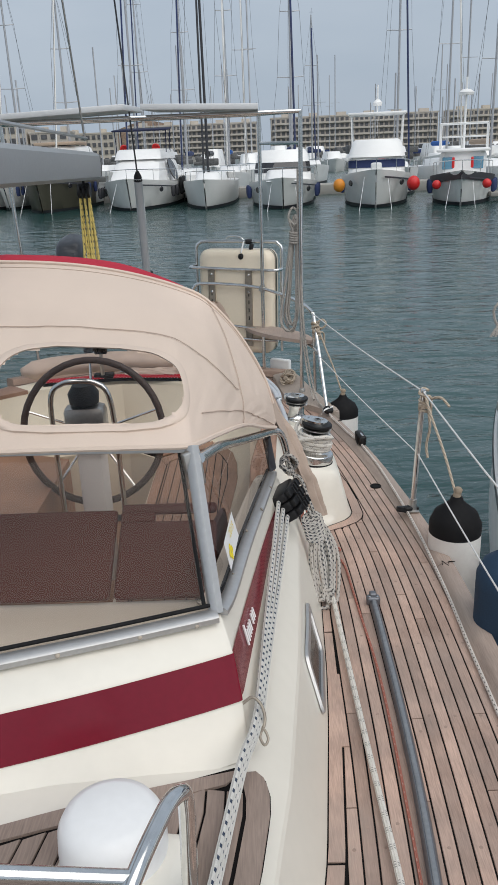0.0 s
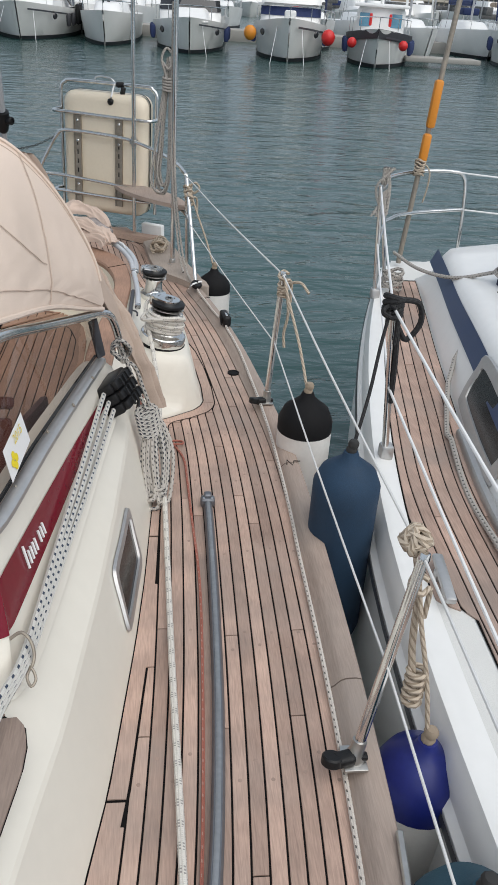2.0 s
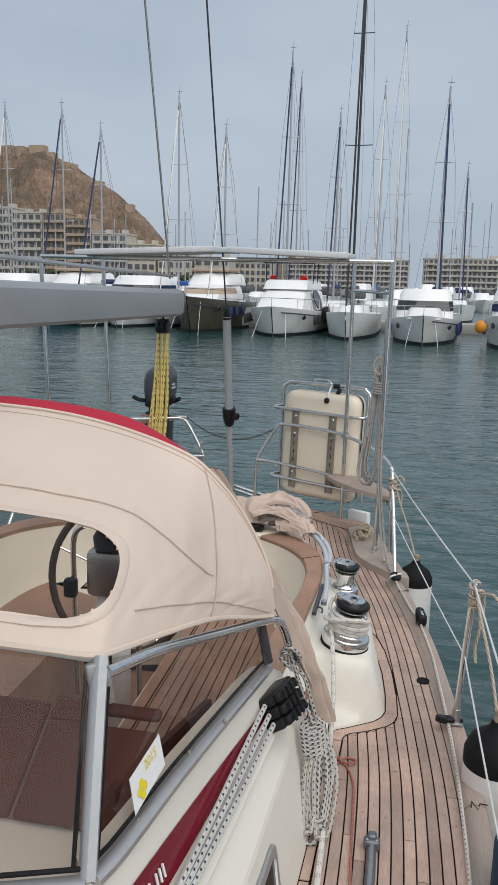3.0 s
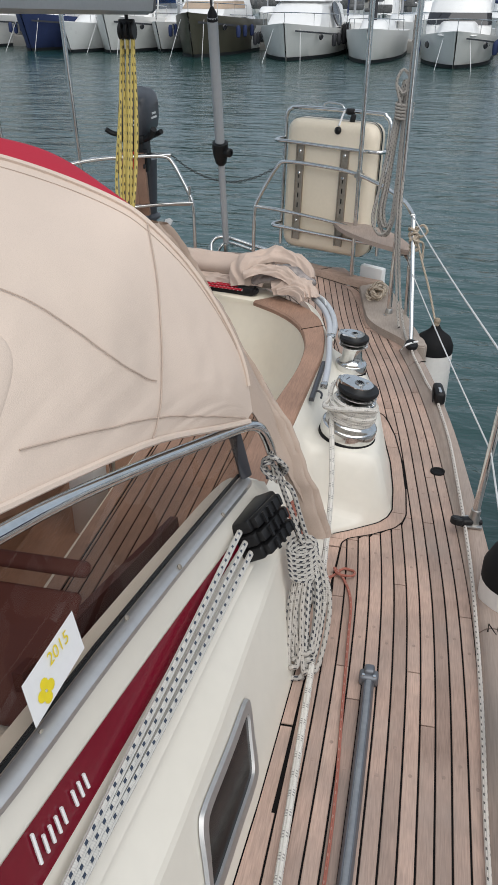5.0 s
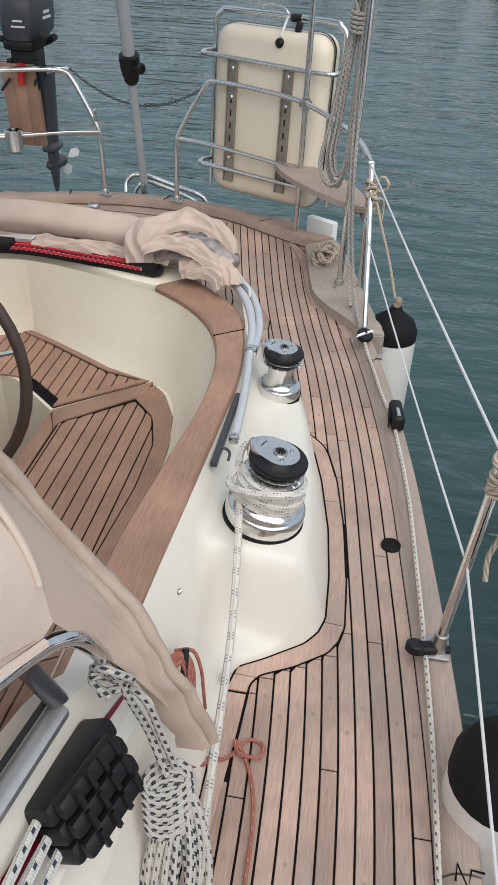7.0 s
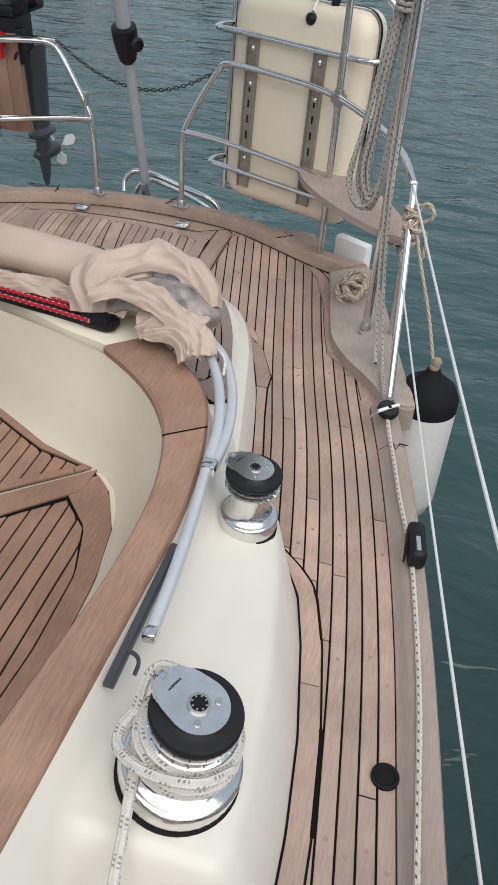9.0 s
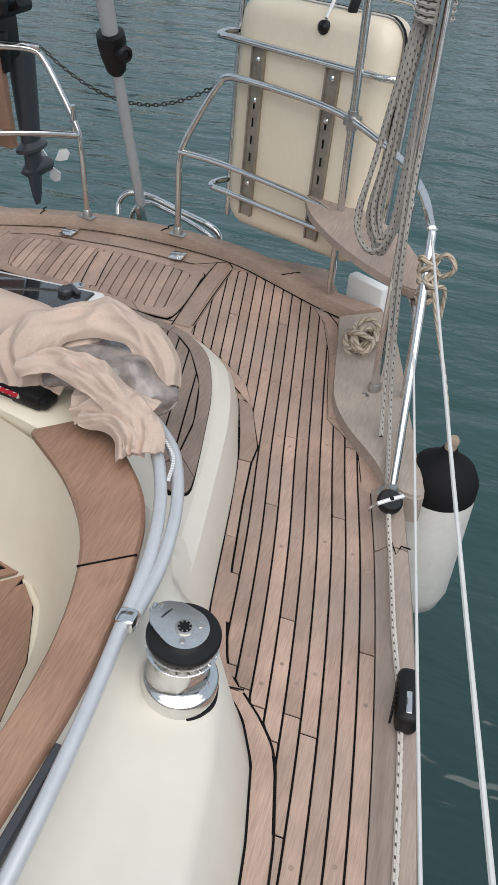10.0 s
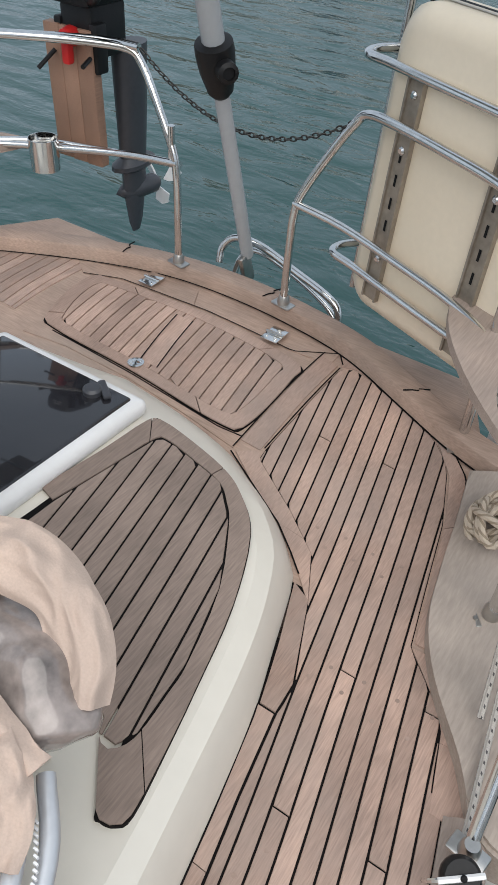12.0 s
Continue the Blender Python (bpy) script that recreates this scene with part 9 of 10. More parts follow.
def cabin_glass(bm, rows, lo=0.2, hi=0.75, out=0.02):
    """Window band round the front of a cabin, standing slightly proud."""
    a, b = rows[1], rows[2]
    idx = (6, 0, 1, 2, 3)
    c = Vector((sum(p[0] for p in a) / 7, sum(p[1] for p in a) / 7, 0))
    r1, r2 = [], []
    for i in idx:
        p, q = Vector(a[i]), Vector(b[i])
        d = Vector((p.x - c.x, p.y - c.y, 0)).normalized() * out
        r1.append(p.lerp(q, lo) + d)
        r2.append(p.lerp(q, hi) + d)
    pa, pb = Vector(a[3]).lerp(Vector(a[4]), 0.75), Vector(b[3]).lerp(Vector(b[4]), 0.7)
    r1.append(pa.lerp(pb, lo) + Vector((out, 0, 0)))
    r2.append(pa.lerp(pb, hi) + Vector((out, 0, 0)))
    loft(bm, [r1, r2])
    return bm


def bow_rail(parent, x, y, w, L, z, m_=STEEL):
    bm = bmesh.new()
    top = []
    for k in range(-6, 7):
        t = abs(k) / 6
        hw = w / 2 * 0.92 * math.sin(min(1, (0.02 + t * 0.5) * 1.7) * math.pi / 2) ** 0.75 * (1 if k > 0 else -1 if k < 0 else 0)
        yy = y + 0.1 + L * 0.5 * t
        zz = z + 0.55 - 0.15 * t
        top.append((x + hw, yy, zz))
        if k % 2 == 0:
            tube(bm, [(x + hw, yy, zz), (x + hw, yy + 0.03, zz - 0.6)], 0.016, 5)
    tube(bm, top, 0.02, 5)
    part("bow_rail", bm, m_, parent)


def motor_yacht(x, y, w, L, fb, hullm, label, style):
    t_ = thing("motor_yacht", label, "motor yacht", "boats along the far quay")
    part("hull", hull_mesh(bmesh.new(), x, y, w, L, fb), hullm, t_)
    part("boot_top", boot_top(x, y, w, L), MAST_DK, t_, "dark waterline band")
    for sx in (-1, 1):
        for q in (0.3, 0.42, 0.55):
            bm = bmesh.new()
            lathe(bm, [(0.0, -0.32), (0.10, -0.27), (0.12, -0.1), (0.12, 0.15), (0.08, 0.25), (0, 0.28)], (x + sx * (w * 0.5 + 0.06) * min(1, 0.80 + q * 0.35), y + L * q, fb * 0.72), 12)
            part("hull_fender", bm, MAST_DK if style == "fly" else DKBLUE, t_, "dark hanging fender")
    bm = bmesh.new()
    hw = w / 2
    loft(bm, [[(x + sg * hw * f, y + L * q + 0.02, fb * 0.72 + 0.45 * (1 - q) ** 2) for q, f in ((0.03, 0.22), (0.12, 0.5), (0.3, 0.83), (0.5, 0.99), (0.9, 1.0))] for sg in (1.004,)] + [[(x + hw * f * 1.012, y + L * q + 0.02, fb * 0.78 + 0.45 * (1 - q) ** 2) for q, f in ((0.03, 0.22), (0.12, 0.5), (0.3, 0.83), (0.5, 0.99), (0.9, 1.0))]])
    part("rubbing_strake", bm, DARKGREY, t_, "dark rubbing strake")
    if style == "fly":
        bm = bmesh.new()
        r = cabin(bm, x, y + L * 0.20, y + L * 0.9, w * 0.62, w * 0.86, fb + 0.1, fb + 1.35, 2.4, 0.2, 0.85)
        part("cabin", bm, WHITE, t_)
        bm = bmesh.new()
        cabin_glass(bm, r, 0.45, 0.95)
        part("windscreen", bm, WHITE, t_, "white windscreen cover")
        bm = bmesh.new()
        lathe(bm, [(0.62, -0.02), (0.62, 0.05), (0, 0.06)], (x + w * 0.40, y + L * 0.58, fb + 0.75), 20, (1, -0.2, 0.35))
        part("side_window", bm, SMOKE, t_, "arched dark side window")
        bm = bmesh.new()
        cabin(bm, x, y + L * 0.40, y + L * 0.92, w * 0.6, w * 0.74, fb + 1.35, fb + 1.9, 0.8, 0.1, 0.9)
        part("flybridge", bm, WHITE, t_)
        bm = bmesh.new()
        box(bm, (x, y + L * 0.7, fb + 3.0), (w * 0.72, L * 0.3, 0.10), (3, 0, 0), 0.04)
        for sx in (-1, 1):
            tube(bm, [(x + sx * w * 0.33, y + L * 0.6, fb + 1.7), (x + sx * w * 0.34, y + L * 0.6, fb + 3.0)], 0.03, 6)
            tube(bm, [(x + sx * w * 0.33, y + L * 0.8, fb + 1.7), (x + sx * w * 0.34, y + L * 0.8, fb + 3.0)], 0.03, 6)
        part("bimini", bm, BLACK if False else NAVY_CLOTH, t_, "dark bimini top")
        for sx in (-0.3, 0.3):
            bm = bmesh.new()
            lathe(bm, [(0.2, -0.04), (0.24, 0.0), (0.2, 0.04), (0.14, 0.0), (0.2, -0.04)], (x + sx * w * 0.7, y + L * 0.55, fb + 1.95), 16, (0, 1, 0.2))
            part("lifebuoy", bm, BALL_RED, t_, "red lifebuoy")
        for k in range(3):
            bm = bmesh.new()
            lathe(bm, [(0, -0.5), (0.12, -0.42), (0.14, 0), (0.12, 0.42), (0, 0.5)], (x + w * 0.5 + 0.1, y + L * (0.5 + 0.1 * k), fb - 0.15), 12)
            part("fender", bm, BLACK, t_, "black fender")
    elif style == "hard":
        bm = bmesh.new()
        r = cabin(bm, x, y + L * 0.32, y + L * 0.9, w * 0.80, w * 0.86, fb + 0.1, fb + 1.7, 1.2, 0.2, 0.86)
        part("cabin", bm, WHITE, t_)
        bm = bmesh.new()
        cabin_glass(bm, r, 0.12, 0.62, 0.04)
        part("windscreen", bm, SMOKE, t_, "dark wrap-round windscreen")
        bm = bmesh.new()
        cabin(bm, x, y + L * 0.08, y + L * 0.5, w * 0.45, w * 0.62, fb + 0.25, fb + 0.75, 1.6, 0.1, 0.8)
        part("foredeck_trunk", bm, WHITE, t_)
    elif style == "trawler":
        bm = bmesh.new()
        r = cabin(bm, x, y + L * 0.30, y + L * 0.85, w * 0.80, w * 0.86, fb + 0.1, fb + 1.0, 0.4, 0.2, 0.9)
        part("cabin", bm, WHITE, t_)
        bm = bmesh.new()
        cabin_glass(bm, r, 0.25, 0.9, 0.04)
        part("windscreen", bm, DKBLUE, t_, "navy windscreen cover")
        bm = bmesh.new()
        cabin(bm, x, y + L * 0.30, y + L * 0.9, w * 0.78, w * 0.84, fb + 0.95, fb + 1.75, 0.5, 0.2, 0.82)
        part("flybridge_cover", bm, WHITE, t_, "white flybridge cover")
        bm = bmesh.new()
        box(bm, (x, y + L * 0.75, fb + 3.0), (w * 0.85, L * 0.3, 0.12), bev=0.05)
        for sx in (-1, 1):
            for q in (0.62, 0.88):
                tube(bm, [(x + sx * w * 0.36, y + L * q, fb + 1.4), (x + sx * w * 0.38, y + L * q, fb + 3.0)], 0.035, 6)
        tube(bm, [(x, y + L * 0.75, fb + 3.0), (x, y + L * 0.75, fb + 4.4)], 0.04, 6)
        lathe(bm, [(0.22, 0), (0.25, 0.15), (0.1, 0.3), (0, 0.3)], (x, y + L * 0.75, fb + 3.4), 12)
        part("hardtop", bm, WHITE, t_, "white hardtop with mast")
        for sx, m_, rr in ((-1, ORANGE, 0.28), (1, BALL_RED, 0.30)):
            bm = bmesh.new()
            bmesh.ops.create_uvsphere(bm, u_segments=16, v_segments=10, radius=rr, matrix=Matrix.Translation((x + sx * (w * 0.48 + 0.05), y + L * 0.14, fb - 0.25)) @ Matrix.Diagonal((1, 1, 1.1, 1)))
            part("ball_fender", bm, m_, t_, "round ball fender")
        bm = bmesh.new()
        box(bm, (x, y + 0.5, fb + 0.55), (0.5, 0.5, 0.35), bev=0.08)
        part("anchor_windlass", bm, WHITE, t_)
    elif style == "fisher":
        bm = bmesh.new()
        r = cabin(bm, x, y + L * 0.35, y + L * 0.75, w * 0.72, w * 0.74, fb + 0.1, fb + 1.25, 0.15, 0.1, 0.95)
        part("wheelhouse", bm, WHITE, t_)
        for k in (-1, 0, 1):
            bm = bmesh.new()
            box(bm, (x + k * w * 0.215, y + L * 0.35 - 0.02 + 0.05, fb + 0.72), (w * 0.185, 0.12, 0.55), (-5, 0, 0), 0.03)
            part("window", bm, SKYGLASS, t_, "pale blue wheelhouse window")
        bm = bmesh.new()
        box(bm, (x, y + L * 0.55, fb + 1.3), (w * 0.8, L * 0.48, 0.14), bev=0.06)
        part("roof", bm, WHITE, t_)
        for sx in (-1, 1):
            for q in (0.4, 0.72):
                part("upper_post", tube(bmesh.new(), [(x + sx * w * 0.36, y + L * q, fb + 1.3), (x + sx * w * 0.36, y + L * q, fb + 2.5)], 0.035, 6), WHITE, t_)
        for z in (1.9, 2.5):
            for q in (0.4, 0.72):
                part("upper_rail", tube(bmesh.new(), [(x - w * 0.36, y + L * q, fb + z), (x + w * 0.36, y + L * q, fb + z)], 0.03, 6), WHITE, t_)
        part("radar_mast", tube(bmesh.new(), [(x, y + L * 0.6, fb + 1.3), (x, y + L * 0.6, fb + 4.6)], 0.06, 8), WHITE, t_)
        part("radar", lathe(bmesh.new(), [(0.35, 0), (0.38, 0.12), (0.2, 0.25), (0, 0.25)], (x, y + L * 0.6, fb + 3.8), 14), WHITE, t_)
        bm = bmesh.new()
        rows = []
        for k in range(9):
            q = k / 8 * 0.75
            hw_ = w / 2 * math.sin(min(1, q * 1.7) * math.pi / 2) ** 0.75 * 1.01 + 0.01
            z = fb + 0.45 * (1 - q) ** 2
            rows.append([(x - hw_, y + L * q - 0.03, z + 0.02), (x - hw_ * 0.99, y + L * q - 0.03, z - 0.35), (x + hw_ * 0.99, y + L * q - 0.03, z - 0.35), (x + hw_, y + L * q - 0.03, z + 0.02)])
        for sgn in (0, 2):
            loft(bm, [[r[sgn], r[sgn + 1]] for r in rows])
        part("dark_sheer_band", bm, MAST_DK, t_, "dark painted sheer band")
        for sx in (-1, 1):
            bm = bmesh.new()
            bmesh.ops.create_uvsphere(bm, u_segments=14, v_segments=9, radius=0.21, matrix=Matrix.Translation((x + sx * w * 0.36, y + L * 0.10, fb - 0.15)))
            part("ball_fender", bm, BALL_RED, t_, "red ball fender")
            bm = bmesh.new()
            box(bm, (x + sx * w * 0.14, y + L * 0.28, fb + 0.75), (0.13, 0.13, 0.5), bev=0.05)
            part("upright_fender", bm, BALL_RED, t_, "faded red fender")
    elif style == "open":
        bm = bmesh.new()
        r = cabin(bm, x, y + L * 0.18, y + L * 0.75, w * 0.6, w * 0.84, fb + 0.15, fb + 1.1, 1.9, 0.2, 0.86)
        part("cabin", bm, WHITE, t_)
        bm = bmesh.new()
        cabin_glass(bm, r, 0.35, 0.95, 0.03)
        part("windscreen", bm, TAN, t_, "pinkish tan windscreen cover")
        bm = bmesh.new()
        cabin(bm, x, y + L * 0.45, y + L * 0.9, w * 0.66, w * 0.74, fb + 1.1, fb + 1.85, 0.9, 0.1, 0.85)
        part("flybridge", bm, WHITE, t_)
        bm = bmesh.new()
        box(bm, (x, y + L * 0.66, fb + 2.0), (w * 0.62, L * 0.32, 0.18), bev=0.07)
        part("cover", bm, TAN, t_, "olive tan cover")
    bow_rail(t_, x, y, w, L, fb + 0.35)
    if x > 0:
        t_.matrix_world = Matrix.Translation((x, y, 0)) @ Matrix.Rotation(-math.atan2(x, y), 4, "Z") @ Matrix.Translation((-x, -y, 0))
    for sx in (-0.3, 0.3):
        bm = bmesh.new()
        tube(bm, [(x + sx * w * 0.5, y + 0.9, fb + 0.2), (x + sx * w * 0.7, y - 0.6, -0.05)], 0.011, 5)
        part("mooring_line", bm, SEAT_WHITE, t_)
    for q in (0.25, 0.42):
        for sx in (-1, 1):
            bm = bmesh.new()
            lathe(bm, [(0.13, -0.03), (0.15, 0.0), (0.12, 0.04), (0, 0.04)], (x + sx * w * 0.40 * (0.75 + q * 0.45), y + L * q * 0.8, fb * 0.85), 12, (sx, -0.75, -0.2))
            part("porthole", bm, SMOKE, t_, "small dark porthole")
    return t_


def sailing_boat(x, y, w, L, fb, mast_h, hullm, mast_m, label, cover=None, mast_y=0.42, rake=0.0):
    t_ = thing("sailing_boat", label, "sailing boat", "boats along the far quay")
    part("hull", hull_mesh(bmesh.new(), x, y, w, L, fb, 0.88, 0.3), hullm, t_)
    part("boot_top", boot_top(x, y, w, L, 0.88), MAST_DK, t_, "dark waterline band")
    bm = bmesh.new()
    cabin(bm, x, y + L * 0.25, y + L * 0.7, w * 0.45, w * 0.6, fb + 0.05, fb + 0.55, 1.0, 0.1, 0.85)
    part("cabin", bm, WHITE, t_)
    my = y + L * mast_y
    bm = bmesh.new()
    tube(bm, [(x, my, fb), (x, my + rake, mast_h)], 0.075, 8, r2=0.055)
    ms_ = part("mast", bm, mast_m, t_)
    for s, hw in ((0.42, 0.75), (0.68, 0.55)):
        bm = bmesh.new()
        z = fb + (mast_h - fb) * s
        tube(bm, [(x - hw, my + 0.15 + rake * s, z + 0.05), (x, my + rake * s, z), (x + hw, my + 0.15 + rake * s, z + 0.05)], 0.028, 5)
        part("spreader", bm, mast_m, ms_)
    bm = bmesh.new()
    for sx in (-1, 1):
        z1, z2 = fb + (mast_h - fb) * 0.42, fb + (mast_h - fb) * 0.68
        tube(bm, [(x + sx * w * 0.46, my, fb + 0.1), (x + sx * 0.75, my + 0.15, z1), (x + sx * 0.55, my + 0.15, z2), (x, my + rake, mast_h - 0.2)], 0.010, 4)
    tube(bm, [(x, y + 0.2, fb + 0.4), (x, my + rake, mast_h - 0.3)], 0.010, 4)
    tube(bm, [(x, y + L, fb), (x, my + rake, mast_h)], 0.009, 4)
    part("rigging", bm, MAST_DK, t_, "thin standing rigging")
    bm = bmesh.new()
    tube(bm, [(x, y + 0.4, fb + 0.6), (x, my + rake - 0.25, mast_h - 1.0)], 0.055, 6)
    part("furled_jib", bm, cover if cover in (MAST_DK, DKBLUE) else HULLGREY, t_, "furled headsail")
    bm = bmesh.new()
    tube(bm, [(x, my + 0.1, fb + 1.5), (x, my + L * 0.4, fb + 1.5)], 0.16, 8)
    part("boom_cover", bm, cover or DKBLUE, t_, "sail cover on the boom")
    bm = bmesh.new()
    tube(bm, [(x, my + rake, mast_h), (x + 0.05, my + rake, mast_h + 0.5)], 0.012, 4)
    tube(bm, [(x - 0.15, my + rake, mast_h + 0.2), (x + 0.2, my + rake, mast_h + 0.2)], 0.012, 4)
    part("masthead_gear", bm, MAST_DK, t_)
    bow_rail(t_, x, y, w, L, fb + 0.15)
    return t_


motor_yacht(-6.6, 42.5, 4.4, 11.0, 1.2, HULLGREY, "white flybridge motor yacht with dark bimini and fenders", "fly")
motor_yacht(1.35, 39.5, 3.7, 9.5, 1.05, HULLGREY, "white hardtop motor yacht with dark windscreen", "hard")
motor_yacht(5.55, 37.8, 3.5, 9.0, 1.3, HULLGREY, "white trawler yacht with navy windscreen cover and ball fenders", "trawler")
motor_yacht(9.3, 37.2, 3.1, 8.0, 1.1, HULLGREY, "white fishing boat with blue-glazed wheelhouse and red fenders", "fisher")
motor_yacht(-11.6, 43.5, 4.0, 10.5, 1.6, OLIVE, "dark olive motor yacht with white upperworks", "open")
motor_yacht(-17.0, 46.0, 4.2, 10.5, 1.5, HULLGREY, "white motor yacht moored at the quay", "hard")
motor_yacht(-22.0, 46.5, 4.2, 10.5, 1.5, DKBLUE, "dark blue motor yacht with white upperworks", "open")
motor_yacht(-27.0, 48.0, 4.2, 10.5, 1.5, HULLGREY, "white motor yacht moored at the quay", "hard")
motor_yacht(17.2, 40.5, 3.6, 9.5, 1.4, HULLGREY, "white motor yacht moored at the quay", "hard")
sailing_boat(-2.55, 41.5, 3.1, 11.0, 1.2, 23.0, HULLGREY, MAST_DK, "white sailing boat with a dark furled headsail", MAST_DK, 0.4, 0.0)
# a second rank of sailing boats behind the quay
rng = random.Random(77)
MASTS = [(-19.2, 50, 12.4), (-14.6, 52, 14.6), (-11.0, 50, 12.2), (-7.3, 52, 17.0), (-4.45, 55, 14.0), (-1.75, 58, 16.3), (-0.6, 62, 21.0), (2.2, 48, 13.8), (8.9, 52, 20.0), (12.9, 56, 19.0), (13.6, 48, 15.0), (18.5, 52, 16.0), (-24.5, 56, 15.0), (-31.0, 60, 16.0), (23.5, 58, 17.0), (-9.2, 70, 20.0), (5.0, 72, 13.0)]
for k, (x, y, h) in enumerate(MASTS):
    sailing_boat(x, y - 4.4, rng.uniform(2.8, 3.4), 11.0, 1.25, h, WHITE, MAST, "white sailing boat with a tall alloy mast", (DKBLUE, CLOTH_BLUE, TAN, DKBLUE)[k % 4])

# pontoon between the ranks
qy = thing("pontoon", "low grey concrete pontoon behind the moored boats", "pontoon", kind="structure")
CONC = mat("grey_concrete", (0.32, 0.31, 0.29), 0.85, var=0.15, scale=0.6, bump=0.3, fine=30)
bm = bmesh.new()
box(bm, (-8, 53.2, 0.25), (80, 2.4, 0.7), bev=0.05)
part("deck_slab", bm, CONC, qy)
bm = bmesh.new()
box(bm, (13.2, 40.5, 0.32), (3.6, 1.3, 0.22), bev=0.05)
part("finger", bm, CONC, qy)
# far fleet, too many to count
bm = bmesh.new()
for k in range(95):
    y = rng.uniform(80, 190)
    x = rng.uniform(-0.62, 0.5) * y
    h = rng.uniform(9, 19)
    tube(bm, [(x, y, 1), (x + rng.uniform(-0.1, 0.1), y, h)], 0.085, 5)
    s = rng.uniform(0.55, 0.7)
    tube(bm, [(x - 0.8, y, h * s), (x + 0.8, y, h * s)], 0.035, 4)
    if k % 2:
        tube(bm, [(x, y - 4, 1.5), (x, y, h * 0.97)], 0.03, 4)
solo("far_masts", bm, MAST, "forest of far sailing boat masts", "masts", kind="stuff")
for nm, m_, cnt in (("far_boats", WHITE, 120), ("far_covers", DKBLUE, 45), ("far_gear", HEDGE, 170)):
    bm = bmesh.new()
    for k in range(cnt):
        y = rng.uniform(75, 185)
        x = rng.uniform(-0.62, 0.5) * y
        if nm == "far_boats":
            w, L = rng.uniform(2.6, 4), rng.uniform(7, 11)
            hull_mesh(bm, x, y, w, L, rng.uniform(1.0, 1.5))
            cabin(bm, x, y + L * 0.25, y + L * 0.8, w * 0.6, w * 0.8, 1.1, rng.uniform(1.8, 3.2), 1.2, 0.2)
        else:
            box(bm, (x, y + 3, rng.uniform(1.5, 2.6)), (rng.uniform(0.6, 2.2), rng.uniform(1, 4), rng.uniform(0.3, 0.9)), (0, 0, rng.uniform(-10, 10)), 0.1)
    solo(nm, bm, m_, {"far_boats": "far moored white boats", "far_covers": "far navy boat covers", "far_gear": "far dark deck gear"}[nm], "boats", kind="stuff")
# the channel boat lying apart
bm = bmesh.new()
hull_mesh(bm, 0, 0, 2.4, 7.5, 1.0)
cabin(bm, 0, 2, 6, 1.4, 1.8, 1.0, 2.0, 1.0, 0.2)
bm.transform(Matrix.Translation((9.2, 116, 0)) @ Matrix.Rotation(radians(-75), 4, "Z"))
solo("motor_boat", bm, WHITE, "small white motor boat lying in the fairway", "motor boat")

# ---- waterfront buildings ----
STUCCO = mat("pale_stucco", (0.52, 0.47, 0.40), 0.85, var=0.12, scale=0.15, fine=2)
STUCCO_B = mat("tan_stucco", (0.40, 0.30, 0.22), 0.85, var=0.15, scale=0.15, fine=2)
STUCCO_W = mat("white_stucco", (0.50, 0.455, 0.40), 0.8, var=0.12, scale=0.15, fine=2)
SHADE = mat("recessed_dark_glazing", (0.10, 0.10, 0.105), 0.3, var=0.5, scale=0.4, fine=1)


def block(x, y, w, d, h, floors, bays, wallm, label, slab=True):
    t_ = thing("apartment_building", label, "building", "waterfront buildings")
    bm = bmesh.new()
    box(bm, (x, y + d / 2, h / 2), (w, d, h))
    part("wall", bm, wallm, t_, smooth=False)
    fh = h / floors
    bm = bmesh.new()
    for f in range(floors):
        for b_ in range(bays):
            bx = x - w / 2 + w * (b_ + 0.5) / bays
            box(bm, (bx, y - 0.05, fh * (f + 0.55)), (w / bays * 0.62, 0.5, fh * 0.55))
    part("glazing", bm, SHADE, t_, "rows of small shaded windows", smooth=False)["kind"] = "stuff"
    if slab:
        for f in range(floors):
            bm = bmesh.new()
            box(bm, (x, y - 0.7, fh * (f + 0.12)), (w * 0.98, 1.5, fh * 0.30))
            part("balcony", bm, wallm, t_, "long balcony front", smooth=False)
    bm = bmesh.new()
    box(bm, (x, y + d / 2, h + 0.25), (w + 0.6, d + 0.6, 0.6))
    for k in range(max(2, bays // 5)):
        box(bm, (x - w / 2 + w * (k + 0.5) / max(2, bays // 5) + 1.0, y + d / 2, h + 1.2), (w * 0.04 + 1.5, 3, 1.9))
    part("roof", bm, wallm, t_, smooth=False)
    return t_


block(-30, 400, 62, 14, 15.5, 6, 26, STUCCO_W, "long white hotel with rows of balconies")
block(48, 405, 80, 14, 17.0, 6, 34, STUCCO_W, "long pale apartment block with balconies")
block(122, 400, 60, 14, 17.0, 6, 26, STUCCO, "pale apartment block with balconies")
block(190, 390, 60, 14, 15.0, 5, 26, STUCCO_W, "pale apartment block with balconies")
block(-77, 380, 26, 12, 13.0, 4, 10, STUCCO, "low pale waterfront building", False)
for x, w, h, fl, m_ in ((-166, 15, 31, 9, STUCCO_W), (-152, 12, 29, 8, STUCCO_W), (-140, 9, 29, 8, STUCCO_B), (-130, 10, 27, 8, STUCCO_B), (-117, 14, 21, 6, STUCCO_W), (-104, 12, 17, 5, STUCCO), (-90, 14, 15, 4, STUCCO), (-184, 16, 27, 8, STUCCO), (-203, 18, 24, 7, STUCCO_W), (-75, 14, 12, 4, STUCCO_W)):
    block(x, 305, w, 12, h, fl, max(4, int(w / 3)), m_, "tall waterfront apartment house" if h > 20 else "waterfront house with pale front", h > 20)
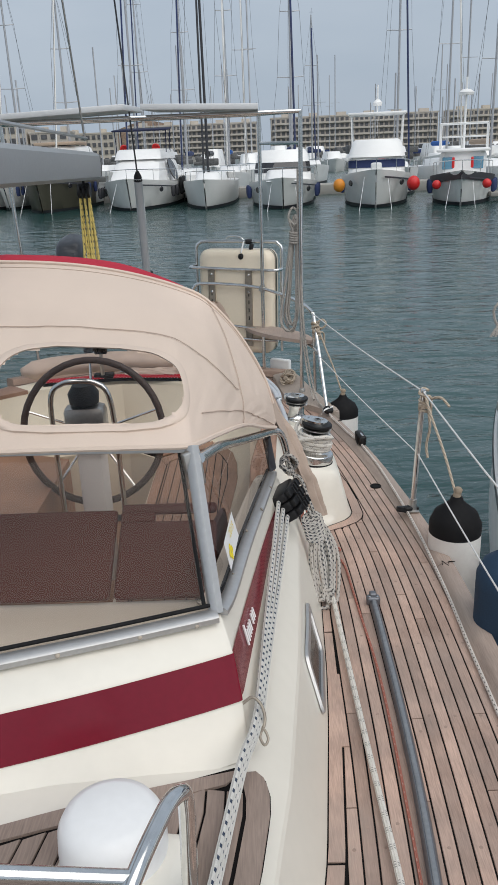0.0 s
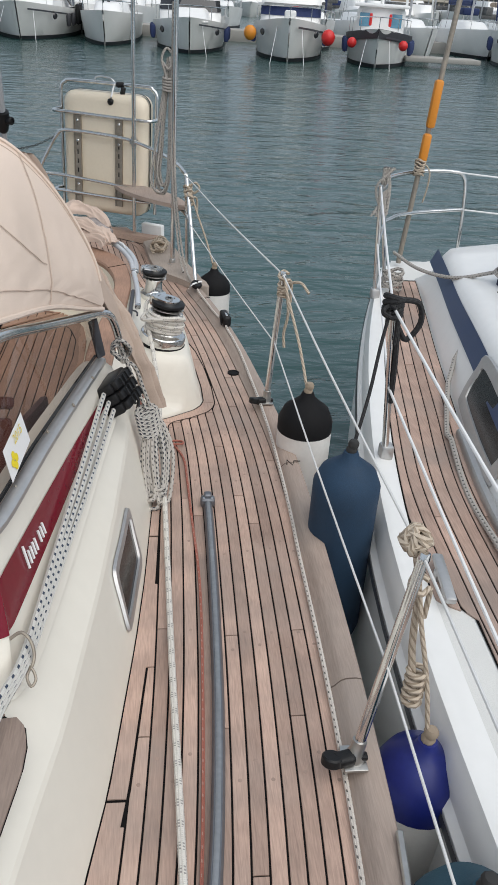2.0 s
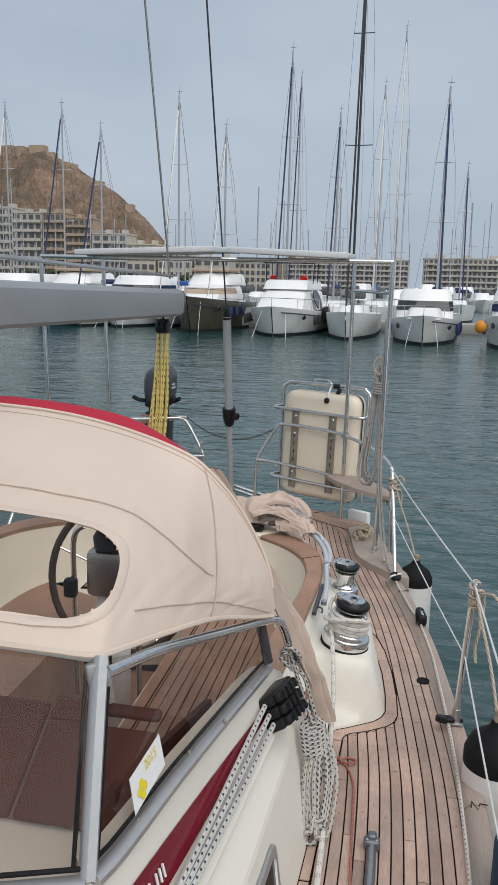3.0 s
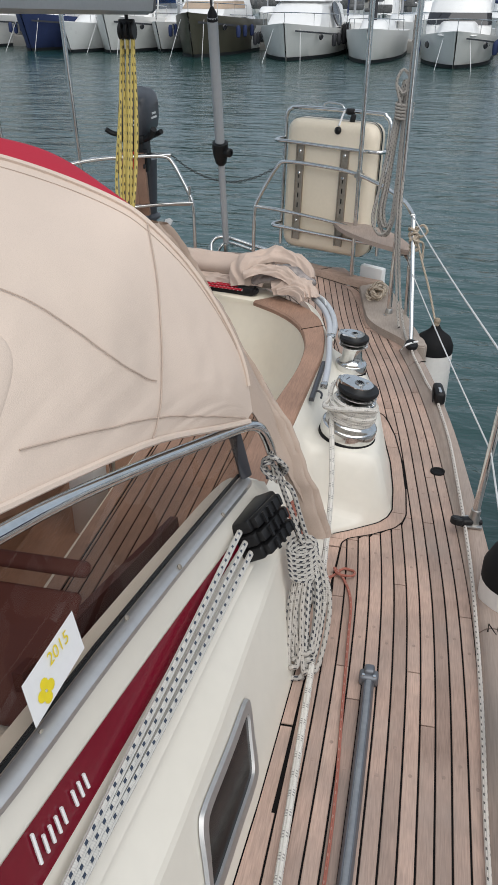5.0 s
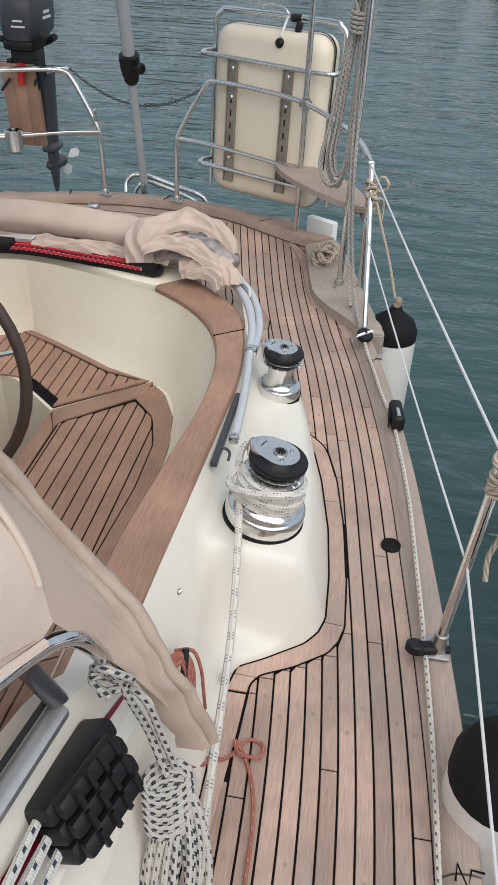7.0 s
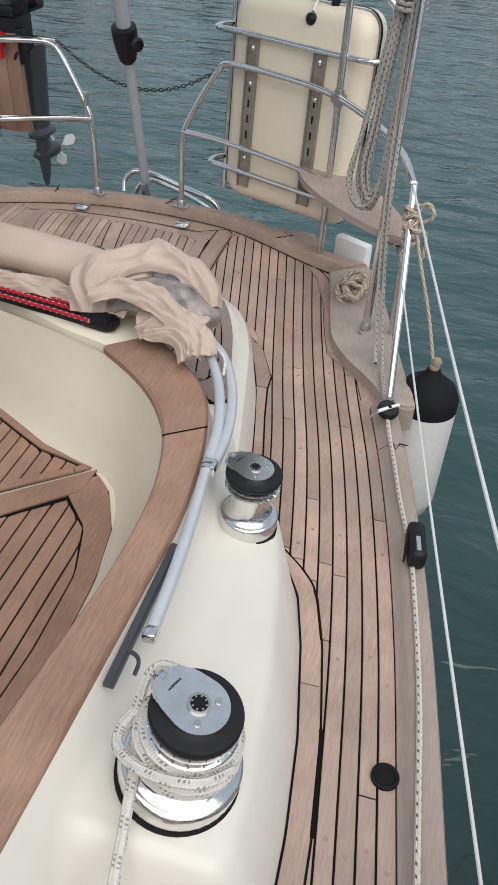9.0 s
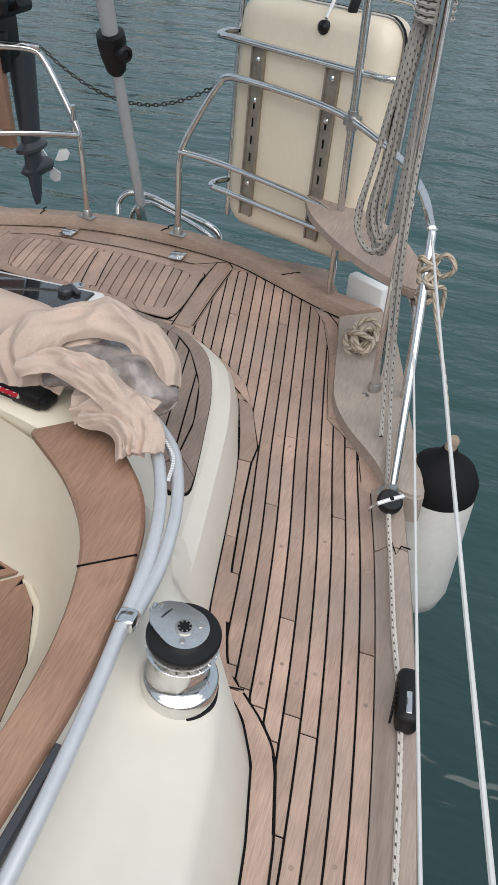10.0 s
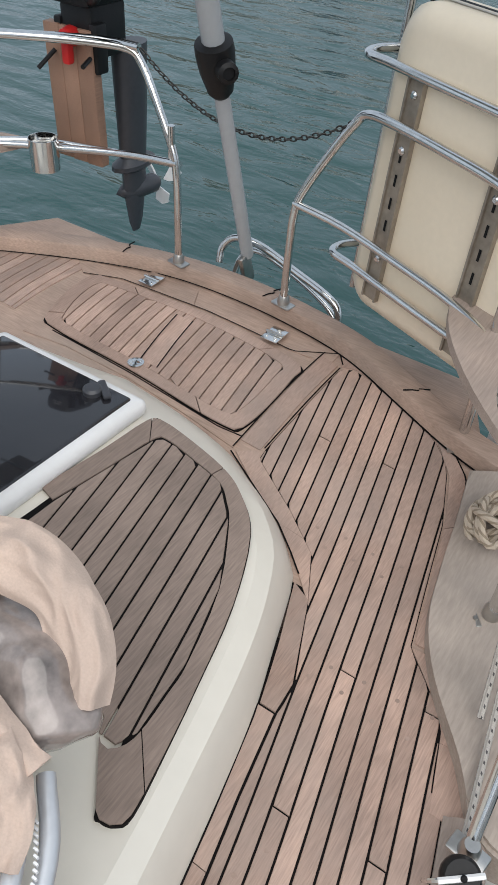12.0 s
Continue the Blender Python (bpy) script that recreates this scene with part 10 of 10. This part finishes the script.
bm = bmesh.new()
box(bm, (0, 298, 0.8), (700, 6, 1.6))
solo("far_quay", bm, CONC, "long low stone quay along the far shore", "quay", kind="structure", smooth=False)

# ---- hills ----
ROCK = mat("dry_rock_and_scrub", (0.20, 0.135, 0.095), 0.95, var=0.7, scale=0.06, fine=0.4, stain=(0.07, 0.062, 0.04), stain_amt=0.8)


def hill(name, prof, y, depth, label, seed, rough=6.0):
    tb = smooth_table(prof)
    x0, x1 = prof[0][0], prof[-1][0]
    bm = bmesh.new()
    rows = []
    for j in range(70):
        t = j / 69
        row = []
        for i in range(260):
            x = x0 + (x1 - x0) * i / 259
            h = max(0.0, tb(x))
            z = h * (1 - (1 - t) ** 1.7)
            v = Vector((x * 0.03, t * 3 + seed, z * 0.03))
            z += (noise.noise(v) * 1.0 + 0.5 * noise.noise(v * 2.7) + 0.4 * noise.noise(v * 7) + 0.3 * noise.noise(v * 17)) * rough * min(1, h / 40) * math.sin(math.pi * min(1, t * 0.95 + 0.02))
            row.append((x, y + depth * t, z))
        rows.append(row)
    loft(bm, rows)
    solo(name, bm, ROCK, label, "hill", kind="structure")


hill("castle_hill", [(-620, 40), (-520, 105), (-430, 128), (-375, 130), (-345, 120), (-310, 102), (-280, 84), (-255, 63), (-232, 39), (-206, 16), (-178, 3), (-150, 0)], 640, 120, "dry brown castle hill with rock and scrub", 3.0, 16.0)
hill("far_hill", [(-260, 0), (-200, 14), (-150, 34), (-128, 40), (-100, 36), (-60, 16), (-30, 2), (0, 0)], 900, 60, "low dark hill beyond the town", 9.0, 3.0)
bm = bmesh.new()
for k, (x, z, w, h) in enumerate(((-362, 125, 16, 4), (-348, 119, 8, 3), (-330, 109, 14, 1), (-268, 70, 7, 4), (-300, 93, 9, 1))):
    box(bm, (x, 752, z), (w, 10, h + 8))
solo("castle_walls", bm, STUCCO_B, "ruined stone castle walls on the hilltop", "castle", kind="structure", smooth=False)
# waterfront trees
LEAF = mat("dusty_green_leaves", (0.05, 0.075, 0.03), 0.9, var=0.4, scale=0.5, fine=3)
bm = bmesh.new()
for k in range(46):
    x = rng.uniform(-230, -60)
    h = rng.uniform(4, 8)
    tube(bm, [(x, 294, 0.5), (x, 294, h * 0.6)], 0.2, 5)
    for j in range(9):
        c = Vector((x + rng.uniform(-2, 2), 294 + rng.uniform(-1, 1), h * 0.65 + rng.uniform(-1.2, 1.6)))
        bmesh.ops.create_icosphere(bm, subdivisions=1, radius=rng.uniform(0.5, 1.2), matrix=Matrix.Translation(c) @ Matrix.Diagonal((1.2, 1, 0.8, 1)))
solo("waterfront_trees", bm, LEAF, "far dusty green waterfront trees", "trees", kind="stuff")
